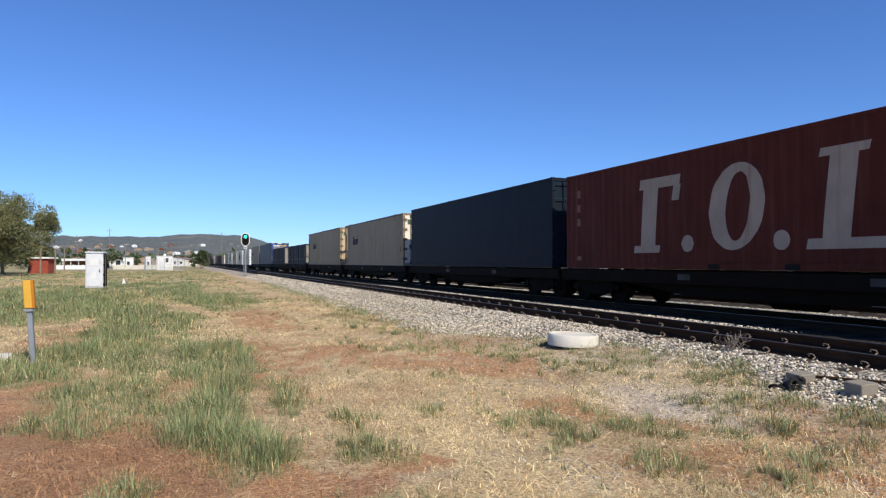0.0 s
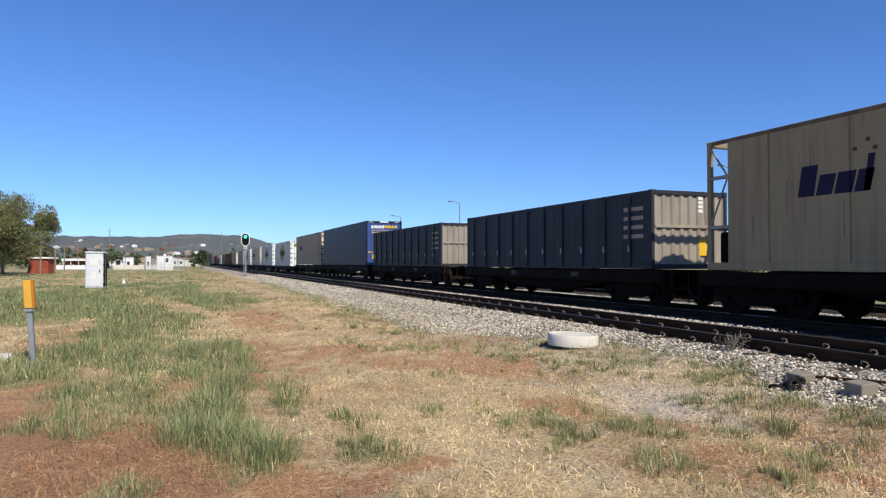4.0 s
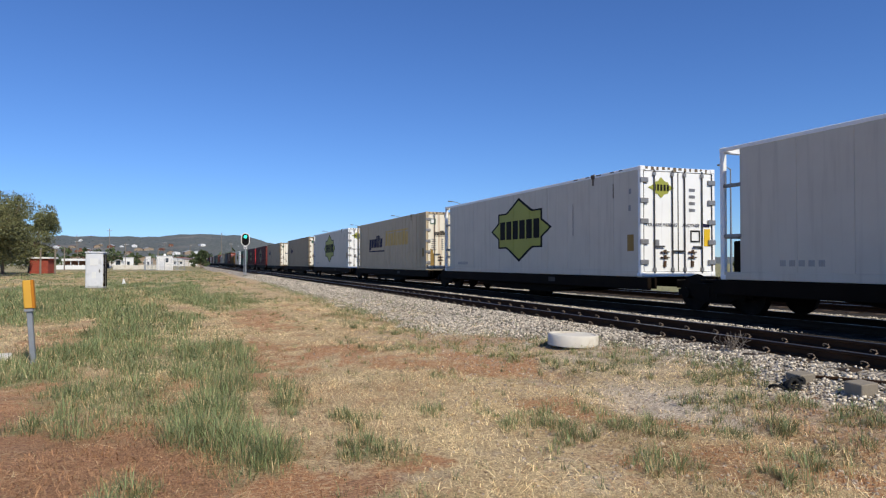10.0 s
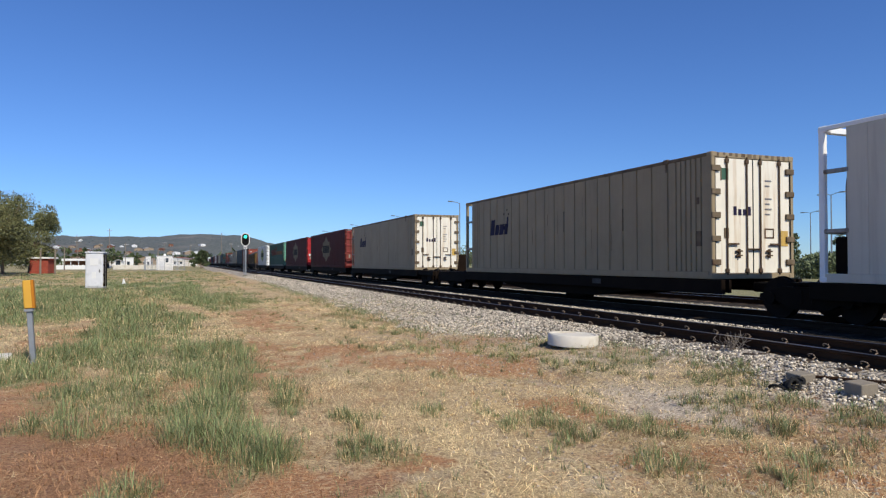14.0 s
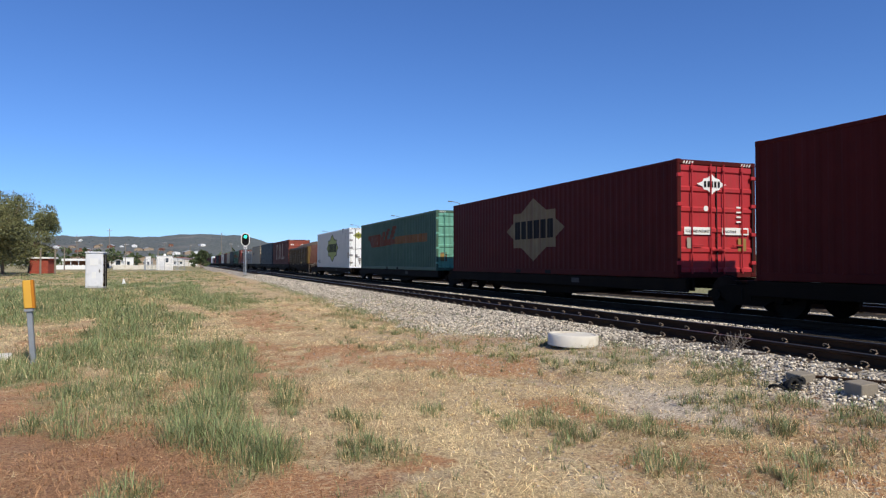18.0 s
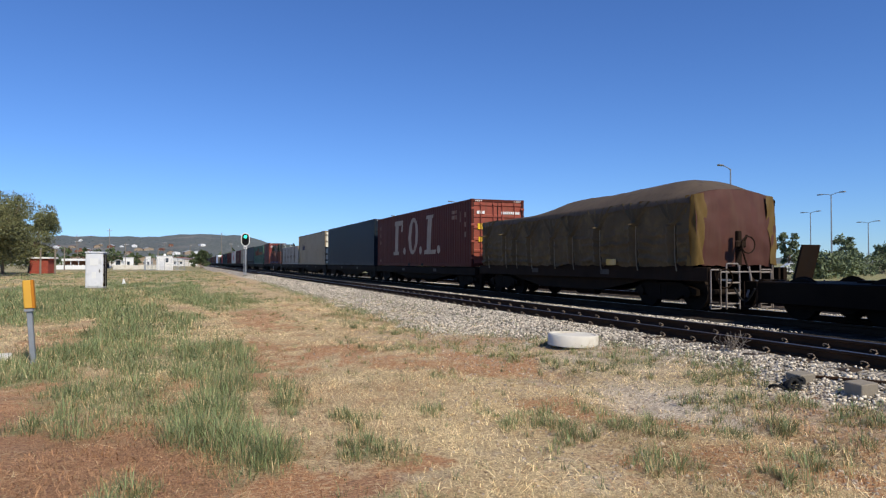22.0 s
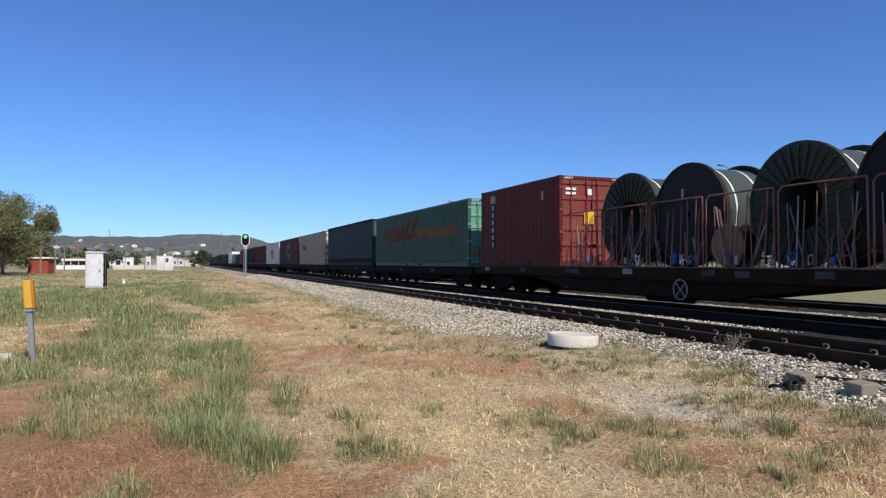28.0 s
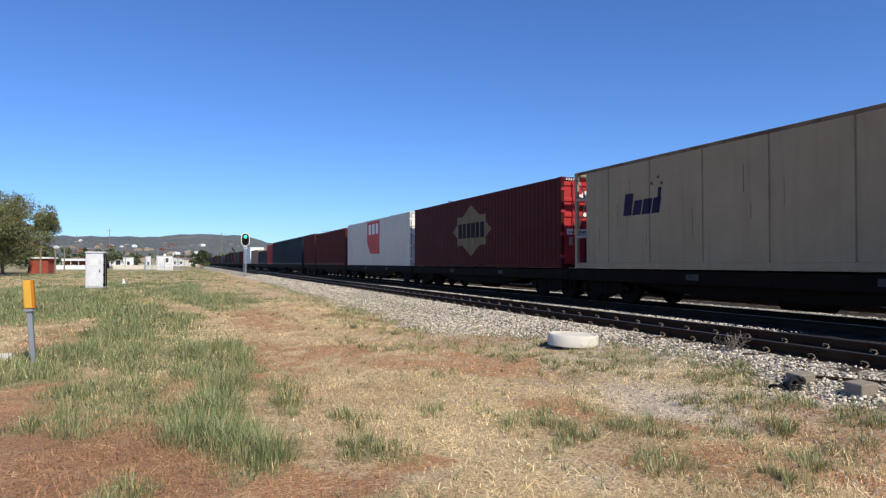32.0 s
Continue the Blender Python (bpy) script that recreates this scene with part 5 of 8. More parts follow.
def make_box(name, label, L, H, paint, wall="corr", W=2.44, door="iso", door_paint=None, far_open=0.0, rod_paint=None, simple=False, trim=None, rail=None):
    """A container; its near end is at y = 0, its side to the camera at x = -W / 2, its floor at z = 0."""
    box = thing(name, label, "container", group="containers on the train")
    w, door_paint, trim = W / 2, door_paint or paint, trim or paint
    body = L - far_open
    post = 0.10
    for sx in (-1, 1):
        for ya, yb in ((0, 0.12), (L - 0.12, L)):
            part("corner_post", Shape().cbox(min(sx * w, sx * (w - post)), max(sx * w, sx * (w - post)), ya, yb, 0.0, H, 0.015), trim, box)
        part("top_rail", Shape().cbox(min(sx * w, sx * (w - 0.07)), max(sx * w, sx * (w - 0.07)), 0.12, L - 0.12, H - 0.09, H - 0.005, 0.01), rail or trim, box)
        part("bottom_rail", Shape().cbox(min(sx * w, sx * (w - 0.07)), max(sx * w, sx * (w - 0.07)), 0.12, L - 0.12, 0.005, 0.17, 0.01), paint, box)
        if wall == "corr":
            prof = corrugation(0.12, body - 0.12)
        elif wall == "ribbed":
            marks = list(np.arange(1.5, body - 1.2, 0.61)) + [0.35, 0.52, 0.69, 0.86, 1.03, 1.2, body - 0.3, body - 0.47, body - 0.64, body - 0.81]
            prof = grooves(0.12, body - 0.12, marks, 0.05, 0.05)
        elif wall == "panel":
            prof = grooves(0.12, body - 0.12, [0.58, 0.72, 1.06, 1.20, 3.0, 4.9, 6.8, 8.7, 10.6, 12.4], 0.06, 0.03)
        elif wall == "smooth":
            prof = [(0.12, 0.0), (body * 0.25, 0.006), (body * 0.5, 0.0), (body * 0.75, 0.008), (body - 0.12, 0.0)]
        elif wall == "corr_soft":
            prof = corrugation(0.12, body - 0.12, 0.28, 0.010)
        elif wall == "lined":
            prof = grooves(0.12, body - 0.12, list(np.arange(0.5, body - 0.6, 0.58)), 0.035, 0.022)
        elif wall == "fine":
            prof = grooves(0.12, body - 0.12, list(np.arange(0.4, body - 0.3, 0.61)), 0.02, 0.008)
        else:
            prof = grooves(0.12, body - 0.12, list(np.arange(1.2, body - 0.3, 1.22)), 0.03, 0.01)
        s = Shape()
        x = sx * (w - 0.008)
        rows = [[(x - sx * d, y, 0.17), (x - sx * d, y, H - 0.09)] for y, d in prof]
        s.strip(rows if sx < 0 else rows[::-1])
        part("side_panel", s, paint, box)
        if sx < 0:
            box_profile = prof
    part("roof_panel", Shape().box(-w + 0.07, w - 0.07, 0.12, (body if far_open else L) - 0.12, H - 0.045, H - 0.02), paint, box)
    part("floor_panel", Shape().box(-w + 0.07, w - 0.07, 0.12, body - 0.12, 0.06, 0.14), M["chassis"], box)
    for ya, yb, nm in ((0.0, 0.12, "door_header"), (L - 0.12, L, "end_header")):
        part(nm, Shape().cbox(-w + post, w - post, ya + 0.01, yb, H - 0.12, H - 0.004, 0.01), trim, box)
        part("end_sill", Shape().cbox(-w + post, w - post, ya + 0.01, yb, 0.004, 0.13, 0.01), trim, box)
    if far_open:
        part("front_wall", Shape().box(-w + 0.02, w - 0.02, body - 0.13, body - 0.07, 0.14, H - 0.06), paint, box)
        for z in (0.95, 2.05):
            for sx in (-1, 1):
                part("frame_bar", Shape().cbox(min(sx * w, sx * (w - 0.06)), max(sx * w, sx * (w - 0.06)), body - 0.1, L - 0.1, z - 0.04, z + 0.04), M["frame_grey"], box)
        part("frame_bar", Shape().cbox(-w + 0.1, w - 0.1, L - 0.09, L - 0.03, 0.9, 0.98), M["frame_grey"], box)
        if wall == "panel":
            for za, zb in ((2.05, H - 0.15), (2.05, 1.0)):
                part("frame_brace", Shape().tube((-w + 0.03, body - 0.06, za), (-w + 0.03, L - 0.1, zb), 0.022, 6), M["frame_grey"], box)
        part("generator_unit", Shape().cbox(-w + 0.25, w - 0.25, body - 0.07, L - 0.12, 0.16, 0.85, 0.03), M["chassis"], box, "dark generator unit in the open end frame")
        dome = [(-0.72, 0.86), (0.86, 0.86), (0.86, 1.75)] + [(0.07 + 0.79 * math.cos(t), 1.75 + 0.80 * math.sin(t)) for t in np.linspace(0.2, math.pi - 0.2, 11)] + [(-0.72, 1.75)]
        part("cooling_unit", Shape().plate([(xx, L - 0.16, zz) for xx, zz in dome], 0.26), M["frame_grey"], box, "round-topped grey refrigeration unit")
    else:
        part("front_wall", Shape().box(-w + post, w - post, L - 0.06, L - 0.02, 0.13, H - 0.12), paint, box)
    # near end
    if door == "corr_end":
        s = Shape()
        rows = [[(xx, 0.03 + d, 0.13), (xx, 0.03 + d, H - 0.12)] for xx, d in corrugation(-w + post, w - post, 0.29, 0.04)]
        s.strip(rows)
        part("end_wall", s, door_paint, box)
    else:
        for sx in (-1, 1):
            xa, xb = sorted((sx * 0.012, sx * (w - post)))
            s = Shape()
            zs = [(0.14, 0.03)]
            if door == "iso":
                step = (H - 0.4) / 5
                for k in range(5):
                    a = 0.22 + k * step
                    zs += [(a, 0.03), (a + 0.04, 0.065), (a + step - 0.12, 0.065), (a + step - 0.08, 0.03)]
            zs.append((H - 0.13, 0.03))
            s.strip([[(xb, d, z), (xa, d, z)] for z, d in zs])
            dr = part("door", s, door_paint, box)
            if simple:
                continue
            rods = rod_paint or (door_paint if door == "iso" else M["rod"])
            for k, xr in enumerate((0.20, 0.78)):
                part("lock_rod", Shape().tube((sx * xr, 0.0, 0.10), (sx * xr, 0.0, H - 0.08), 0.019, 8), rods, dr, "vertical steel lock rod")
                hx = sx * xr
                part("door_handle", Shape().cbox(min(hx, hx - sx * 0.32), max(hx, hx - sx * 0.32), -0.03, 0.0, 0.66 + 0.12 * k, 0.70 + 0.12 * k, 0.006), rods, dr)
                part("cam_keeper", Shape().cbox(hx - 0.05, hx + 0.05, -0.02, 0.03, 0.14, 0.24, 0.01), (rod_paint or M["hinge"]) if door == "reefer" else rods, dr)
                part("cam_keeper", Shape().cbox(hx - 0.05, hx + 0.05, -0.02, 0.03, H - 0.24, H - 0.14, 0.01), (rod_paint or M["hinge"]) if door == "reefer" else rods, dr)
            part("door_gasket", Shape().box(sx * (w - post) - 0.012, sx * (w - post) + 0.012, 0.005, 0.02, 0.14, H - 0.13), M["rubber"], dr)
            for k in range(5 if door == "reefer" else 4):
                z = 0.32 + k * (H - 0.75) / (4 if door == "reefer" else 3)
                xa, xb = sorted((sx * (w + 0.004), sx * (w - (0.24 if door == "reefer" else 0.16))))
                part("hinge", Shape().cbox(xa, xb, -0.022, 0.03, z, z + (0.13 if door == "reefer" else 0.09), 0.008), (M["rand_rail"] if rod_paint else M["hinge"]) if door == "reefer" else door_paint, dr)
        if not simple:
            part("door_seam", Shape().box(-0.012, 0.012, 0.02, 0.035, 0.14, H - 0.13), M["rubber"], box)
    if not simple and wall in ("corr", "corr_soft"):
        for y in (L / 2 - 1.05, L / 2 + 1.05):
            part("fork_pocket", Shape().box(-w - 0.003, -w + 0.05, y - 0.18, y + 0.18, 0.02, 0.135), M["black"], box, "dark forklift pocket")
    if not simple:
        for sx in (-1, 1):
            for ya, yb in ((-0.006, 0.172), (L - 0.172, L + 0.006)):
                for za, zb in ((-0.0, 0.118), (H - 0.118, H + 0.006)):
                    xa, xb = sorted((sx * (w + 0.006), sx * (w - 0.16)))
                    part("corner_casting", Shape().cbox(xa, xb, ya, yb, za, zb, 0.02), trim, box)
    return box, box_profile


def slanted(name, box, prof, x, y, wide, z0, z1, lean, material, label="", out=0.005):
    """A leaning block on a side: its foot spans y down to y - wide, its top is shifted by lean towards the near end."""
    def lo(t):
        return z0 + (z1 - z0) * max(0.0, min(1.0, (y - wide - t) / lean))

    def hi(t):
        return z0 + (z1 - z0) * max(0.0, min(1.0, (y - t) / lean))
    s = Shape()
    cuts = sorted({y - wide - lean, y - wide, y - lean, y})
    for p, q in zip(cuts, cuts[1:]):
        side_mark(s, prof, x, (p, q), lo, hi, out)
    return part(name, s, material, box, label)


def leaning_oval(yc, zc, a, b, k):
    """Lower and upper edge, at y, of an oval whose top leans by k towards the near end."""
    p = k * k / (a * a) + 1 / (b * b)

    def edge(y, way):
        d = max(-a, min(a, y - yc)) if not k else y - yc
        q = k * d / (a * a)
        root = q * q - p * (d * d / (a * a) - 1)
        return zc + (-q + way * math.sqrt(max(0.0, root))) / p
    half = math.sqrt(a * a + k * k * b * b)
    return half, lambda y: edge(y, -1), lambda y: edge(y, 1)


def dress_rand(box, prof, L, H):
    x = -1.212
    for start_y, wide, low, top in ((2.44, 0.36, 1.42, 2.0), (2.84, 0.34, 1.42, 1.80), (3.22, 0.36, 1.42, 1.81), (3.62, 0.30, 1.42, 1.81), (3.80, 0.13, 1.42, 2.06)):
        slanted("sign_bar", box, prof, x, L - start_y, wide, low, top, 0.10, M["ink"], "navy block of a painted sign")
    for a, b in ((3.6, 2.14), (3.85, 2.28), (3.98, 2.12)):
        mark("sign_dot", box, prof, x, L - a, L - a - 0.09, b, b + 0.07, M["rand_rod"])
    mark("brown_patch", box, prof, x, 0.36, 0.54, 0.75, 1.1, M["rand_rail"], "brown stained label")
    mark("side_mark", box, prof, x, 0.40, 0.50, 1.72, 1.88, M["rand_rail"])
    rng = random.Random(int(L * 100))
    for k in range(13):
        y, z, h = rng.uniform(1.5, L - 1.0), rng.uniform(0.3, 2.0), rng.uniform(0.3, 0.75)
        mark("seam_strip", box, prof, x, y, y + 0.018, z, min(z + h, H - 0.2), M["rand_rail"], out=0.003)
    top_fittings(box, H, 1.55)
    label = end_plate("green_label", box, -0.92, -0.72, H - 0.62, H - 0.36, 0.026, M["label_green"], "dark green square label")
    end_plate("label_edge", label, -0.95, -0.92, H - 0.64, H - 0.34, 0.024, M["rand_rail"])
    for k in range(4):
        end_plate("sign_bar", box, -0.58 + 0.14 * k, -0.49 + 0.14 * k, 1.46, 1.66 if k in (0, 3) else 1.60, 0.024, M["ink"])
    for k in range(6):
        end_plate("text_bar", box, 0.36, 0.50 if k % 2 else 0.56, H - 0.62 - 0.12 * k - (0.18 if k > 1 else 0), H - 0.585 - 0.12 * k - (0.18 if k > 1 else 0), 0.026, M["hinge"], "row of small print")
    for a, b, c, d in ((0.34, 0.62, 0.94, 0.97), (0.34, 0.62, 1.14, 1.17), (0.34, 0.37, 0.94, 1.17), (0.59, 0.62, 0.94, 1.17)):
        end_plate("hatch_edge", box, a, b, c, d, 0.022, M["rand_rod"])
    end_plate("yellow_label", box, 0.84, 1.05, 0.76, 1.12, 0.024, M["orange"])
    end_plate("brown_patch", box, -0.86, -0.72, 0.92, 1.16, 0.024, M["rand_rail"], "brown stained label")
    for sx in (-1, 1):
        for z in (0.52, 0.62):
            part("latch", Shape().cbox(sx * 0.45 - 0.09, sx * 0.45 + 0.09, -0.03, 0.02, z, z + 0.035, 0.008).cbox(sx * 0.45 - 0.02, sx * 0.45 + 0.02, -0.035, 0.02, z - 0.03, z + 0.07, 0.006), M["rand_rod"], box)


def latches(box, H):
    """Dark cam latches between the lock rods near the foot of the doors."""
    for sx in (-1, 1):
        for z in (0.50, 0.64):
            part("latch", Shape().cbox(sx * 0.45 - 0.13, sx * 0.45 + 0.13, -0.03, 0.02, z, z + 0.032, 0.008).cbox(sx * 0.45 - 0.025, sx * 0.45 + 0.025, -0.035, 0.02, z - 0.035, z + 0.075, 0.006), M["rand_rod"], box)
        part("latch_plate", Shape().cbox(sx * 0.45 - 0.04, sx * 0.45 + 0.04, -0.015, 0.025, 0.26, 0.42, 0.008), M["rand_rod"], box)


def top_fittings(box, H, y):
    """A dented lifting bracket on the top rail, dark scrapes beside it, and worn fittings along the door header."""
    part("top_bracket", Shape().cbox(-1.24, -1.16, y - 0.09, y + 0.09, H - 0.10, H + 0.02, 0.015).cbox(-1.235, -1.20, y - 0.03, y + 0.03, H - 0.30, H - 0.10, 0.01), M["rand_rail"], box, "dented dark lifting bracket")
    rng = random.Random(int(y * 100))
    for k in range(5):
        a = y - 1.5 + 0.55 * k + rng.uniform(-0.15, 0.15)
        part("rail_scrape", Shape().box(-1.2235, -1.2205, a, a + rng.uniform(0.1, 0.4), H - 0.045, H - 0.012), M["rand_rail"], box)
    wear = Shape()
    for k in range(12):
        a = -1.06 + 0.178 * k
        wear.box(a, a + rng.uniform(0.05, 0.12), 0.004, 0.008, H - 0.06 - rng.uniform(0.0, 0.05), H - 0.008)
    part("header_wear", wear, M["rand_rail"], box, "worn dark patches along the door header")


def corner_stripes(box, H):
    """White slanted warning stripes at both ends of the door header."""
    for xa in (-1.05, 0.74):
        s = Shape()
        for k in range(4):
            a = xa + 0.085 * k
            s.plate([(a, 0.006, H - 0.105), (a + 0.04, 0.006, H - 0.105), (a + 0.075, 0.006, H - 0.035), (a + 0.035, 0.006, H - 0.035)], 0.004)
        part("warning_stripes", s, M["stripe_white"], box)


def end_words(words, size, parent, x, z, material, label):
    """Words painted on a door, the first letter beginning at x."""
    curve = bpy.data.curves.new("lettering", "FONT")
    curve.body, curve.size, curve.extrude, curve.shear = words, size, 0.002, 0.25
    holder = bpy.data.objects.new("lettering_source", curve)
    me = bpy.data.meshes.new_from_object(holder)
    bpy.data.objects.remove(holder)
    me.transform(Matrix(((1, 0, 0, x), (0, 0, -1, 0.016), (0, 1, 0, z), (0, 0, 0, 1))))
    me.materials.clear()
    me.materials.append(material)
    return part("lettering", me, None, parent, label)


def lettering(words, size, parent, y, z, material, label):
    """Words painted on a side, read from the near field; the first letter begins at y."""
    curve = bpy.data.curves.new("lettering", "FONT")
    curve.body, curve.size, curve.extrude = words, size, 0.002
    holder = bpy.data.objects.new("lettering_source", curve)
    me = bpy.data.meshes.new_from_object(holder)
    bpy.data.objects.remove(holder)
    me.transform(Matrix(((0, 0, -1, -1.222), (-1, 0, 0, y), (0, 1, 0, z), (0, 0, 0, 1))))
    me.materials.clear()
    me.materials.append(material)
    return part("lettering", me, None, parent, label)


def dress_lime(box, prof, L, H):
    x = -1.212
    if 12 < L < 13:
        lettering("40'PLUS", 0.335, box, L - 0.42, 0.38, M["rand_rod"], "brown painted words")
        for k in range(9):
            mark("text_bar", box, prof, x, L - 0.44, L - 0.32, 2.4 - 0.19 * k, 2.47 - 0.19 * k, M["hinge"], "small painted code", out=0.012)
    star_mark("emblem", box, prof, x, 6.9 if L > 13 else 6.15, 1.54, 2.32, 1.14, M["black"], M["lime"], M["black"], "yellow-green star emblem with a black border")
    mark("brown_patch", box, prof, x, 0.30, 0.58, 0.68, 1.12, M["brown_patch"], "brown stained label")
    mark("side_mark", box, prof, x, 0.42, 0.52, 1.75, 1.9, M["hinge"])
    mark("side_mark", box, prof, x, 0.40, 0.50, 2.2, 2.34, M["hinge"])
    for k in range(0 if 12 < L < 13 else 5):
        mark("text_bar", box, prof, x, L - 1.75 - 0.22 * k, L - 1.61 - 0.22 * k, 0.3, 0.42, M["hinge"], "small painted code")
    s = Shape()
    pts = []
    for k in range(16):
        t = 2 * math.pi * k / 16
        r = (1.0, 0.66, 0.74, 0.66)[k % 4]
        pts.append((-0.55 + 0.42 * r * math.cos(t), 0.018, H - 0.55 + 0.28 * r * math.sin(t)))
    s.plate(pts, 0.006)
    em = part("door_emblem", s, M["lime"], box, "small yellow-green star emblem")
    for k in range(5):
        end_plate("emblem_bar", em, -0.79 + 0.105 * k, -0.73 + 0.105 * k, H - 0.63, H - 0.47, 0.010, M["black"])
    end_words("YOU ARE PASSING", 0.122, box, -1.06, 1.33, M["ink"], "dark italic words across the door")
    end_words("ANOTHER", 0.122, box, 0.12, 1.33, M["ink"], "dark italic words across the door")
    end_plate("sign_bar", box, 0.80, 1.04, 1.33, 1.42, 0.026, M["ink"], "dark block after the words")
    latches(box, H)
    top_fittings(box, H, 2.2)
    mark("seam_strip", box, prof, x, 3.28, 3.31, 1.2, 2.15, M["rand_rail"], "dark scraped seam", out=0.006)
    mark("seam_strip", box, prof, x, 1.2, 1.23, 2.15, 2.55, M["rand_rail"], out=0.006)
    end_plate("yellow_label", box, 0.86, 1.06, 0.82, 1.28, 0.024, M["yellow"], "yellow warning label")
    end_plate("grey_label", box, -0.80, -0.62, 0.78, 0.98, 0.024, M["hinge"])
    for a, b, c, d in ((0.40, 0.72, 0.92, 0.96), (0.40, 0.72, 1.20, 1.24), (0.40, 0.44, 0.92, 1.24), (0.68, 0.72, 0.92, 1.24)):
        end_plate("hatch_edge", box, a, b, c, d, 0.022, M["black"])
    for k in range(4):
        end_plate("text_bar", box, 0.36, 0.56, H - 0.62 - 0.18 * k, H - 0.54 - 0.18 * k, 0.026, M["hinge"])


def dress_gold(box, prof, L, H, bright=True):
    x = -1.212
    star_mark("emblem", box, prof, x, 7.25, 1.50, 2.05, 1.07, M["gold"], M["gold"], M["black"], "faded gold star emblem with dark bars")
    sign = M["plain_white"] if bright else M["gold"]
    corner_stripes(box, H)
    mid, half, top = (-0.16, 0.46, H - 0.58) if bright else (0.62, 0.30, H - 0.66)
    s = Shape()
    pts = []
    for k in range(16):
        t = 2 * math.pi * k / 16
        r = (1.0, 0.66, 0.74, 0.66)[k % 4]
        pts.append((mid + half * r * math.cos(t), 0.018, top + half * 0.55 * r * math.sin(t)))
    s.plate(pts, 0.006)
    em = part("door_emblem", s, sign, box, "small pale star emblem")
    for k in range(5):
        a = mid + half * (-0.52 + 0.23 * k)
        end_plate("emblem_bar", em, a, a + half * 0.13, top - half * 0.16, top + half * 0.16, 0.010, M["black"])
    for k in range(4):
        end_plate("text_bar", box, 0.62, 0.76 + 0.06 * (k % 2), H - 1.15 - 0.12 * k, H - 1.11 - 0.12 * k, 0.028, sign)
    if bright:
        for xa, xb, words in ((-1.0, -0.16, "YOU ARE PASSING"), (0.16, 1.0, "ANOTHER")):
            band = end_plate("white_band", box, xa, xb, 1.06, 1.24, 0.026, sign, "white band with dark words")
            end_words(words, 0.088, band, xa + 0.02, 1.11, M["black"], "small dark italic words")
        end_plate("sign_bar", box, 0.74, 0.96, 1.10, 1.20, 0.018, M["label_red"])
        s = Shape().tube((0.0 - 0.34, 0.024, H - 1.18), (-0.34, 0.018, H - 1.18), 0.07, 14)
        part("round_label", s, sign, box)
    else:
        end_plate("white_label", box, 0.80, 0.98, H - 0.36, H - 0.29, 0.026, M["plain_white"])
    end_plate("grey_label", box, -0.92, -0.74, 0.72, 0.98, 0.026, M["grey_end"])
    end_plate("yellow_label", box, 0.66, 0.92, 0.66, 0.98, 0.026, M["brown_patch"], "amber label")


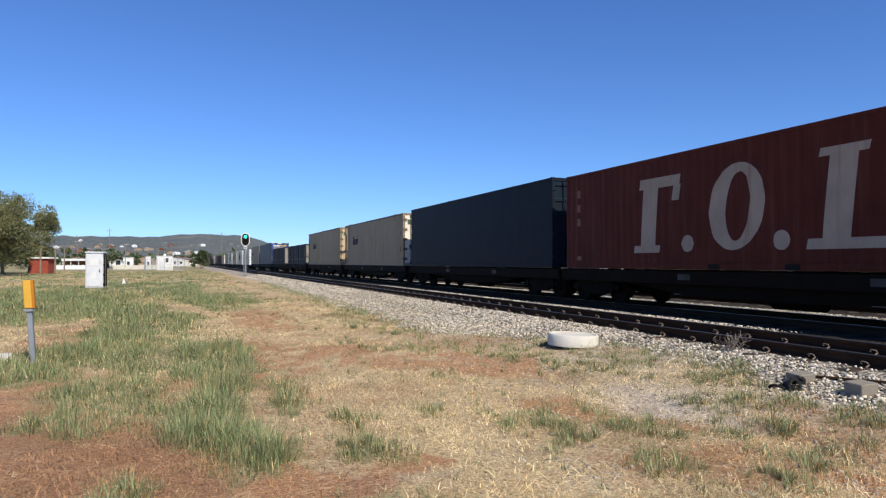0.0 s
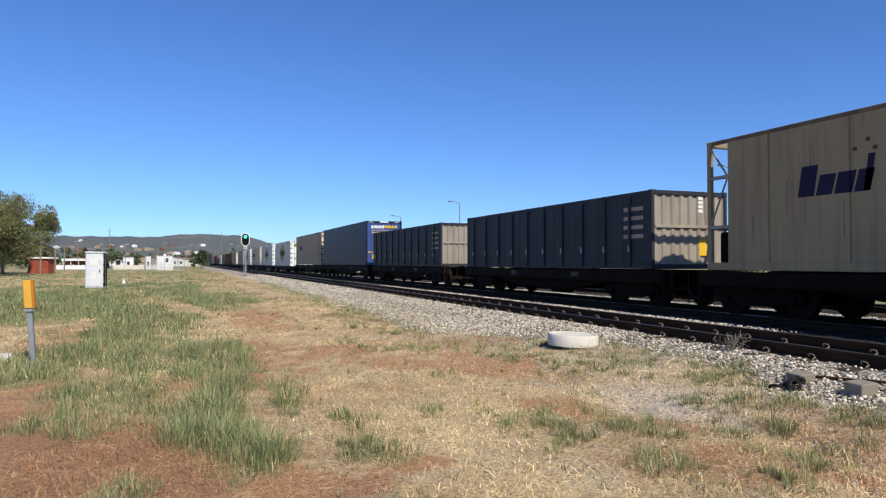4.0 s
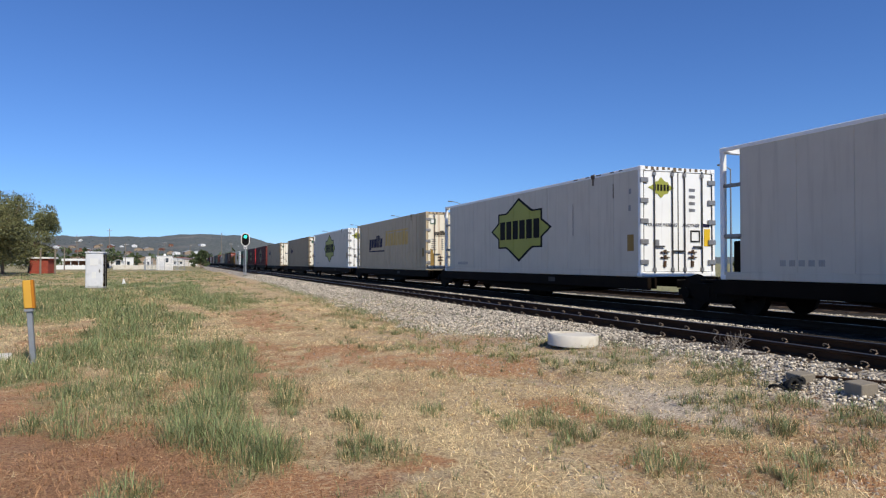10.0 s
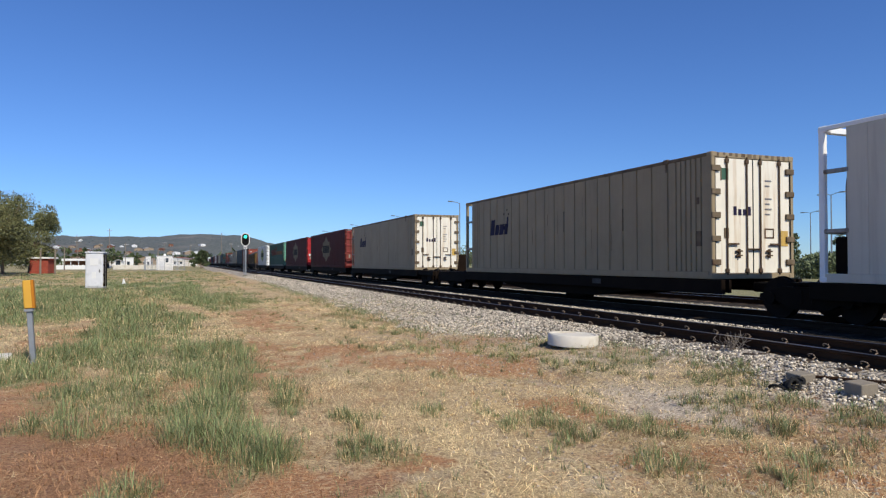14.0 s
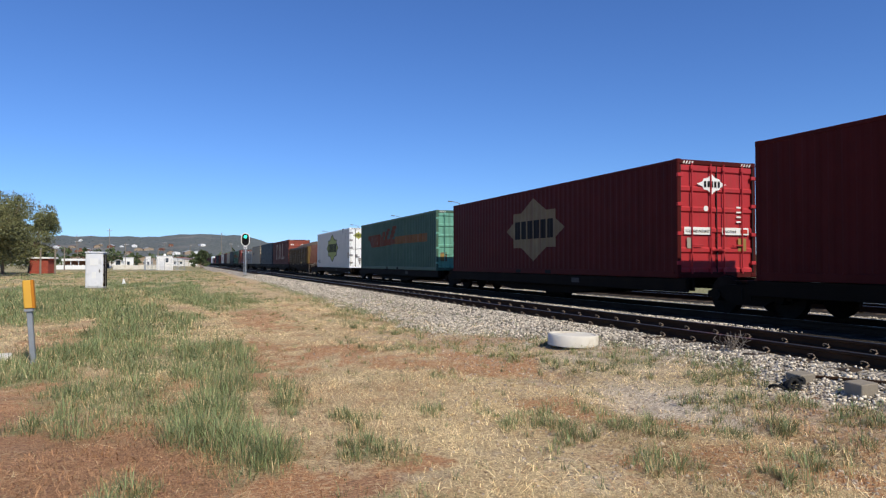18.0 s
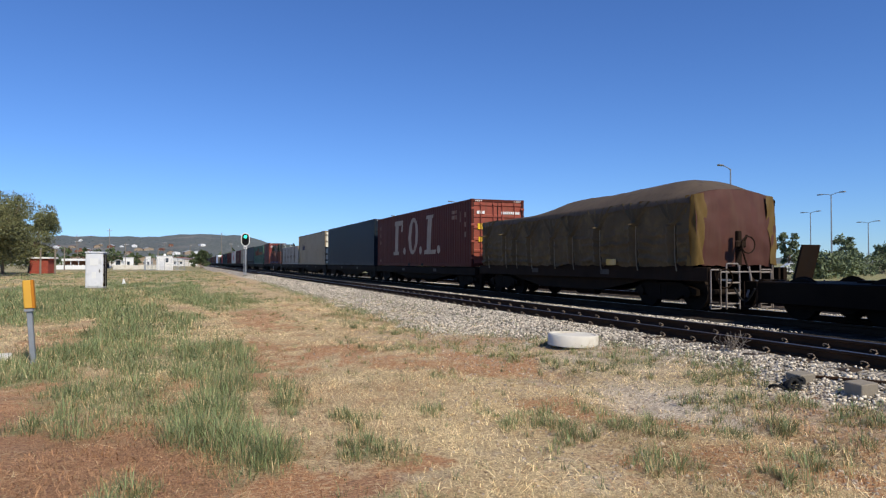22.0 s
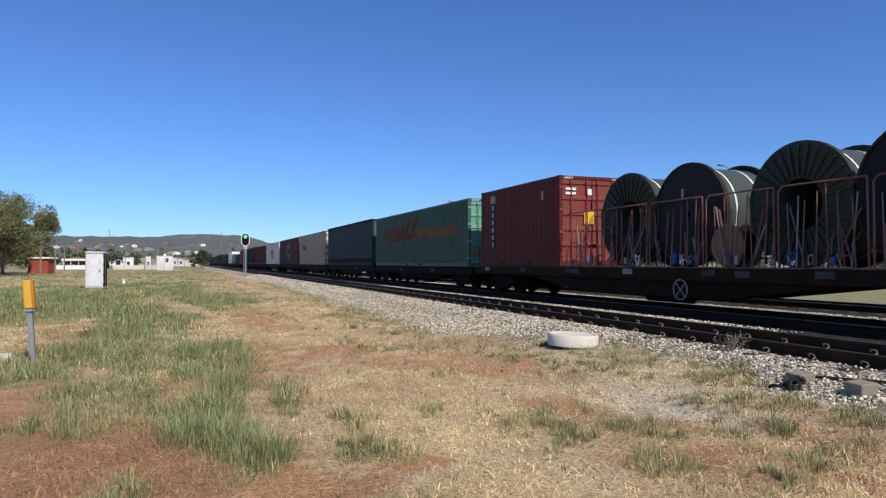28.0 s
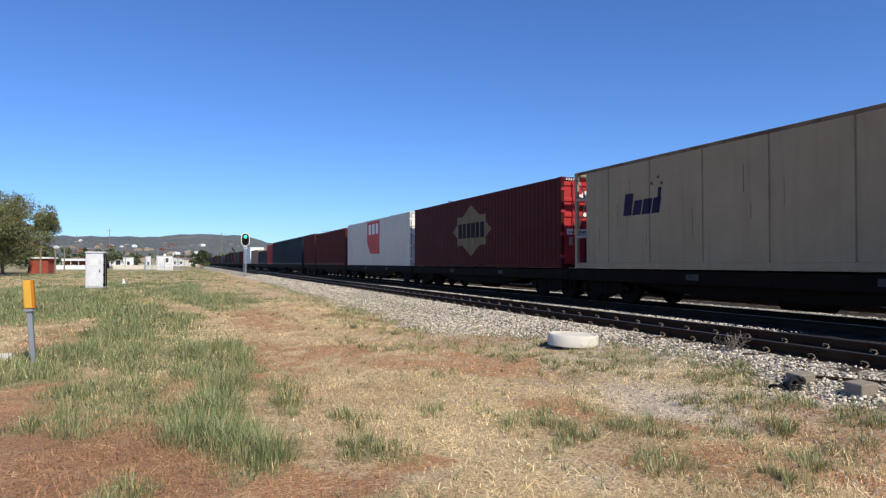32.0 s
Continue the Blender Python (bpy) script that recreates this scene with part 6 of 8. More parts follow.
def dress_letters(box, prof, L, H, lift):
    """Big faded white shapes along the side."""
    x = -1.212
    z0, z1 = 0.42 + lift, 2.30 + lift
    words = "faded white painted block shape"
    # a leaning post with a foot and a head, a leaning ring, and a leaning post with a long foot, with a round dot after each
    slanted("sign_shape", box, prof, x, 10.98, 0.58, z0 + 0.16, z1 - 0.04, 0.16, M["chalk"], words)
    slanted("sign_shape", box, prof, x, 11.26, 1.02, z0, z0 + 0.18, 0.04, M["chalk"], out=0.009)
    slanted("sign_shape", box, prof, x, 11.02, 1.54, z1 - 0.26, z1, 0.05, M["chalk"], out=0.009)
    slanted("sign_shape", box, prof, x, 9.76, 0.26, z1 - 0.62, z1 - 0.24, 0.08, M["chalk"], out=0.013)
    half, lo, hi = leaning_oval(7.72, (z0 + z1) / 2 + 0.02, 0.80, (z1 - z0) / 2, 0.10)
    ring = part("sign_shape", side_mark(Shape(), prof, x, (7.72 - half + 1e-3, 7.72 + half - 1e-3), lo, hi), M["chalk"], box, words)
    half, lo, hi = leaning_oval(7.66, (z0 + z1) / 2 + 0.02, 0.34, (z1 - z0) / 2 - 0.20, 0.10)
    part("sign_middle", side_mark(Shape(), prof, x, (7.66 - half + 1e-3, 7.66 + half - 1e-3), lo, hi, 0.009), M["rust_red"], ring)
    slanted("sign_shape", box, prof, x, 5.60, 0.58, z0 + 0.16, z1 - 0.12, 0.18, M["chalk"], words)
    slanted("sign_shape", box, prof, x, 5.66, 1.02, z1 - 0.16, z1, 0.04, M["chalk"], out=0.009)
    slanted("sign_shape", box, prof, x, 5.95, 1.62, z0, z0 + 0.20, 0.04, M["chalk"], out=0.009)
    for y in (9.22, 6.52, 3.92):
        half, lo, hi = leaning_oval(y, z0 + 0.20, 0.21, 0.20, 0.0)
        part("sign_dot", side_mark(Shape(), prof, x, (y - half, y + half), lo, hi), M["chalk"], box)
    for k in range(3):
        mark("text_bar", box, prof, x, L - 0.78, L - 0.62, H - 0.72 - 0.42 * k, H - 0.50 - 0.42 * k, M["chalk_dull"])
        mark("text_bar", box, prof, x, 0.60, 0.76, H - 0.72 - 0.42 * k, H - 0.50 - 0.42 * k, M["chalk_dull"])
    mark("text_bar", box, prof, x, 1.65, 2.25, H - 0.5, H - 0.36, M["chalk_dull"])
    mark("text_bar", box, prof, x, 1.65, 2.25, H - 0.75, H - 0.58, M["chalk_dull"])
    mark("side_mark", box, prof, x, 1.2, 1.26, H - 0.9, H - 0.45, M["chalk_dull"])
    mark("data_plate", box, prof, x, L - 0.82, L - 0.62, 0.24, 0.36, M["chalk_dull"])
    for k in range(3):
        end_plate("text_bar", box, -0.96 + 0.125 * k, -0.86 + 0.125 * k, H - 0.62, H - 0.49, 0.026, M["plain_white"], "white block of a painted sign")
    for k in range(10):
        end_plate("text_bar", box, 0.16 + 0.088 * k, 0.225 + 0.088 * k, H - 0.61, H - 0.50, 0.026, M["plain_white"], "row of white code")
    corner_stripes(box, H)
    end_plate("yellow_label", box, -0.92, -0.62, 1.56, 1.80, 0.024, M["yellow"], "yellow label")
    end_plate("yellow_label", box, -0.88, -0.66, 1.04, 1.25, 0.024, M["yellow"], "yellow label")


def dress_curtain(box, prof, L, H):
    """A black hem along the foot of the curtain, pulled down by a row of buckles, and the rolled rail on top."""
    x = -1.212
    part("hem", side_mark(Shape(), prof, x, (0.13, L - 0.13), lambda y: 0.172, lambda y: 0.50 + 0.03 * fbm(y, 0.0, 1.2), 0.006), M["curtain_rail"], box, "sooty black hem of the curtain")
    part("rolled_rail", Shape().tube((-1.20, 0.06, H - 0.03), (-1.20, L - 0.06, H - 0.03), 0.065, 10), M["curtain_rail"], box, "dark rolled curtain rail")
    for k in range(25):
        y = 0.62 + 0.54 * k
        mark("buckle", box, prof, x, y, y + 0.045, 0.50, 0.56, M["galv"], out=0.016)


def dress_wordmark(box, prof, L, H):
    x = -1.212
    for y, wide, low, top in ((11.05, 0.50, 1.16, 1.84), (10.48, 0.50, 1.30, 1.84), (9.92, 0.46, 1.30, 1.84), (9.42, 0.19, 1.30, 2.02), (9.16, 0.36, 1.30, 2.04), (8.74, 0.19, 1.30, 2.02), (8.48, 0.48, 1.30, 1.84)):
        slanted("sign_bar", box, prof, x, y, wide, low, top, 0.12, M["ink"], "dark navy block of a painted sign")
    mark("sign_bar", box, prof, x, 11.1, 7.45, 1.04, 1.12, M["ink"])
    for k in range(8):
        y = 7.30 - 0.55 * k
        slanted("sign_bar", box, prof, x, y, 0.47, 1.36, 2.06 if k % 3 else 2.12, 0.12, M["orange"], "faded orange bar of a painted sign")
    mark("sign_bar", box, prof, x, 7.2, 2.9, 2.14, 2.22, M["orange"])
    mark("brown_patch", box, prof, x, 0.34, 0.58, 0.68, 1.1, M["brown_patch"])
    for k in range(6):
        end_plate("sign_bar", box, -0.78 + 0.105 * k, -0.69 + 0.105 * k, 1.74, 1.90 + (0.06 if k in (3, 4) else 0.0), 0.026, M["black"])
    end_plate("sign_bar", box, -0.78, -0.15, 1.68, 1.71, 0.026, M["black"])
    end_plate("sign_bar", box, 0.25, 0.95, 1.76, 1.92, 0.026, M["orange"])
    label = end_plate("green_label", box, -0.98, -0.70, H - 0.62, H - 0.34, 0.026, M["label_green"], "dark green square label")
    end_plate("label_field", label, -0.95, -0.80, H - 0.56, H - 0.38, 0.022, M["plain_white"])
    end_plate("yellow_label", box, 0.86, 1.05, 0.75, 1.15, 0.024, M["brown_patch"])
    for k in range(6):
        end_plate("text_bar", box, -0.92, -0.70 + 0.03 * (k % 2), 1.50 - 0.10 * k, 1.55 - 0.10 * k, 0.026, M["hinge"], "row of small print")
        end_plate("text_bar", box, -0.40, -0.30, 1.50 - 0.10 * k, 1.56 - 0.10 * k, 0.026, M["hinge"])
        end_plate("text_bar", box, 0.36, 0.62 - 0.05 * (k % 2), H - 0.50 - 0.12 * k, H - 0.45 - 0.12 * k, 0.026, M["hinge"])
    for xa, xb, za, zb in ((-0.98, -0.78, 0.22, 0.84), (0.78, 1.0, 0.20, 0.70), (-1.0, -0.84, 0.84, 1.05)):
        end_plate("rust_patch", box, xa, xb, za, zb, 0.027, M["brown_patch"], "rust-brown scraped patch")
    latches(box, H)
    top_fittings(box, H, 2.35)


def along(table):
    """Height at y, straight from point to point of a table of (y, z) in rising y."""
    ys, zs = [p[0] for p in table], [p[1] for p in table]
    return lambda y: float(np.interp(y, ys, zs))


def dress_stripes(box, prof, L, H):
    x = -1.212
    low = along([(6.0, 1.62), (7.0, 1.44), (9.0, 1.36), (11.7, 1.32), (12.1, 1.36), (12.2, 1.74), (12.9, 1.84)])
    high = along([(6.0, 1.70), (7.4, 1.72), (9.2, 1.74), (9.9, 2.10), (11.2, 2.10), (12.8, 2.06), (12.9, 1.92)])
    s = Shape()
    for a, b in ((6.0, 8.0), (8.0, 10.1), (10.1, 12.9)):
        side_mark(s, prof, x, (a, b), low, high)
    part("stripe", s, M["stripe_red"], box, "faded red painted flourish")
    for y, wide, top, lean in ((9.9, 0.55, 2.22, 0.65), (9.1, 0.55, 2.36, 0.75), (8.1, 0.75, 2.46, 0.9)):
        slanted("stripe", box, prof, x, y, wide, 1.64, top, lean, M["stripe_red"], out=0.007)
    mark("stripe", box, prof, x, 1.4, 6.9, 1.42, 1.84, M["stripe_amber"], "faded amber painted stripe")
    for k in range(4):
        slanted("stripe", box, prof, x, 11.9 - 0.42 * k, 0.10, 1.48, 1.94, 0.18, M["chalk_dull"], out=0.009)
    s = Shape().plate([(0.10, 0.02, 0.54), (0.24, 0.02, 0.70), (0.10, 0.02, 0.86), (-0.04, 0.02, 0.70)], 0.004)
    part("diamond_label", s, M["stripe_red"], box, "faded red diamond label")
    s = Shape().plate([(0.10, 0.014, 0.62), (0.17, 0.014, 0.70), (0.10, 0.014, 0.78), (0.03, 0.014, 0.70)], 0.004)
    part("label_field", s, M["plain_white"], box)
    for xa, xb, za, zb in ((0.62, 0.98, 0.48, 0.92), (-0.98, -0.66, 0.44, 0.86)):
        end_plate("rust_patch", box, xa, xb, za, zb, 0.027, M["rand_rail"], "rust-brown scraped patch")
    for k in range(3):
        end_plate("text_bar", box, 0.34 + 0.2 * k, 0.50 + 0.2 * k, H - 0.62, H - 0.52, 0.026, M["stripe_white"], "row of white code")
        end_plate("text_bar", box, 0.44 + 0.1 * k, 0.70 + 0.1 * k, 1.32 - 0.14 * k, 1.38 - 0.14 * k, 0.026, M["chalk"])
    corner_stripes(box, H)
    end_plate("brown_patch", box, -1.0, -0.75, 0.5, 0.8, 0.026, M["brown_patch"])


def dress_blue_end(box, prof, L, H):
    x = -1.212
    mark("side_mark", box, prof, x, 1.75, 2.9, H - 0.62, H - 0.42, M["steel_blue"], "faded pale mark")
    for k in range(7):
        end_plate("sign_bar", box, -0.86 + 0.125 * k, -0.76 + 0.125 * k, H - 0.46, H - 0.28 - 0.03 * (k % 2), 0.026, M["plain_white"], "white block of a painted sign")
    end_plate("sign_bar", box, -0.88, 0.0, H - 0.49, H - 0.47, 0.026, M["plain_white"])
    for k in range(7):
        end_plate("sign_bar", box, 0.04 + 0.125 * k, 0.135 + 0.125 * k, H - 0.46, H - 0.28 - 0.03 * (k % 2), 0.026, M["yellow"], "yellow block of a painted sign")
    for j in range(2):
        for k in range(13):
            end_plate("text_bar", box, -0.84 + 0.13 * k, -0.75 + 0.13 * k, H - 0.66 - 0.14 * j, H - 0.58 - 0.14 * j, 0.024, M["orange"] if j else M["chalk"])
    for j in range(3):
        for k in range(6):
            end_plate("text_bar", box, -0.84 + 0.30 * j, -0.74 + 0.30 * j, 1.12 + 0.17 * k, 1.18 + 0.17 * k, 0.024, M["chalk_dull"])
    for xa, za, zb in ((0.12, 1.85, 2.02), (0.34, 1.66, 1.72), (0.58, 1.30, 1.42), (0.80, 1.30, 1.44), (0.56, 1.72, 1.78)):
        end_plate("white_mark", box, xa, xa + 0.07, za, zb, 0.024, M["plain_white"])
    end_plate("yellow_band", box, -1.05, 1.08, 0.84, 0.89, 0.025, M["yellow"])
    end_plate("yellow_band", box, -0.16, 0.14, 0.80, 0.93, 0.023, M["yellow"])
    for xa in (-1.03, 0.94):
        end_plate("yellow_band", box, xa, xa + 0.10, 0.81, 0.92, 0.023, M["yellow"])
    for xa in (-0.80, 0.52):
        label = end_plate("yellow_label", box, xa, xa + 0.30, 0.40, 0.72, 0.024, M["yellow"], "yellow label with a dark figure block")
        end_plate("label_bar", label, xa + 0.08, xa + 0.14, 0.50, 0.66, 0.02, M["brown_patch"])
        end_plate("label_bar", label, xa + 0.18, xa + 0.23, 0.50, 0.66, 0.02, M["brown_patch"])
    end_plate("white_mark", box, -0.3, 0.3, H - 0.10, H - 0.02, 0.006, M["plain_white"])
    part("end_foot", Shape().cbox(-1.12, 1.12, -0.012, 0.02, 0.0, 0.30, 0.01), M["blue_end"], box, "plain blue lower panel")
    part("tunnel_slot", Shape().plate([(-0.55, -0.016, 0.005), (0.55, -0.016, 0.005), (0.42, -0.016, 0.12), (-0.42, -0.016, 0.12)], 0.003), M["black"], box)
    end_plate("yellow_corner", box, -1.20, -1.06, 0.02, 0.14, -0.007, M["brown_patch"])
    corner_stripes(box, H)


def dress_slate(box, prof, L, H):
    corner_stripes(box, H)
    label = end_plate("white_label", box, -0.92, -0.62, H - 1.12, H - 0.42, 0.02, M["plain_white"], "white placard with dark print")
    for k in range(4):
        end_plate("text_bar", label, -0.88, -0.68 + 0.02 * (k % 2), H - 0.62 - 0.13 * k, H - 0.56 - 0.13 * k, 0.015, M["hinge"])
    mark("side_mark", box, prof, -1.212, 5.6, 5.66, 1.0, 1.7, M["steel_blue"], "faded scraped mark")


def dress_panel(box, prof, L, H):
    x = -1.212
    s = side_mark(Shape(), prof, x, (6.0, 9.0), lambda y: 0.72 if y < 8.2 else 0.72 + 0.9 * (y - 8.2), lambda y: 2.76)
    field = part("emblem_field", s, M["label_red"], box, "red painted emblem with pale bars")
    for k in range(3):
        y = 8.6 - 0.85 * k
        mark("emblem_bar", field, prof, x, y, y - 0.6, 1.95, 2.6, M["plain_white"], out=0.01)


def dress_strip(box, prof, L, H):
    x = -1.212
    field = mark("blue_strip", box, prof, x, 5.2, 4.78, 0.62, 2.36, M["strip_blue"], "blue strip with pale bars")
    for k in range(6):
        mark("text_bar", field, prof, x, 5.09, 4.89, 0.70 + 0.28 * k, 0.88 + 0.28 * k, M["chalk"], out=0.01)
    mark("white_label", box, prof, x, 5.2, 4.78, 2.38, 2.66, M["chalk"], "white square label")
    mark("side_mark", box, prof, x, 1.2, 1.05, H - 0.7, H - 0.4, M["chalk"])
    end_plate("yellow_label", box, -0.3, 0.05, 1.35, 1.75, 0.02, M["yellow"], "yellow label")
    for k in range(2):
        end_plate("text_bar", box, -0.98, -0.6, H - 0.6 + 0.14 * k, H - 0.52 + 0.14 * k, 0.026, M["plain_white"])
    end_plate("white_label", box, -0.2, -0.02, H - 0.6, H - 0.4, 0.02, M["plain_white"])
    corner_stripes(box, H)


def dress_low(box, prof, L, H):
    x = -1.212
    for k in range(10):
        y = 0.9 + k * (L - 1.4) / 9.2
        part("side_stake", Shape().cbox(-1.262, -1.214, y - 0.05, y + 0.05, 0.05, H - 0.1, 0.01), M["steel_blue"], box)
        part("stake_latch", Shape().cbox(-1.285, -1.262, y - 0.03, y + 0.03, 0.45, 0.62, 0.008), M["hinge"], box)
    for k in range(4):
        mark("text_bar", box, prof, x, 0.35, 1.2, H - 0.5 - 0.24 * k, H - 0.4 - 0.24 * k, M["chalk"], "small painted code")
    end_plate("yellow_label", box, 0.3, 0.55, 0.35, 0.8, 0.026, M["yellow"])
    for k in range(4):
        end_plate("text_bar", box, 0.28, 0.42, H - 0.55 + 0.11 * k, H - 0.47 + 0.11 * k, 0.026, M["plain_white"])
    part("mid_band", Shape().cbox(-1.1, 1.1, 0.0, 0.035, H * 0.52, H * 0.56), M["grey_end"], box)


def dress_panels_white(box, prof, L, H):
    x = -1.212
    for k in range(5):
        y = L - 0.12 - k * 2.42
        part("door_seal", Shape().cbox(-1.228, -1.21, y - 0.05, y + 0.02, 0.22, H - 0.1, 0.006), M["rubber"], box, "dark vertical door seal")
        for z in (0.42, 1.62):
            part("hinge", Shape().cbox(-1.25, -1.21, y - 0.12, y + 0.07, z, z + 0.06, 0.008), M["rand_rod"], box)
        for side in (-1, 1):
            ya, yb = sorted((y - 0.015 + side * 0.05, y - 0.015 + side * 0.62))
            part("door_handle", Shape().cbox(-1.27, -1.225, ya, yb, 0.80, 0.845, 0.008).cbox(-1.265, -1.21, y - 0.045 + side * 0.13, y + 0.015 + side * 0.13, 0.66, 1.0, 0.008), M["rand_rod"], box, "dark latch bar")
        part("lock_rod", Shape().tube((-1.245, y - 0.09, 0.25), (-1.245, y - 0.09, H - 0.2), 0.02, 6), M["rand_rod"], box)
        part("panel_seam", Shape().box(-1.2185, -1.2125, y - 1.24, y - 1.20, 0.3, H - 0.1), M["rand_rail"], box)
    part("lower_band", Shape().box(-1.2245, -1.221, 0.12, L - 0.12, 0.20, 0.225), M["rand_rail"], box)
    for y in (0.9, 3.4, 7.2):
        mark("red_mark", box, prof, x, L - y, L - y - 0.16, 0.05, 0.15, M["label_red"], out=0.012)
    mark("side_mark", box, prof, x, L - 1.45, L - 1.35, 0.06, 0.18, M["rand_rail"], out=0.012)
    mark("side_mark", box, prof, x, L - 3.3, L - 3.2, 0.06, 0.18, M["rand_rail"], out=0.012)
    part("load_liner", Shape().cbox(-0.9, 0.9, -0.02, 0.02, H - 0.35, H - 0.05), M["yellow"], box)


PROTOTYPES = {}
HIGH, LOWDECK = 1.335, 1.13     # container floors on the single wagons and on the articulated sets


def container(kind, y, z, simple=False):
    """One container of a kind with its near end at y; the first of a kind is built, the others are copies."""
    key = (kind, simple)
    spot = pose(TRACK_X, y, z)
    if key in PROTOTYPES:
        box = copy_thing(PROTOTYPES[key], spot)
        MOVERS.append((box, y, z))
        return box
    dress = None
    if kind in ("rand_ribbed", "rand_panel", "rand_stained"):
        L, H = (14.3 if kind == "rand_ribbed" else 14.15), 2.88
        stained = kind == "rand_stained"
        words = {"rand_ribbed": "grimy cream refrigerated container with ribbed, shade-darkened sides", "rand_panel": "cream refrigerated container with smooth panelled sides",
                 "rand_stained": "cream refrigerated container with rust-stained doors"}[kind]
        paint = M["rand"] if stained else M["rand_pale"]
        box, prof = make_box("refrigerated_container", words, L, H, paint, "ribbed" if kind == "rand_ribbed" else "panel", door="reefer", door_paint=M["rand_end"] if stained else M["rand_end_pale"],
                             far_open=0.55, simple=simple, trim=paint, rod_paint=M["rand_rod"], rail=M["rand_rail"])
        dress = dress_rand
    elif kind in ("lime", "lime_ribbed", "lime_short"):
        L, H = (12.68 if kind == "lime_short" else 14.2), 2.9
        # trim in the brighter door white paints sun onto the upper edges
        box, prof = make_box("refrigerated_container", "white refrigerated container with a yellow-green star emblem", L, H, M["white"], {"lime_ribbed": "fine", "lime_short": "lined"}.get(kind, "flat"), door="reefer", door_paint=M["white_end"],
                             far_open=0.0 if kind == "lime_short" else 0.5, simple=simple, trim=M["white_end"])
        dress = dress_lime
    elif kind == "wordmark":
        L, H = 14.27, 2.89
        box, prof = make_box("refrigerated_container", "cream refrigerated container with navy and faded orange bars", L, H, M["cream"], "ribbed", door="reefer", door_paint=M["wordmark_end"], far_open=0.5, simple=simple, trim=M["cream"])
        dress = dress_wordmark
    elif kind in ("gold", "gold_dull"):
        L, H = 14.6, 2.88
        box, prof = make_box("shipping_container", "red corrugated container with shade-darkened sides and a faded gold star", L, H, M["red"], "corr_soft", door_paint=M["red_bright"] if kind == "gold" else M["dull_red"], simple=simple)
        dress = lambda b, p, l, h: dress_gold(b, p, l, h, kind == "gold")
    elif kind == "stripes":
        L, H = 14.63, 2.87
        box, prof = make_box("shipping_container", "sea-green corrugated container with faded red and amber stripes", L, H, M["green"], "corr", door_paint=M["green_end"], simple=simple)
        dress = dress_stripes
    elif kind in ("letters", "letters_high"):
        L, H = 14.63, 2.82
        # the door is a brighter, sunlit copy of the side's rust red
        box, prof = make_box("shipping_container", "rust-red corrugated container with large faded white shapes", L, H, M["rust_red"], "corr_soft", door_paint=mat("sunlit_rust_red_door_paint", (0.30, 0.078, 0.052), 0.55, dirt=(0.2, 0.07, 0.04)), simple=simple)
        dress = lambda b, p, l, h: dress_letters(b, p, l, h, 0.0 if kind == "letters" else 0.17)
    elif kind == "navy":
        L, H = 14.6, 2.93
        box, prof = make_box("shipping_container", "plain dark navy container with smooth sides", L, H, M["navy"], "smooth", door="iso", door_paint=M["slate"], simple=simple)
    elif kind == "slate":
        L, H = 14.63, 2.92
        box, prof = make_box("shipping_container", "dark slate-blue corrugated steel container", L, H, M["slate"], "corr_soft", door="iso", door_paint=M["slate"], simple=simple)
        dress = dress_slate
    elif kind == "slate_flat":
        L, H = 14.30, 2.93
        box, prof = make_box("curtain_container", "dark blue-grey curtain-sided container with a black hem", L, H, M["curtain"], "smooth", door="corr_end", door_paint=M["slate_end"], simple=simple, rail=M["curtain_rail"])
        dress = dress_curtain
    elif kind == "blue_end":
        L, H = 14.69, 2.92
        box, prof = make_box("shipping_container", "blue container with shade-darkened sides and a corrugated end", L, H, M["blue"], "smooth", door="corr_end", door_paint=M["blue_end"], simple=simple, trim=M["blue"])
        dress = dress_blue_end
    elif kind == "low":
        L, H = 12.05, 2.03
        box, prof = make_box("low_container", "low grey-blue container with side stakes", L, H, M["steel_blue"], "flat", door="corr_end", door_paint=M["grey_end"], simple=simple)
        dress = dress_low
    elif kind == "low_white":
        L, H = 12.15, 1.97
        box, prof = make_box("low_container", "low dirty-white container with hinged side doors", L, H, M["dirty_white"], "flat", door="corr_end", door_paint=M["dirty_white"], simple=simple, trim=M["dirty_white"])
        dress = dress_panels_white
    elif kind == "strip":
        L, H = 6.06, 2.88
        box, prof = make_box("shipping_container", "short maroon corrugated container with a blue strip", L, H, M["maroon"], "corr_soft", door_paint=M["dull_red"], simple=simple)
        dress = dress_strip
    elif kind == "panel_white":
        L, H = 14.7, 2.87
        box, prof = make_box("shipping_container", "white corrugated container with a red emblem", L, H, M["white"], "flat", door_paint=M["white_end"], simple=simple, trim=M["white"])
        dress = dress_panel
    else:
        tone, L, H, words = {"maroon40": ("maroon", 12.19, 2.75, "dark maroon corrugated steel container"), "maroon20": ("maroon", 6.06, 2.85, "short dark maroon corrugated container"),
                             "teal40": ("slate", 12.19, 2.85, "dark blue-green corrugated steel container"), "red20": ("red_bright", 6.06, 2.7, "short bright red corrugated container"),
                             "low40": ("steel_blue", 12.19, 2.0, "low grey corrugated steel container"), "tan40": ("tan", 12.19, 2.3, "low tan corrugated steel container"),
                             "white48": ("white_end", 14.63, 3.0, "tall plain white steel container"), "green40": ("dark_green", 12.19, 2.6, "dark green corrugated steel container"),
                             "rust40": ("rust_red", 12.19, 2.6, "rust-red corrugated steel container")}[kind]
        box, prof = make_box("shipping_container", words, L, H, M[tone], "corr", simple=simple)
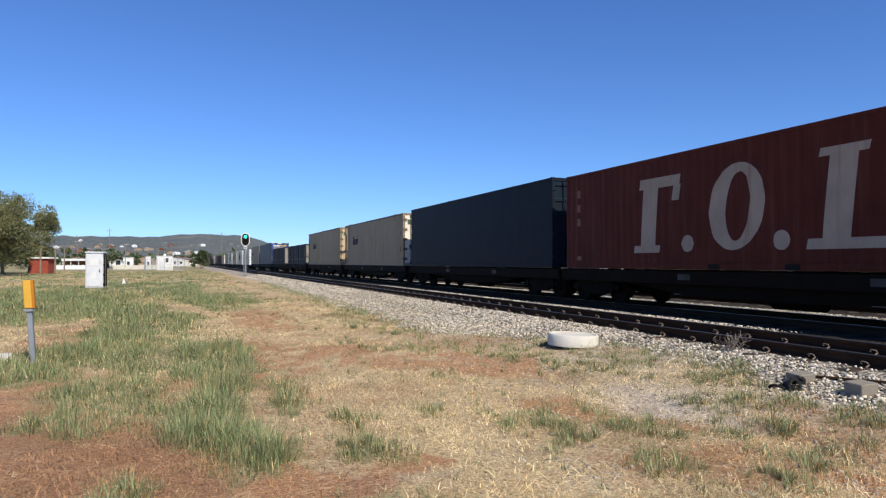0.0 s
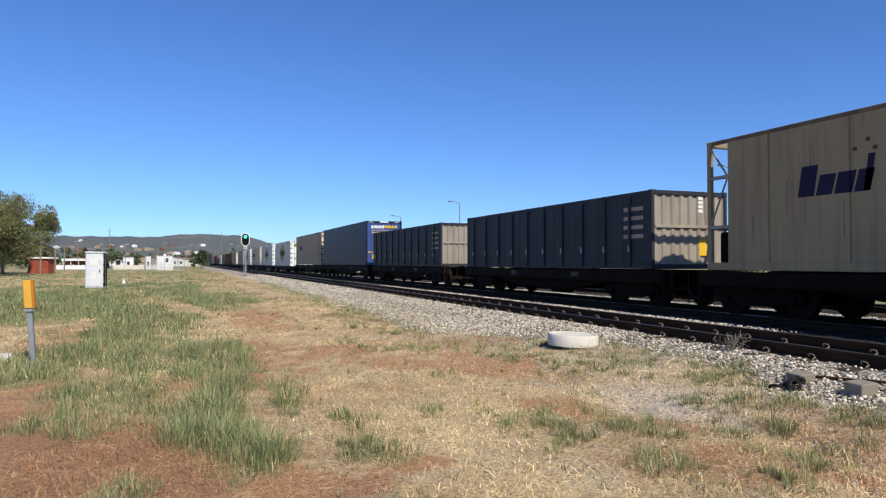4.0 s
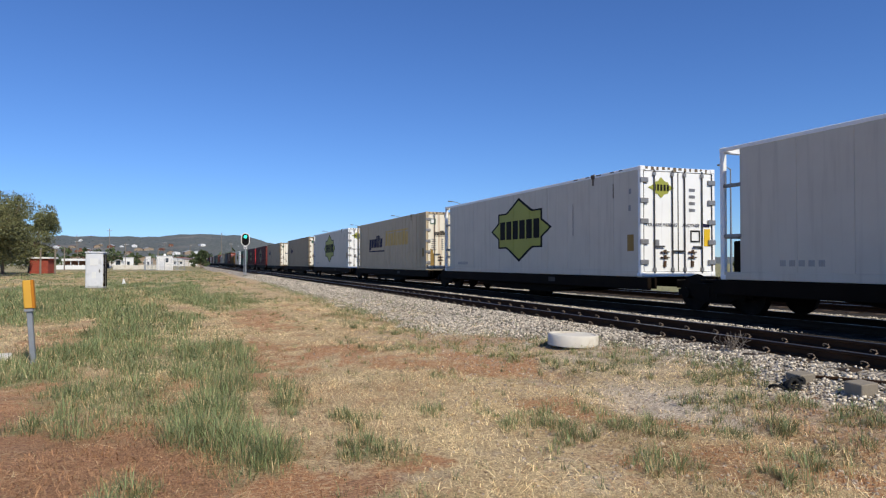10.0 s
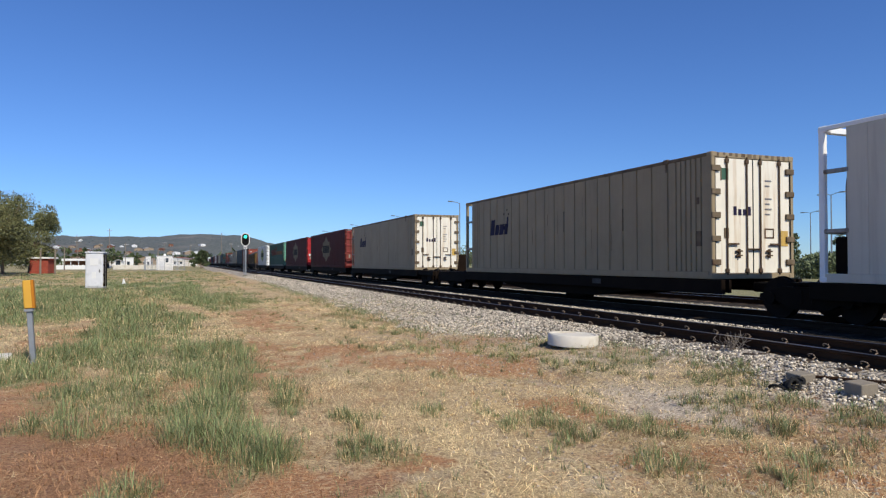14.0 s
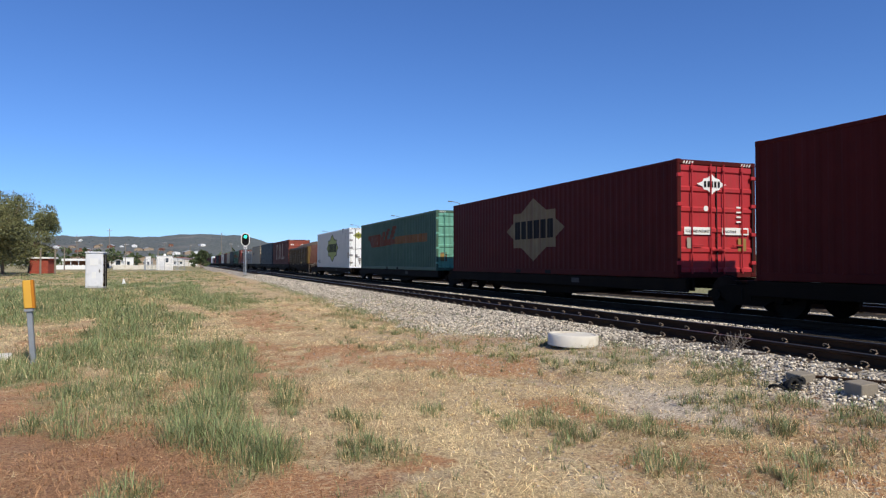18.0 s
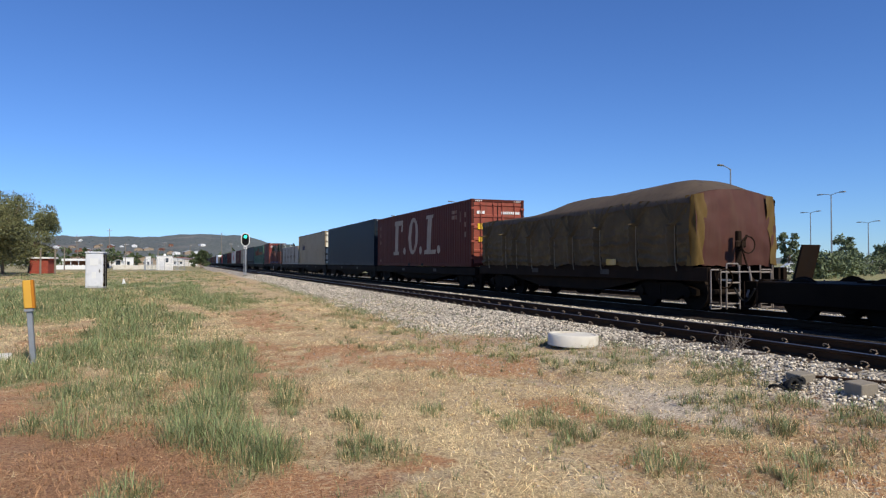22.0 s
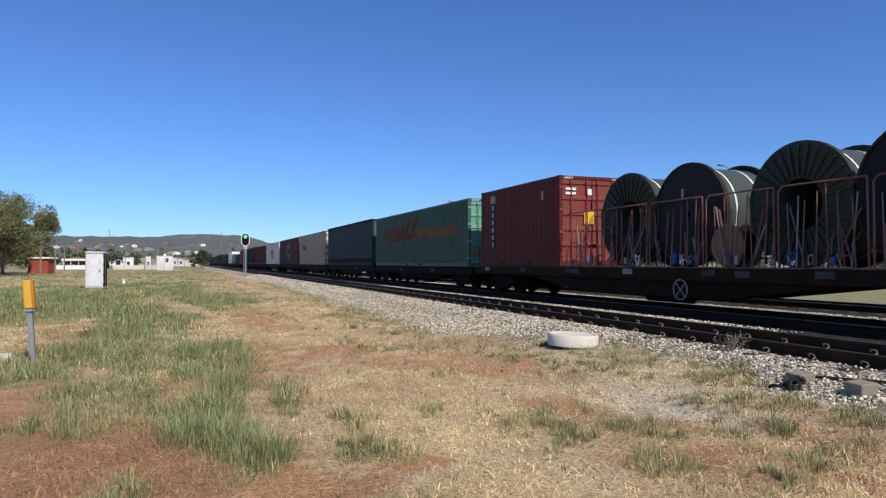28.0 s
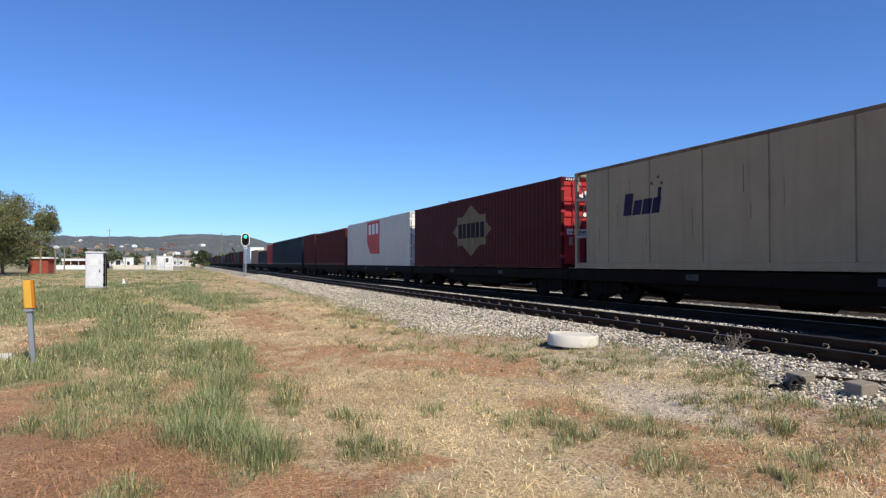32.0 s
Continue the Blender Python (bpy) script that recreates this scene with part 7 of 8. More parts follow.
    if dress and not simple:
        dress(box, prof, L, H)
    elif kind in ("gold", "gold_dull"):
        dress(box, prof, L, H)
    box.matrix_basis = spot
    PROTOTYPES[key] = box
    box["length_m"] = L
    MOVERS.append((box, y, z))
    return box


# ---- wagons ----
def bogie_meshes():
    r = 0.42
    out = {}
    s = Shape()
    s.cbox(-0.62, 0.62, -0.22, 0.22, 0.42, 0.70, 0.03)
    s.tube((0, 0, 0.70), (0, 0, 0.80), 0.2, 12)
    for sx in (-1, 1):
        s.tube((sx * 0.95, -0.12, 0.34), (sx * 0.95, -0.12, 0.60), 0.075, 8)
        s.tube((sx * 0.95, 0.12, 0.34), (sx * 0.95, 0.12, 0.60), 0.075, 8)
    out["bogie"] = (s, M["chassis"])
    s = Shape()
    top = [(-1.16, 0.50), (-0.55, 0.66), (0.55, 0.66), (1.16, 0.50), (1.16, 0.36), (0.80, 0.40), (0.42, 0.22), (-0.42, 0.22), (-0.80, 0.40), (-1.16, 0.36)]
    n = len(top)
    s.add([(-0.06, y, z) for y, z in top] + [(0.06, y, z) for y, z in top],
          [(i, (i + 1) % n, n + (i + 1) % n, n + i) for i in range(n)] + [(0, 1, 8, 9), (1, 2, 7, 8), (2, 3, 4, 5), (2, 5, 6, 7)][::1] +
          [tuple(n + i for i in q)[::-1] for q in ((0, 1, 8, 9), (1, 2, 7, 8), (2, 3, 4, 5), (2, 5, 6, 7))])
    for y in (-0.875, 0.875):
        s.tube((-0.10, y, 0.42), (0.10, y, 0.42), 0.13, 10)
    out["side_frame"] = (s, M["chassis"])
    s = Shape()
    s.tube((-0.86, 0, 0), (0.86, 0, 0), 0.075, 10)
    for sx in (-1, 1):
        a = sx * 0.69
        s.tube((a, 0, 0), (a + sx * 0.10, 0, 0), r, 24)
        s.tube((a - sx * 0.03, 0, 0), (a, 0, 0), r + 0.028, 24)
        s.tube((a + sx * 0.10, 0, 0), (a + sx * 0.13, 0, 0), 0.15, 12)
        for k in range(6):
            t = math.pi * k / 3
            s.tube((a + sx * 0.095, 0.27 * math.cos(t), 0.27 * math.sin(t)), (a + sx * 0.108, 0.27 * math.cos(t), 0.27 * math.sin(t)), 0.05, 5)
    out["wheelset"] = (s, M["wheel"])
    done = {}
    for k, (shape, m) in out.items():
        done[k] = shape.mesh(k)
        done[k].materials.append(m)
    return done


BOGIE = bogie_meshes()


def add_bogie(wagon, y):
    """A two-axle bogie at y, in the wagon's space, whose zero height is the rail head."""
    b = part("bogie", BOGIE["bogie"], None, wagon, at=(0, y, 0))
    for sx in (-1, 1):
        part("side_frame", BOGIE["side_frame"], None, b, at=(sx * 0.95, 0, 0))
    for sy in (-1, 1):
        w = part("wheelset", BOGIE["wheelset"], None, b, at=(0, sy * 0.875, 0.42))
        WHEELSETS.append((w, sy))


def add_coupler(wagon, y, way, z=0.62):
    s = Shape()
    s.cbox(-0.09, 0.09, min(y, y + way * 0.45), max(y, y + way * 0.45), z - 0.1, z + 0.1, 0.02)
    s.cbox(-0.16, 0.16, min(y + way * 0.40, y + way * 0.62), max(y + way * 0.40, y + way * 0.62), z - 0.15, z + 0.15, 0.04)
    part("coupler", s, M["chassis"], wagon)
    hose = [(-0.42 + 0.02 * k, y + way * 0.08 * k, z - 0.06 - 0.30 * math.sin(math.pi * k / 6)) for k in range(7)]
    part("air_hose", Shape().path(hose, 0.025, 6), M["rubber"], wagon)


def add_end_gear(wagon, y, way, deck):
    """Steps, grab rails and a brake wheel at a wagon's end."""
    for sx in (-1, 1):
        x = sx * 1.16
        part("grab_rail", Shape().path([(x, y, deck - 0.02), (x, y, 0.22), (x, y + way * 0.34, 0.22), (x, y + way * 0.34, deck - 0.02)], 0.016, 6), M["chassis_brown"], wagon, "grimy steel step rail")
    part("brake_wheel", Shape().path([(-0.75 + 0.22 * math.cos(t), y + way * 0.06, deck - 0.26 + 0.22 * math.sin(t)) for t in np.linspace(0, 2 * math.pi, 13)], 0.016, 6), M["chassis_brown"], wagon)


def sills(wagon, y0, y1, deck, belly, material, simple=False, plates=(), gap=0.0):
    """Underframe between y0 and y1: side sills, a fish-bellied centre sill and cross bearers."""
    L = y1 - y0
    if gap:
        for k in range(5):
            y = y0 + 0.42 + (L - 0.84) * k / 4
            for sx in (-1, 1):
                xa, xb = sorted((sx * 1.19, sx * 1.0))
                part("container_pad", Shape().cbox(xa, xb, y - 0.12, y + 0.12, deck - gap - 0.01, deck, 0.006), material, wagon)
    deck -= gap
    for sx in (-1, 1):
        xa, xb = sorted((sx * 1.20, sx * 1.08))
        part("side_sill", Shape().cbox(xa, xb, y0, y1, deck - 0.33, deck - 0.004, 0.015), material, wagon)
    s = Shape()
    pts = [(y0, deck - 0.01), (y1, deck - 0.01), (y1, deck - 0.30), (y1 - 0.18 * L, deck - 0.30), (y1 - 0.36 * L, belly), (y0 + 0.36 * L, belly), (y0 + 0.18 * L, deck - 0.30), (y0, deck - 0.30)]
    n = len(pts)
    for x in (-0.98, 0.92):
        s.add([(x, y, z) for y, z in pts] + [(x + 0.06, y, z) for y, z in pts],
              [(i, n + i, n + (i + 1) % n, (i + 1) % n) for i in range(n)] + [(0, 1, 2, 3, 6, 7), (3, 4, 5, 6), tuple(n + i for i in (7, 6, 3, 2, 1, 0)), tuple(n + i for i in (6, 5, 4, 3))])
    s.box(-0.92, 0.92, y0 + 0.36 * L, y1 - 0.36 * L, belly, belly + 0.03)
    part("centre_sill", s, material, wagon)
    if not simple:
        for k in range(6):
            y = y0 + L * (k + 0.5) / 6
            part("cross_bearer", Shape().cbox(-1.08, 1.08, y - 0.08, y + 0.08, deck - 0.2, deck - 0.02, 0.012), material, wagon)
        for k, y in enumerate(plates):
            part("data_plate", Shape().box(-1.212, -1.203, y, y + 0.42, deck - 0.22, deck - 0.08), M["plate_dull"], wagon, "small dark grey data plate")
        part("brake_reservoir", Shape().tube((-0.55, y0 + 0.42 * L, belly - 0.02), (-0.55, y0 + 0.5 * L, belly - 0.02), 0.16, 12), material, wagon)


def single_wagon(y0, y1, deck_z, simple=False, name="container_wagon", label="near-black flat container wagon with two bogies", material=None, belly=0.34, inset=1.55):
    """A two-bogie wagon from y0 to y1 in train measure; deck_z is the deck's height in the world."""
    w = thing(name, label, "railway wagon", pose(TRACK_X, y0, RAIL_Z), group="wagons of the train")
    L, deck = y1 - y0, deck_z - RAIL_Z
    sills(w, 0.0, L, deck, belly, material or M["chassis"], simple, (L * 0.3, L * 0.62), 0.028 if name == "container_wagon" and not simple else 0.0)
    for y in (inset, L - inset):
        add_bogie(w, y)
    if not simple:
        for y, way in ((0.0, -1), (L, 1)):
            add_coupler(w, y, way, 0.62)
            add_end_gear(w, y, way, deck)
    MOVERS.append((w, y0, RAIL_Z))
    return w


def articulated_set(boxes, deck_z):
    """Five platforms that share bogies; boxes: near end and length of each platform's container."""
    y0 = boxes[0][0] - 2.6
    w = thing("articulated_wagon", "low black articulated wagon of five platforms with shared bogies", "railway wagon", pose(TRACK_X, y0, RAIL_Z), group="wagons of the train")
    deck = deck_z - RAIL_Z
    for y, L in boxes:
        sills(w, y - 0.25 - y0, y + L + 0.25 - y0, deck, 0.20, M["chassis"], False, (y - y0 + 4.4,))
        add_bogie(w, y + L + 0.45 - y0 if (y, L) != boxes[-1] else y + L + 1.85 - y0)
    add_bogie(w, boxes[0][0] - 1.1 - y0)
    for (a, la), (b, lb) in zip(boxes, boxes[1:]):
        part("drawbar", Shape().cbox(-0.32, 0.32, a + la + 0.25 - y0, b - 0.25 - y0, deck - 0.28, deck - 0.06, 0.03), M["chassis"], w)
        part("walkway", Shape().cbox(-1.0, 1.0, a + la + 0.25 - y0, a + la + 0.9 - y0, deck - 0.06, deck - 0.02, 0.01), M["chassis"], w)
    a = boxes[0][0] - y0
    part("end_platform", Shape().cbox(-1.15, 1.15, 0.0, a - 0.25, deck - 0.25, deck - 0.02, 0.02), M["chassis"], w)
    b = boxes[-1][0] + boxes[-1][1] - y0
    part("end_platform", Shape().cbox(-1.15, 1.15, b + 0.25, b + 3.45, deck - 0.46, deck - 0.02, 0.02), M["chassis"], w)
    add_coupler(w, 0.0, -1)
    add_coupler(w, b + 3.45, 1)
    add_end_gear(w, 0.0, -1, deck)
    add_end_gear(w, b + 3.45, 1, deck)
    s = Shape().plate([(-0.25, b + 3.38, deck), (0.25, b + 3.38, deck), (0.25, b + 3.16, deck + 0.75), (-0.25, b + 3.16, deck + 0.75)], 0.05)
    part("brake_stand", s, M["chassis_brown"], w, "leaning brown brake stand plate")
    MOVERS.append((w, y0, RAIL_Z))


def on_wagon(kind, y, L, z=HIGH, simple=False):
    container(kind, y, z, simple)
    single_wagon(y - 0.35, y + L + 0.35, z, simple)


on_wagon("letters", -209.55, 14.63)
on_wagon("navy", -194.04, 14.6)
on_wagon("rand_ribbed", -178.0, 14.3)
on_wagon("rand_stained", -161.95, 14.15)
on_wagon("low", -145.85, 12.05)
on_wagon("low", -130.62, 12.05)
on_wagon("blue_end", -116.74, 14.69)
on_wagon("rand_panel", -100.88, 14.15)
PACK_A = [(-82.42, 14.2), (-65.43, 14.2), (-48.6, 14.27), (-31.55, 14.2), (-14.61, 14.3)]
for kind, (y, L) in zip(("lime", "lime", "wordmark", "lime_ribbed", "rand_ribbed"), PACK_A):
    container(kind, y, LOWDECK)
articulated_set(PACK_A, LOWDECK)
PACK_B = [(6.51, 14.15), (22.94, 14.6), (39.92, 14.6), (56.71, 14.63), (74.82, 12.68)]
for kind, (y, L) in zip(("rand_panel", "gold_dull", "gold", "stripes", "lime_short"), PACK_B):
    container(kind, y, LOWDECK)
articulated_set(PACK_B, LOWDECK)
on_wagon("letters_high", 105.87, 14.63)
on_wagon("slate", 121.4, 14.63)
on_wagon("rand_ribbed", 137.4, 14.3)
on_wagon("low_white", 152.34, 12.15)
on_wagon("stripes", 186.25, 14.63)
on_wagon("slate_flat", 201.82, 14.30)
on_wagon("rand_panel", 217.2, 14.15)
on_wagon("gold", 232.14, 14.6)
on_wagon("panel_white", 247.55, 14.7)


def tarped_wagon(y0, y1):
    """An open wagon whose load is roped down under tarpaulins."""
    single = single_wagon(y0 - 0.45, y1 + 0.5, 1.40, False, "tarped_wagon", "open wagon covered with an olive and red-brown tarpaulin", M["chassis_brown"], 0.36, 1.75)
    w, base, L = single, 1.40 - RAIL_Z, y1 - y0
    off = 0.45
    rng = random.Random(12)
    ties = [0.55, 2.05, 3.70, 5.15, 6.25, 7.80, 8.90, 9.75, 11.25]
    knots = [0.62 + rng.uniform(-0.10, 0.08) for _ in ties]

    def bulge(y, u, sx):
        """How far the cloth stands out at y along the side and u up it: drawn in at each tie, puckered above the knot, creased below."""
        out = 0.02 + 0.06 * math.sin(math.pi * u) + 0.035 * fbm(y, 3 + u + sx, 0.9)
        for yt, ut in zip(ties, knots):
            d = y - yt
            if abs(d) > 0.9:
                continue
            if u < ut:
                out -= 0.12 * math.exp(-(d / 0.10) ** 2) * (1 - 0.4 * u / ut)
                out += 0.05 * math.exp(-((abs(d) - 0.17) / 0.09) ** 2)
            else:
                w = u - ut
                for lean in (-1.0, -0.35, 0.45, 1.1):
                    out += 0.11 * math.exp(-((d - lean * w * 1.5) / (0.03 + 0.06 * w)) ** 2) * math.exp(-w / 0.36)
                out -= 0.030 * math.exp(-(d / 0.2) ** 2) * math.exp(-w / 0.2)
        if u < 0.62:
            slack = 1 - u / 0.62
            wave = u * 22 + 0.5 * math.sin(1.9 * y) + 2.0 * fbm(y, u * 2, 0.5) + 0.7 * fbm(y + 9, u, 1.3)
            out += 0.07 * slack ** 0.6 * (0.3 + max(0.0, 1.6 * fbm(y + 4, 5 * u, 0.8) + 0.4)) * abs(math.sin(wave)) ** 7 + 0.012 * fbm(y, 9 * u, 2.4)
        return out + 0.02 * fbm(y, 4 * u + sx, 2.6)

    for sx in (-1, 1):
        rows = []
        for k in range(401):
            y = L * k / 400
            top = 1.68 + 0.11 * fbm(y, sx, 0.6)
            hem = 0.02 + 0.07 * fbm(y, 4 + sx, 1.6)
            rows.append([(sx * (1.235 + bulge(y, j / 48, sx)), off + y, base + hem * (1 - j / 48) + top * j / 48 * 0.99) for j in range(49)])
        s = Shape().strip(rows if sx < 0 else rows[::-1])
        s.smooth = True
        sheet = part("side_tarpaulin", s, M["tarp"], w, "wrinkled dark olive tarpaulin")
        for yt, ut in zip(ties, knots):
            y, x = off + yt, sx * 1.268
            part("rope", Shape().path([(x, y - 0.05, base - 0.10), (x + sx * 0.01, y - 0.02, base + 0.05), (x, y + 0.02, base + 0.5 * ut), (x + sx * 0.01, y, base + 1.66 * ut)], 0.014, 6), M["rope"], sheet, "pale tie rope")
        x = sx * 1.33
        part("repair_patch", Shape().cbox(min(x, x + sx * 0.02), max(x, x + sx * 0.02), off + 2.85, off + 3.30, base + 0.04, base + 0.20, 0.008), M["orange"], sheet, "yellow patch on the tarpaulin")
    def roof(y0, y1, n):
        rows = []
        for k in range(n):
            y = y0 + (y1 - y0) * k / (n - 1)
            peak = 2.24 - 0.012 * y - 0.40 * unit((y - 6.4) / 1.9) + 0.03 * fbm(y, 7.0, 0.5)
            peak -= 0.38 * max(0.0, 1 - y / 1.25) ** 1.6
            drop = 0.15 + 0.07 * fbm(y, 2.0, 1.1)
            row = [(-1.315, off + y, base + 1.66 - drop), (-1.30, off + y, base + 1.62)]
            for j in range(17):
                u = -1 + j / 8
                row.append((u * 1.25, off + y, base + 1.68 + 0.04 * fbm(y, 2 * u, 0.8) * (1 - abs(u)) + (peak - 1.68) * (1 - abs(u) ** 2.2)))
            rows.append(row + [(1.30, off + y, base + 1.62), (1.315, off + y, base + 1.66 - drop)])
        s = Shape().strip(rows)
        s.smooth = True
        return s
    part("top_tarpaulin", roof(0.62, L, 66), M["tarp_top"], w, "sagging grey-brown tarpaulin top")
    part("hip_tarpaulin", roof(0.0, 0.66, 10), M["tarp_top"], w, "grey-brown tarpaulin sloping to the load's end")
    for y, way in ((0.0, -1), (L, 1)):
        rows = []
        for j in range(33):
            u = -1 + j / 16
            top = 1.68 + (0.17 if way < 0 else 0.08) * (1 - abs(u) ** 2.2)
            row = []
            for v in np.linspace(0, 1, 20):
                pucker = 0.03 * abs(math.sin(5 * u + 3 * v + 2 * fbm(u, v, 1.5))) ** 3 + 0.035 * fbm(u * 2, v * 2, 1.2)
                row.append((u * 1.21, off + y + way * (0.06 + pucker + 0.05 * math.sin(math.pi * v) - 0.06 * v ** 4), base + 0.04 + 0.05 * fbm(3 * u, 1.0, 1.3) * (1 - v) + (top - 0.03) * v))
            rows.append(row)
        s = Shape().strip(rows if way > 0 else rows[::-1])
        s.smooth = True
        part("end_tarpaulin", s, M["tarp_red"], w, "red-brown tarpaulin over the end")
        for sx in (-1, 1):
            rows = []
            for v in np.linspace(0, 1, 12):
                inner = 1.0 - 0.08 * v + 0.04 * math.sin(7 * v)
                rows.append([(sx * (1.30 + (inner - 1.30) * u), off + y + way * (-0.12 + 0.25 * min(1.0, u / 0.3) + 0.025 * fbm(u * 2, v * 4 + sx, 1.4) + 0.02 * math.sin(15 * v + 9 * u) - 0.05 * v ** 3), base + 0.02 + 0.06 * u + 1.66 * v) for u in np.linspace(0, 1, 10)])
            s = Shape().strip(rows if sx * way > 0 else [r[::-1] for r in rows])
            s.smooth = True
            part("corner_flap", s, M["tarp_yellow"], w, "folded yellow-brown tarpaulin corner flap")
    for sx in (-1, 1):
        xa, xb = sorted((sx * 1.15, sx * 1.205))
        for k in range(6):
            ya = off + L * k / 6
            part("side_board", Shape().cbox(xa, xb, ya + 0.02, ya + L / 6 - 0.02, base - 0.10, base + 0.10, 0.012), M["chassis_brown"], w)
    pale = M["pale_pipe"]
    for xs_ in ((-1.16, -0.88), (0.30, 0.62)):
        part("handrail", Shape().path([(xs_[0], -0.06, 0.10), (xs_[0], -0.06, 0.98), (xs_[1], -0.06, 0.98), (xs_[1], -0.06, 0.10), (xs_[0], -0.06, 0.10)], 0.016, 6), pale, w, "pale grey handrail loop")
    part("handrail", Shape().path([(-0.88, -0.05, 0.93), (0.30, -0.05, 0.93)], 0.018, 6), pale, w)
    part("handrail", Shape().path([(-0.70, -0.02, 0.93), (-0.66, -0.02, 1.12), (-0.34, -0.02, 1.12), (-0.30, -0.02, 0.93)], 0.018, 6), pale, w)
    part("brake_lever", Shape().path([(-0.10, -0.04, 0.35), (0.02, -0.06, 0.72), (-0.04, -0.05, 1.05)], 0.03, 6), pale, w)
    part("brake_wheel", Shape().path([(0.02 + 0.20 * math.cos(t), 0.02, base + 0.52 + 0.20 * math.sin(t)) for t in np.linspace(0, 2 * math.pi, 13)], 0.016, 6), M["chassis_brown"], w)
    part("air_hose", Shape().path([(0.72 + 0.02 * k, -0.08 - 0.03 * k, 0.75 - 0.42 * math.sin(math.pi * k / 8)) for k in range(9)], 0.025, 6), M["rubber"], w)
    for sx in (-1, 1):
        for k in range(4):
            z = 0.3 + 0.24 * k
            part("ladder_rung", Shape().tube((sx * 0.50 - 0.19, -0.04, z - 0.1), (sx * 0.50 + 0.19, -0.04, z - 0.1), 0.02, 6), M["pale_pipe"], w)
        for a in (-0.19, 0.19):
            part("ladder_rail", Shape().tube((sx * 0.50 + a, -0.04, 0.08), (sx * 0.50 + a, -0.04, base + 0.05), 0.022, 6), M["pale_pipe"], w)
    part("brake_column", Shape().cbox(-0.20, -0.08, 0.10, 0.22, base, base + 0.85, 0.02).cbox(-0.30, 0.0, 0.04, 0.14, base + 0.45, base + 0.62, 0.03).tube((-0.28, 0.08, base + 0.1), (0.02, 0.06, base + 0.75), 0.03, 6).tube((0.05, 0.08, base), (-0.16, 0.1, base + 0.6), 0.022, 6), M["chassis_brown"], w, "rusty brake gear column")


tarped_wagon(92.78, 104.55)


def annulus(x0, x1, r0, r1, zc, n):
    """A ring round the x axis, between two radii."""
    pts, faces = [], []
    for k in range(n):
        c, q = math.cos(2 * math.pi * k / n), math.sin(2 * math.pi * k / n)
        pts += [(x0, r0 * c, zc + r0 * q), (x0, r1 * c, zc + r1 * q), (x1, r1 * c, zc + r1 * q), (x1, r0 * c, zc + r0 * q)]
        e = 4 * ((k + 1) % n)
        faces += [(4 * k + j, 4 * k + (j + 1) % 4, e + (j + 1) % 4, e + j) for j in range(4)]
    return Shape().add(pts, faces)


def cable_drum(y, z, radius, ribbed, width=1.60):
    d = thing("cable_drum", "large dark cable drum with radial ribs" if ribbed else "large black steel cable drum wrapped in grey sheeting", "cable drum", pose(TRACK_X - 0.175, y, z), group="cable drums on the flat wagon")
    n = 44
    for sx in (-1, 1):
        x0, x1 = sorted((sx * width / 2, sx * (width / 2 - 0.07)))
        hub = 0.52 if ribbed else 0.06
        fl = part("flange", annulus(x0, x1, hub, radius, radius, n), M["drum_green"] if ribbed else M["drum_dark"], d)
        xa, xb = sorted((sx * (width / 2 + 0.02), sx * (width / 2 - 0.09)))
        part("flange_rim", annulus(xa, xb, radius - 0.05, radius + 0.004, radius, n), M["drum_rust"] if not ribbed else M["drum_green"], fl)
        if ribbed:
            for k in range(32):
                t = 2 * math.pi * k / 32
                xo = sx * (width / 2 + 0.03)
                part("flange_rib", Shape().tube((xo, 0.56 * math.cos(t), radius + 0.56 * math.sin(t)), (xo, (radius - 0.07) * math.cos(t), radius + (radius - 0.07) * math.sin(t)), 0.03, 6), M["drum_green"], fl)
        else:
            part("white_mark", Shape().box(min(sx * (width / 2), sx * (width / 2 + 0.01)), max(sx * (width / 2), sx * (width / 2 + 0.01)), 0.16, 0.24, radius + 0.42, radius + 0.64), M["frame_grey"], fl)
    s = Shape().tube((-width / 2 + 0.07, 0, radius), (width / 2 - 0.07, 0, radius), radius * 0.90, 40, caps=False)
    s.smooth = True
    core = part("cable_wrapping", s, M["drum_wrap"], d, "grey-green sheet wrapped round the cable")
    for x in (-0.42, 0.30):
        t = Shape().tube((x, 0, radius), (x + 0.05, 0, radius), radius * 0.905, 40, caps=False)
        part("band", t, M["plain_white"], core, "pale steel band")
    return d


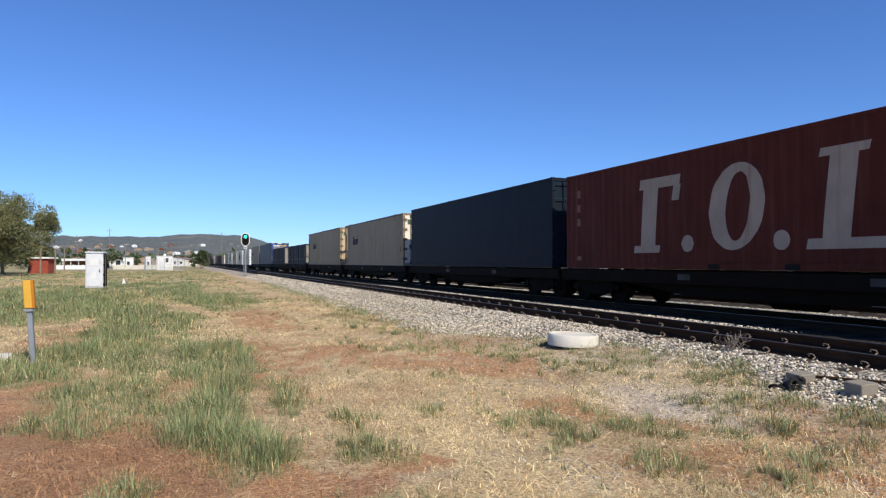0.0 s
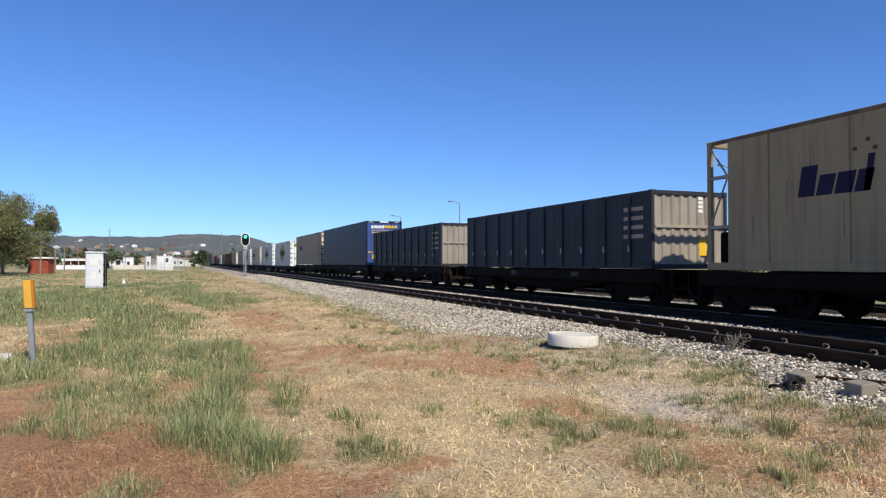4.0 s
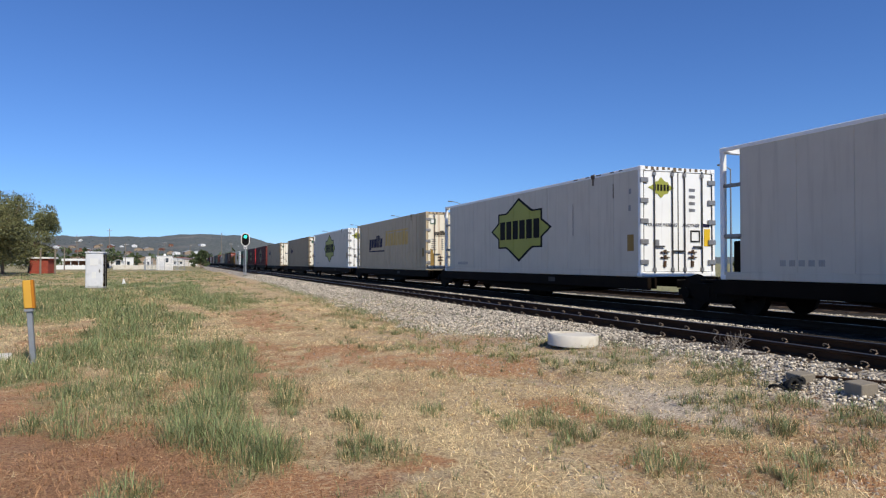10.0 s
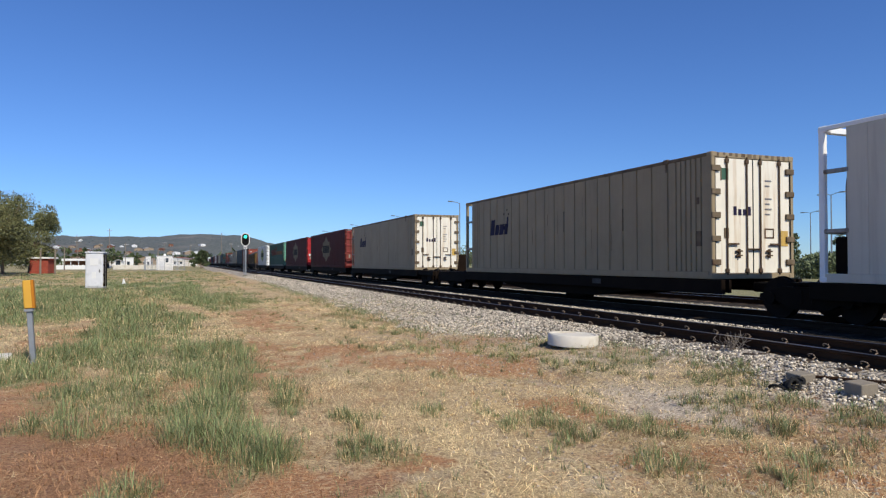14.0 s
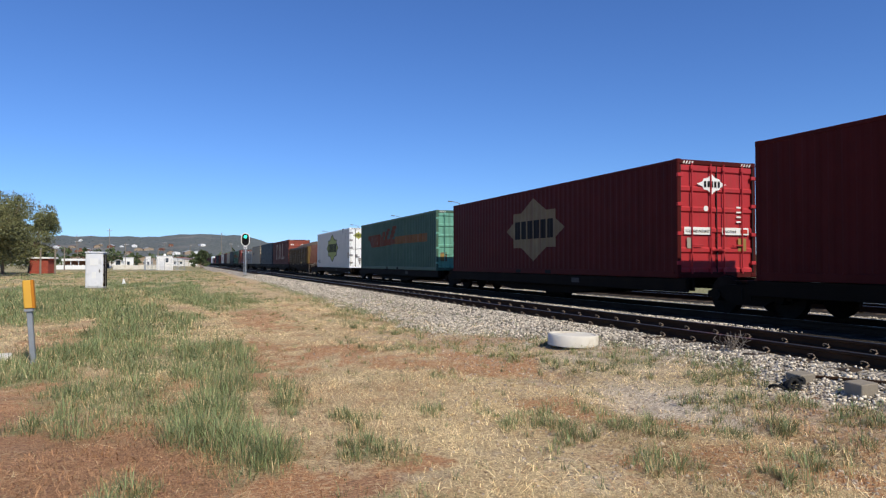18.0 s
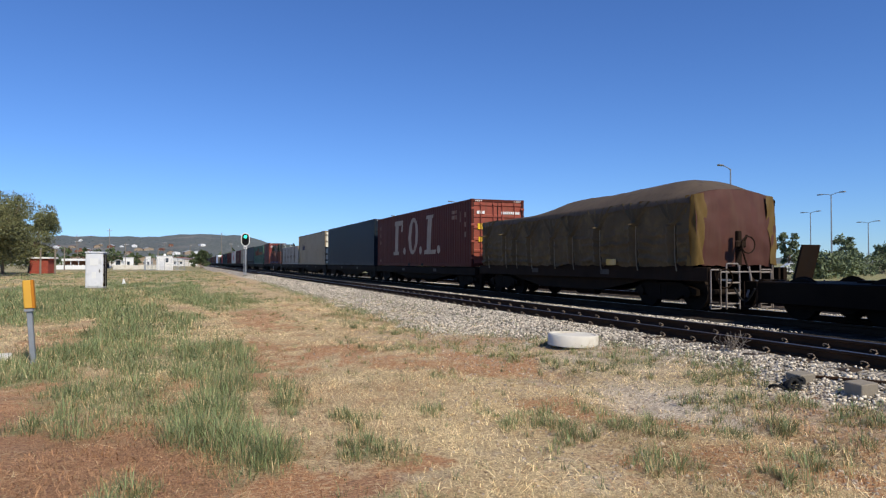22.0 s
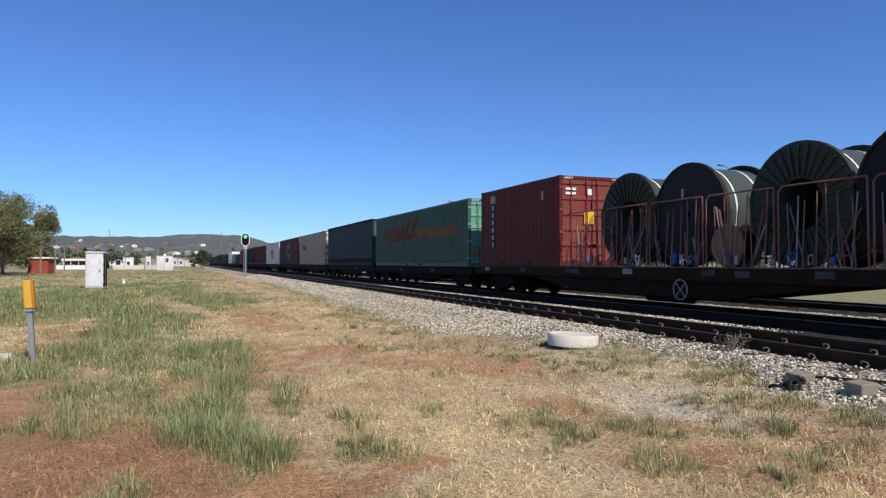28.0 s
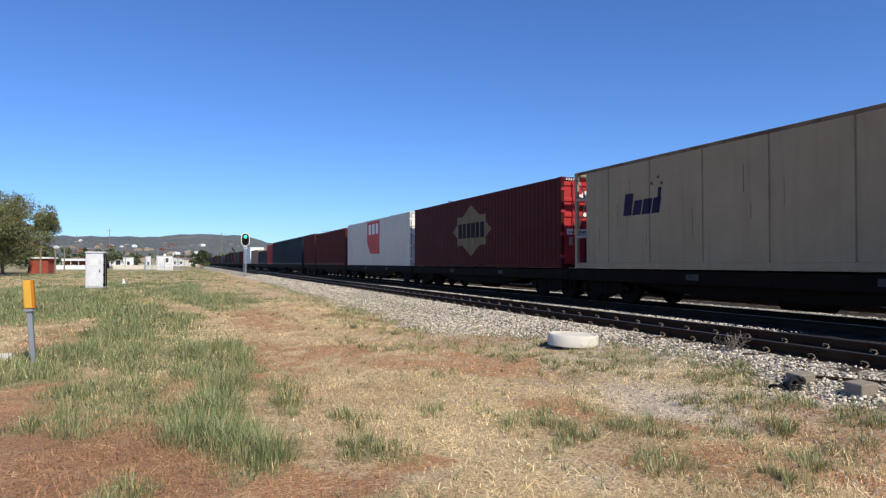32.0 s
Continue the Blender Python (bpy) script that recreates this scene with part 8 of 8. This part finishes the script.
def drum_wagon():
    deck = 1.40
    w = single_wagon(164.95, 185.6, deck, False, "flat_wagon", "long brown flat wagon with stake gates", M["chassis_brown"], 0.30, 2.2)
    L, base = 185.6 - 164.95, deck - RAIL_Z
    for k in range(28):
        y = 0.1 + k * (L - 0.2) / 28
        part("deck_board", Shape().cbox(-1.2, 1.2, y, y + (L - 0.2) / 28 - 0.012, base - 0.04, base - 0.003, 0.006), M["timber"], w)
    for k in range(7):
        y = 1.2 + k * 3.0
        part("side_label", Shape().box(-1.212, -1.205, y, y + 0.42, base - 0.20, base - 0.06), M["pale_pipe"] if k % 3 == 0 else M["plate_dull"], w, "small data plate")
    wheel = part("brake_wheel", Shape().path([(-1.24, 8.3 + 0.24 * math.cos(t), 0.50 + 0.24 * math.sin(t)) for t in np.linspace(0, 2 * math.pi, 17)], 0.018, 6), M["frame_grey"], w, "spoked hand brake wheel")
    for t in (0.8, 2.37):
        part("spoke", Shape().tube((-1.24, 8.3 - 0.24 * math.cos(t), 0.50 - 0.24 * math.sin(t)), (-1.24, 8.3 + 0.24 * math.cos(t), 0.50 + 0.24 * math.sin(t)), 0.014, 5), M["frame_grey"], wheel)
    rng = random.Random(5)
    for g in range(6):
        a = 1.55 + g * 2.02
        b = a + 1.92
        for sx in (-1, 1):
            gate = part("stake_gate", Shape().path([(sx * 1.16, a, base), (sx * 1.16, a + 0.02, base + 1.62), (sx * 1.16, b - 0.1, base + 1.62), (sx * 1.16, b, base + 1.52), (sx * 1.16, b, base)], 0.02, 6), M["stake"], w, "rusty red tube gate")
            for k in range(1, 7):
                y = a + 1.92 * k / 7 + rng.uniform(-0.05, 0.05)
                part("stake", Shape().tube((sx * 1.16, y, base), (sx * 1.16, y + rng.uniform(-0.16, 0.10), base + rng.uniform(1.25, 1.62)), 0.015, 5), M["stake"], gate)
            for k in range(9):
                y = a + rng.uniform(0.1, 1.8)
                tone = (M["stake"], M["timber"], M["frame_grey"], M["stake"], M["rope"], M["stake"], M["drum_dark"], M["stake"], M["pale_pipe"])[k]
                part("loose_stake", Shape().tube((sx * 1.13, y, base + 0.02), (sx * rng.uniform(1.0, 1.12), y + rng.uniform(-0.55, 0.35), base + rng.uniform(0.6, 1.45)), rng.uniform(0.012, 0.022), 5), tone, gate)
            for k in range(5):
                y = a + rng.uniform(0.1, 1.8)
                pts = [(sx * 1.14 + rng.uniform(-0.06, 0.06), y + rng.uniform(-0.14, 0.14), base + rng.uniform(0.02, 0.34)) for q in range(6)]
                part("strap", Shape().path(pts, 0.016, 4), (M["frame_grey"], M["strap_blue"], M["rubber"], M["plain_white"], M["timber"])[k], gate, "tangled lashing strap")
            y = a + rng.uniform(0.4, 1.4)
            part("ratchet", Shape().cbox(sx * 1.18 - 0.03, sx * 1.18 + 0.03, y, y + 0.09, base + 0.06, base + rng.uniform(0.2, 0.36), 0.01), M["strap_blue"] if g % 2 else M["frame_grey"], gate)
    for y in (0.25, 1.5):
        gate = part("end_gate", Shape().path([(-1.1, y, base), (-1.1, y, base + 1.4), (1.1, y, base + 1.4), (1.1, y, base)], 0.022, 6), M["stake"], w)
        for k in range(1, 5):
            part("gate_bar", Shape().tube((-1.1, y, base + 1.4 * k / 5), (1.1, y, base + 1.4 * k / 5), 0.011, 5), M["pale_pipe"], gate)
        for k in range(1, 5):
            x = -1.1 + 2.2 * k / 5
            part("stake", Shape().tube((x, y, base), (x, y, base + 1.4), 0.011, 5), M["pale_pipe"], gate)
    for y, r, ribbed in ((167.65, 1.28, False), (170.1, 1.25, True), (173.25, 1.25, False), (175.6, 1.27, True)):
        MOVERS.append((cable_drum(y, deck, r, ribbed), y, deck))
    small = thing("small_cable_drum", "small brown timber cable drum standing between the large ones", "cable drum", pose(TRACK_X - 0.75, 171.95, deck))
    for x in (-0.3, 0.25):
        part("flange", Shape().tube((x, 0, 0.48), (x + 0.05, 0, 0.48), 0.48, 24), M["timber"], small)
    part("cable_wrapping", Shape().tube((-0.25, 0, 0.48), (0.25, 0, 0.48), 0.34, 20), M["drum_dark"], small)
    MOVERS.append((small, 171.95, deck))
    container("strip", 178.85, deck)


drum_wagon()

# the wagons further back, which stay far off
y = 263.0
for k, (kind, L, gap) in enumerate([("maroon40", 12.19, 0.6), ("maroon20", 6.06, 1.3), ("teal40", 12.19, 0.4), ("teal40", 12.19, 0.6), ("red20", 6.06, 0.6), ("low40", 12.19, 0.6),
                                    ("tan40", 12.19, 1.5), ("white48", 14.63, 1.5)] +
                                   [(("rust40", "green40", "maroon40", "teal40", "rust40", "low40", "green40")[k % 7], 12.19, 1.6 + (k % 3) * 0.5) for k in range(34)]):
    container(kind, y, HIGH, True)
    MOVERS[-1][0].matrix_basis = pose(TRACK_X, y, HIGH)
    single_wagon(y - 0.25, y + L + 0.25, HIGH, True)
    y += L + gap


# ---- grass, straw and stones on the ground ----
def blades(name, label, roots, heights, widths, leans, heading, material, seed, flat=False):
    """Bent grass blades, five points each. roots n x 3; leans: how far the tip goes sideways, as a share of the height."""
    rng = np.random.default_rng(seed)
    n = len(roots)
    side = np.stack([-np.sin(heading), np.cos(heading), np.zeros(n)], 1)
    way = np.stack([np.cos(heading), np.sin(heading), np.zeros(n)], 1)
    up = np.array([0, 0, 1.0])
    w = widths[:, None] * 0.5
    mid = roots + up * (heights * 0.6)[:, None] + way * (heights * leans * 0.35)[:, None]
    tip = roots + up * (heights * np.where(leans > 1.2, 0.35, 1.0))[:, None] + way * (heights * leans)[:, None]
    v = np.stack([roots - side * w, roots + side * w, mid + side * w * 0.75, mid - side * w * 0.75, tip], 1).reshape(-1, 3)
    k = 5 * np.arange(n)[:, None]
    f = np.concatenate([k + np.array([[0, 1, 2]]), k + np.array([[0, 2, 3]]), k + np.array([[3, 2, 4]])], 1).reshape(-1, 3)
    ob = new(name, fast_mesh(name, v, f, material))
    tagged(ob, label, "grass", kind="stuff")


def surface(x, y):
    return max(ground_z(x, y), bed_z(x) if x > foot(y) else -1.0)


def tufts(spec, rng):
    """spec: rows of x, y, radius, blade count, height. Returns roots, heights, headings, leans."""
    roots, hs, hd, ln = [], [], [], []
    for x, y, r, n, h in spec:
        a = rng.uniform(0, 2 * math.pi, n)
        d = r * np.sqrt(rng.uniform(0, 1, n))
        for aa, dd in zip(a, d):
            px, py = x + dd * math.cos(aa), y + dd * math.sin(aa)
            roots.append((px, py, surface(px, py) - 0.01))
        hs.append(h * rng.uniform(0.45, 1.15, n) * (1.15 - 0.5 * d / r))
        hd.append(a + rng.normal(0, 0.7, n))
        ln.append(rng.uniform(0.15, 0.75, n))
    return np.array(roots), np.concatenate(hs), np.concatenate(hd), np.concatenate(ln)


# single tufts on the dry side of the field and along the foot of the ballast
TUFTS = [(5.81, 8.94), (5.33, 7.54), (5.35, 7.04), (6.20, 7.79), (3.60, 5.10), (3.84, 4.94), (4.44, 4.72), (5.21, 5.49), (5.93, 6.71), (6.50, 7.18), (6.32, 6.46), (6.54, 6.88),
         (6.72, 6.68), (5.53, 5.11), (4.98, 4.64), (5.08, 4.61), (5.63, 5.31), (5.79, 5.24), (5.93, 5.20), (5.87, 4.79), (5.02, 4.03), (5.73, 4.31), (6.16, 4.67), (4.35, 4.06),
         (4.12, 3.69), (3.69, 3.42), (4.39, 3.73), (3.19, 4.04), (3.25, 4.36), (6.19, 6.00), (4.35, 6.53), (5.40, 8.39), (5.08, 5.83), (5.02, 5.60), (4.99, 5.11)]
MORE_TUFTS = [(5.05, 11.15), (4.80, 10.14), (4.74, 9.40), (5.26, 10.77), (5.84, 10.49), (5.06, 8.92), (3.79, 10.90), (4.47, 11.05), (2.70, 12.15), (3.08, 11.58), (3.25, 11.11),
              (4.12, 15.00), (4.02, 13.73), (3.64, 15.18), (2.95, 5.73), (3.15, 5.66), (3.16, 5.90), (3.29, 5.60), (2.76, 5.59), (1.41, 6.32), (1.41, 6.57), (1.28, 5.31),
              (1.22, 5.28), (1.43, 5.37), (3.21, 8.33), (2.74, 6.33), (2.32, 6.52), (5.72, 9.05), (3.85, 6.08), (0.96, 6.87), (2.93, 4.80), (4.9, 9.8), (4.6, 10.6), (5.2, 9.6)]


def build_grass():
    rng = np.random.default_rng(21)
    spec = []
    # swards of long green grass, thick where the patches are, thinning out between them
    for k in range(17000):
        y = 3.6 * (11.0 ** rng.uniform())
        x = rng.uniform(-0.42 * y, min(7.0, 1.5 * y))
        g = cover(x, y)[0] if x < 6.9 else 0.0
        if g + rng.normal(0, 0.15) > 0.42 + (0.05 if x > 2 else 0.0):
            lush = unit((g - 0.30) / 0.6) * rng.uniform(0.5, 1.25)
            wide = 0.05 + 0.0065 * y
            spec.append((x, y, wide * rng.uniform(0.6, 1.5), int(9 + 17 * lush), (0.06 + 0.22 * lush) * rng.uniform(0.5, 1.3)))
    for x, y, r, l in GREEN_SPOTS[:7]:
        for k in range(16):
            near = 0.06 + 0.010 * y
            spec.append((x + rng.normal(0, 0.45) * r, y + rng.normal(0, 0.40) * l, near * rng.uniform(0.7, 1.4), int(rng.uniform(22, 46)), rng.uniform(0.14, 0.34)))
    for x, y, r, l in WEEDY_SPOTS:
        if y < 13 and x < 7:
            for k in range(11):
                spec.append((x + rng.normal(0, 0.45) * r, y + rng.normal(0, 0.45) * l, rng.uniform(0.03, 0.09) * (0.6 + 0.05 * y), int(rng.uniform(26, 46)), rng.uniform(0.08, 0.19)))
    for x, y in TUFTS + MORE_TUFTS:
        for k in range(rng.integers(4, 8)):
            spec.append((x + rng.normal(0, 0.11), y + rng.normal(0, 0.13), rng.uniform(0.03, 0.10), int(rng.uniform(24, 48)), rng.uniform(0.07, 0.17)))
    for k in range(420):
        y = 6.5 + 45 * rng.uniform() ** 1.6
        spec.append((foot(y) + rng.normal(-0.15, 0.22), y, 0.05 + 0.006 * y, int(rng.uniform(14, 30)), rng.uniform(0.06, 0.20)))
    for k in range(1500):
        y = 3.2 + 27 * rng.uniform() ** 1.4
        x = rng.uniform(0.8, 6.9)
        if rng.uniform() < 0.20 + 0.09 * x + 0.5 * fbm(x, y, 0.7):
            spec.append((x, y, rng.uniform(0.02, 0.08), int(rng.uniform(10, 26)), rng.uniform(0.04, 0.12)))
    for k in range(120):
        spec.append((rng.uniform(-5, 6.5), rng.uniform(-6, 2.2), rng.uniform(0.03, 0.10), int(rng.uniform(14, 40)), rng.uniform(0.05, 0.14)))
    roots, hs, hd, ln = tufts(spec, rng)
    ln = ln * rng.uniform(0.5, 2.6, len(ln))
    split = rng.uniform(0, 1, len(hs)) < np.where(roots[:, 0] > 1.0, 0.62, 0.78)
    for sel, nm, lab, m, sd in ((split, "green_grass", "tufts of green grass on dry soil", "grass", 1), (~split, "withered_grass", "withered blades among green grass", "straw_dull", 4)):
        blades(nm, lab, roots[sel], hs[sel] * (1.0 if nm == "green_grass" else 0.8), (0.003 + 0.004 * rng.uniform(0, 1, sel.sum())) * np.clip(roots[sel, 1] / 9, 1.0, 2.5), ln[sel], hd[sel], M[m], sd)
    # the far field
    spec = []
    for k in range(7600):
        y = 26 + 100 * rng.uniform() ** 1.5
        x = rng.uniform(-0.32 * y, 4.7)
        g = cover(x, y)[0]
        if rng.uniform() < 0.15 + 0.9 * g * min(1.0, y / 30):
            spec.append((x, y, rng.uniform(0.15, 0.5), 16, rng.uniform(0.06, 0.22)))
    roots, hs, hd, ln = tufts(spec, rng)
    split = rng.uniform(0, 1, len(hs)) < np.array([0.74 + 1.3 * fbm(a + 3, b * 0.4, 0.5) + (0.12 if a < 0.5 else -0.12) for a, b in roots[:, :2]])
    for sel, nm, lab, m, sd in ((split, "far_grass", "green grass over the far field", "grass", 2), (~split, "far_dry_grass", "dry grass over the far field", "straw_dull", 3)):
        blades(nm, lab, roots[sel], hs[sel], (0.006 + 0.010 * rng.uniform(0, 1, sel.sum())) * np.clip(roots[sel, 1] / 25, 0.6, 3.0), ln[sel] * 1.3, hd[sel], M[m], sd)
    # dry straw lying about: most of it short, some long; brown where the soil is thatched
    n = 272000
    y = 2.9 + 24 * rng.uniform(0, 1, n) ** 1.9
    x = -0.40 * y + rng.uniform(0, 1, n) * (0.40 * y + 6.4)
    back = np.arange(n) >= n - 10000
    x, y = np.where(back, rng.uniform(-5.0, 6.4, n), x), np.where(back, rng.uniform(-6.0, 2.9, n), y)
    seen = [cover(a, b) for a, b in zip(x[::4], y[::4])]
    patch = np.array([fbm(a + 11, b, 0.8) for a, b in zip(x[::4], y[::4])]).repeat(4)[:n]
    thatch = np.array([c[3] for c in seen]).repeat(4)[:n]
    bare = np.array([max(c[1], 0.0) for c in seen]).repeat(4)[:n]
    gritty = np.array([c[2] for c in seen]).repeat(4)[:n]
    x = x[::4].repeat(4)[:n] + rng.normal(0, 0.09, n)
    y = y[::4].repeat(4)[:n] + rng.normal(0, 0.09, n)
    keep = (rng.uniform(0, 1, n) < 0.62 + 0.9 * patch - 0.50 * bare - 0.45 * np.clip(gritty, 0, 1))
    x, y, thatch, bare = x[keep], y[keep], thatch[keep], bare[keep]
    n = len(x)
    roots = np.array([(a, b, surface(a, b)) for a, b in zip(x, y)])
    a = rng.uniform(0, 6.28, n)
    long_one = rng.uniform(0, 1, n) < 0.05
    way = np.stack([np.cos(a), np.sin(a), np.zeros(n)], 1)
    side = np.stack([-np.sin(a), np.cos(a), np.zeros(n)], 1) * ((0.0007 + 0.0016 * rng.uniform(0, 1, n) ** 1.5) * np.clip(y / 7, 1.0, 2.2) * np.where(long_one, 1.25, 1.0))[:, None]
    span = np.where(long_one, rng.uniform(0.2, 0.42, n), 0.04 + 0.20 * rng.uniform(0, 1, n) ** 2.2)[:, None]
    bend = side / np.linalg.norm(side, axis=1, keepdims=True) * (span * rng.normal(0, 0.07, (n, 1)))
    lift = (rng.uniform(0.002, 0.03, (n, 1)) + 0.05 * rng.uniform(0, 1, (n, 1)) ** 6) * np.array([[0, 0, 1.0]])
    p0, p1, p2 = roots + lift * 0.3, roots + way * span * 0.5 + bend + lift, roots + way * span + lift * rng.uniform(0.1, 1.4, (n, 1))
    v = np.stack([p0 - side, p0 + side, p1 + side, p1 - side, p2], 1).reshape(-1, 3)
    tone = thatch + 0.45 * np.clip(bare - 0.35, 0, 0.8) + rng.normal(0, 0.22, n)
    for nm, lab, m, sel in (("straw", "pale dry straw lying on the soil", "straw", tone < 0.22), ("brown_straw", "grey-brown straw lying on the soil", "straw_dull", (tone >= 0.22) & (tone < 0.42)),
                            ("red_brown_straw", "red-brown dead grass lying on the soil", "thatch", tone >= 0.42)):
        k = 5 * np.arange(sel.sum())[:, None]
        f = np.concatenate([k + np.array([[0, 1, 2]]), k + np.array([[0, 2, 3]]), k + np.array([[3, 2, 4]])], 1).reshape(-1, 3)
        tagged(new(nm, fast_mesh(nm, v.reshape(-1, 5, 3)[sel].reshape(-1, 3), f, M[m])), lab, "straw", kind="stuff")
    # short dead grass standing all over the soil, red-brown on the bare patches
    spec, tone = [], []
    for k in range(8200):
        y = 3.4 * (9.0 ** rng.uniform())
        x = rng.uniform(-0.42 * y, min(6.3, 1.5 * y))
        if x > foot(y) - 0.1:
            continue
        c = cover(x, y)
        if rng.uniform() < 0.66 + 0.8 * fbm(x + 30, y, 0.6) - 0.5 * max(0.0, c[0] - 0.3) - 0.45 * unit(c[2]):
            spec.append((x, y, (0.04 + 0.005 * y) * rng.uniform(0.5, 1.6), 11, rng.uniform(0.025, 0.075)))
            tone.append(max(c[1], c[3]) + rng.normal(0, 0.16))
    roots, hs, hd, ln = tufts(spec, rng)
    tone = np.repeat(np.array(tone), 11) + rng.normal(0, 0.08, len(hs))
    for sel, nm, lab, m, sd in ((tone >= 0.36, "red_brown_grass", "short red-brown dead grass on bare soil", "thatch", 7), ((tone >= 0.12) & (tone < 0.36), "dead_grass", "grey-brown dead grass tufts", "straw_dull", 5),
                                (tone < 0.12, "pale_dead_grass", "pale dead grass tufts", "straw", 6)):
        blades(nm, lab, roots[sel], hs[sel], (0.003 + 0.004 * rng.uniform(0, 1, sel.sum())) * np.clip(roots[sel, 1] / 8, 1.0, 2.5), ln[sel] * rng.uniform(0.6, 4.0, sel.sum()), hd[sel], M[m], sd)
    # a dry weed beside the near rail
    weed = thing("dry_weed", "pale dry weed growing beside the rail", "weed", pose(7.45, 7.75, 0.22))
    s = Shape()
    r = random.Random(3)
    for k in range(40):
        a = r.uniform(0, 6.28)
        p = Vector((0.05 * math.cos(a), 0.05 * math.sin(a), 0))
        for j in range(3):
            q = p + Vector((r.uniform(-0.1, 0.1), r.uniform(-0.12, 0.12), r.uniform(0.03, 0.11)))
            s.tube(p, q, 0.0028, 4)
            p = q
    part("stem", s, M["pole_wood"], weed)


build_stones()
build_grass()


# ---- what moves ----
def travelled(t):
    """How far the train has come at t, from its place at 16 s."""
    q = t / 16 - 1
    return SPEED * (t - 16) - 0.0153 * q * q - 0.1677 * q ** 3 + 0.1598 * q ** 4


def motions():
    times = [0, 2, 4, 8, 12, 16, 20, 24, 28, 30, 32]
    for ob, y, z in MOVERS:
        x = ob.matrix_basis.translation.x
        walk(ob, [(t, pose(x, y - travelled(t), z)) for t in times])
    # every wheelset rolls alike: one of each end of a bogie is keyed, the others share its keys
    lead = {}
    for w, end in WHEELSETS:
        if end not in lead:
            steps = [k / FPS for k in range(0, 32 * FPS + 1)]
            at = w.matrix_basis.translation.copy()
            walk(w, [(t, Matrix.Translation(at) @ Matrix.Rotation((travelled(t) / 0.42) % (2 * math.pi), 4, "X")) for t in steps])
            lead[end] = w
        else:
            w.rotation_mode = "QUATERNION"
            keys = w.animation_data_create()
            keys.action = lead[end].animation_data.action
            keys.action_slot = lead[end].animation_data.action_slot


motions()
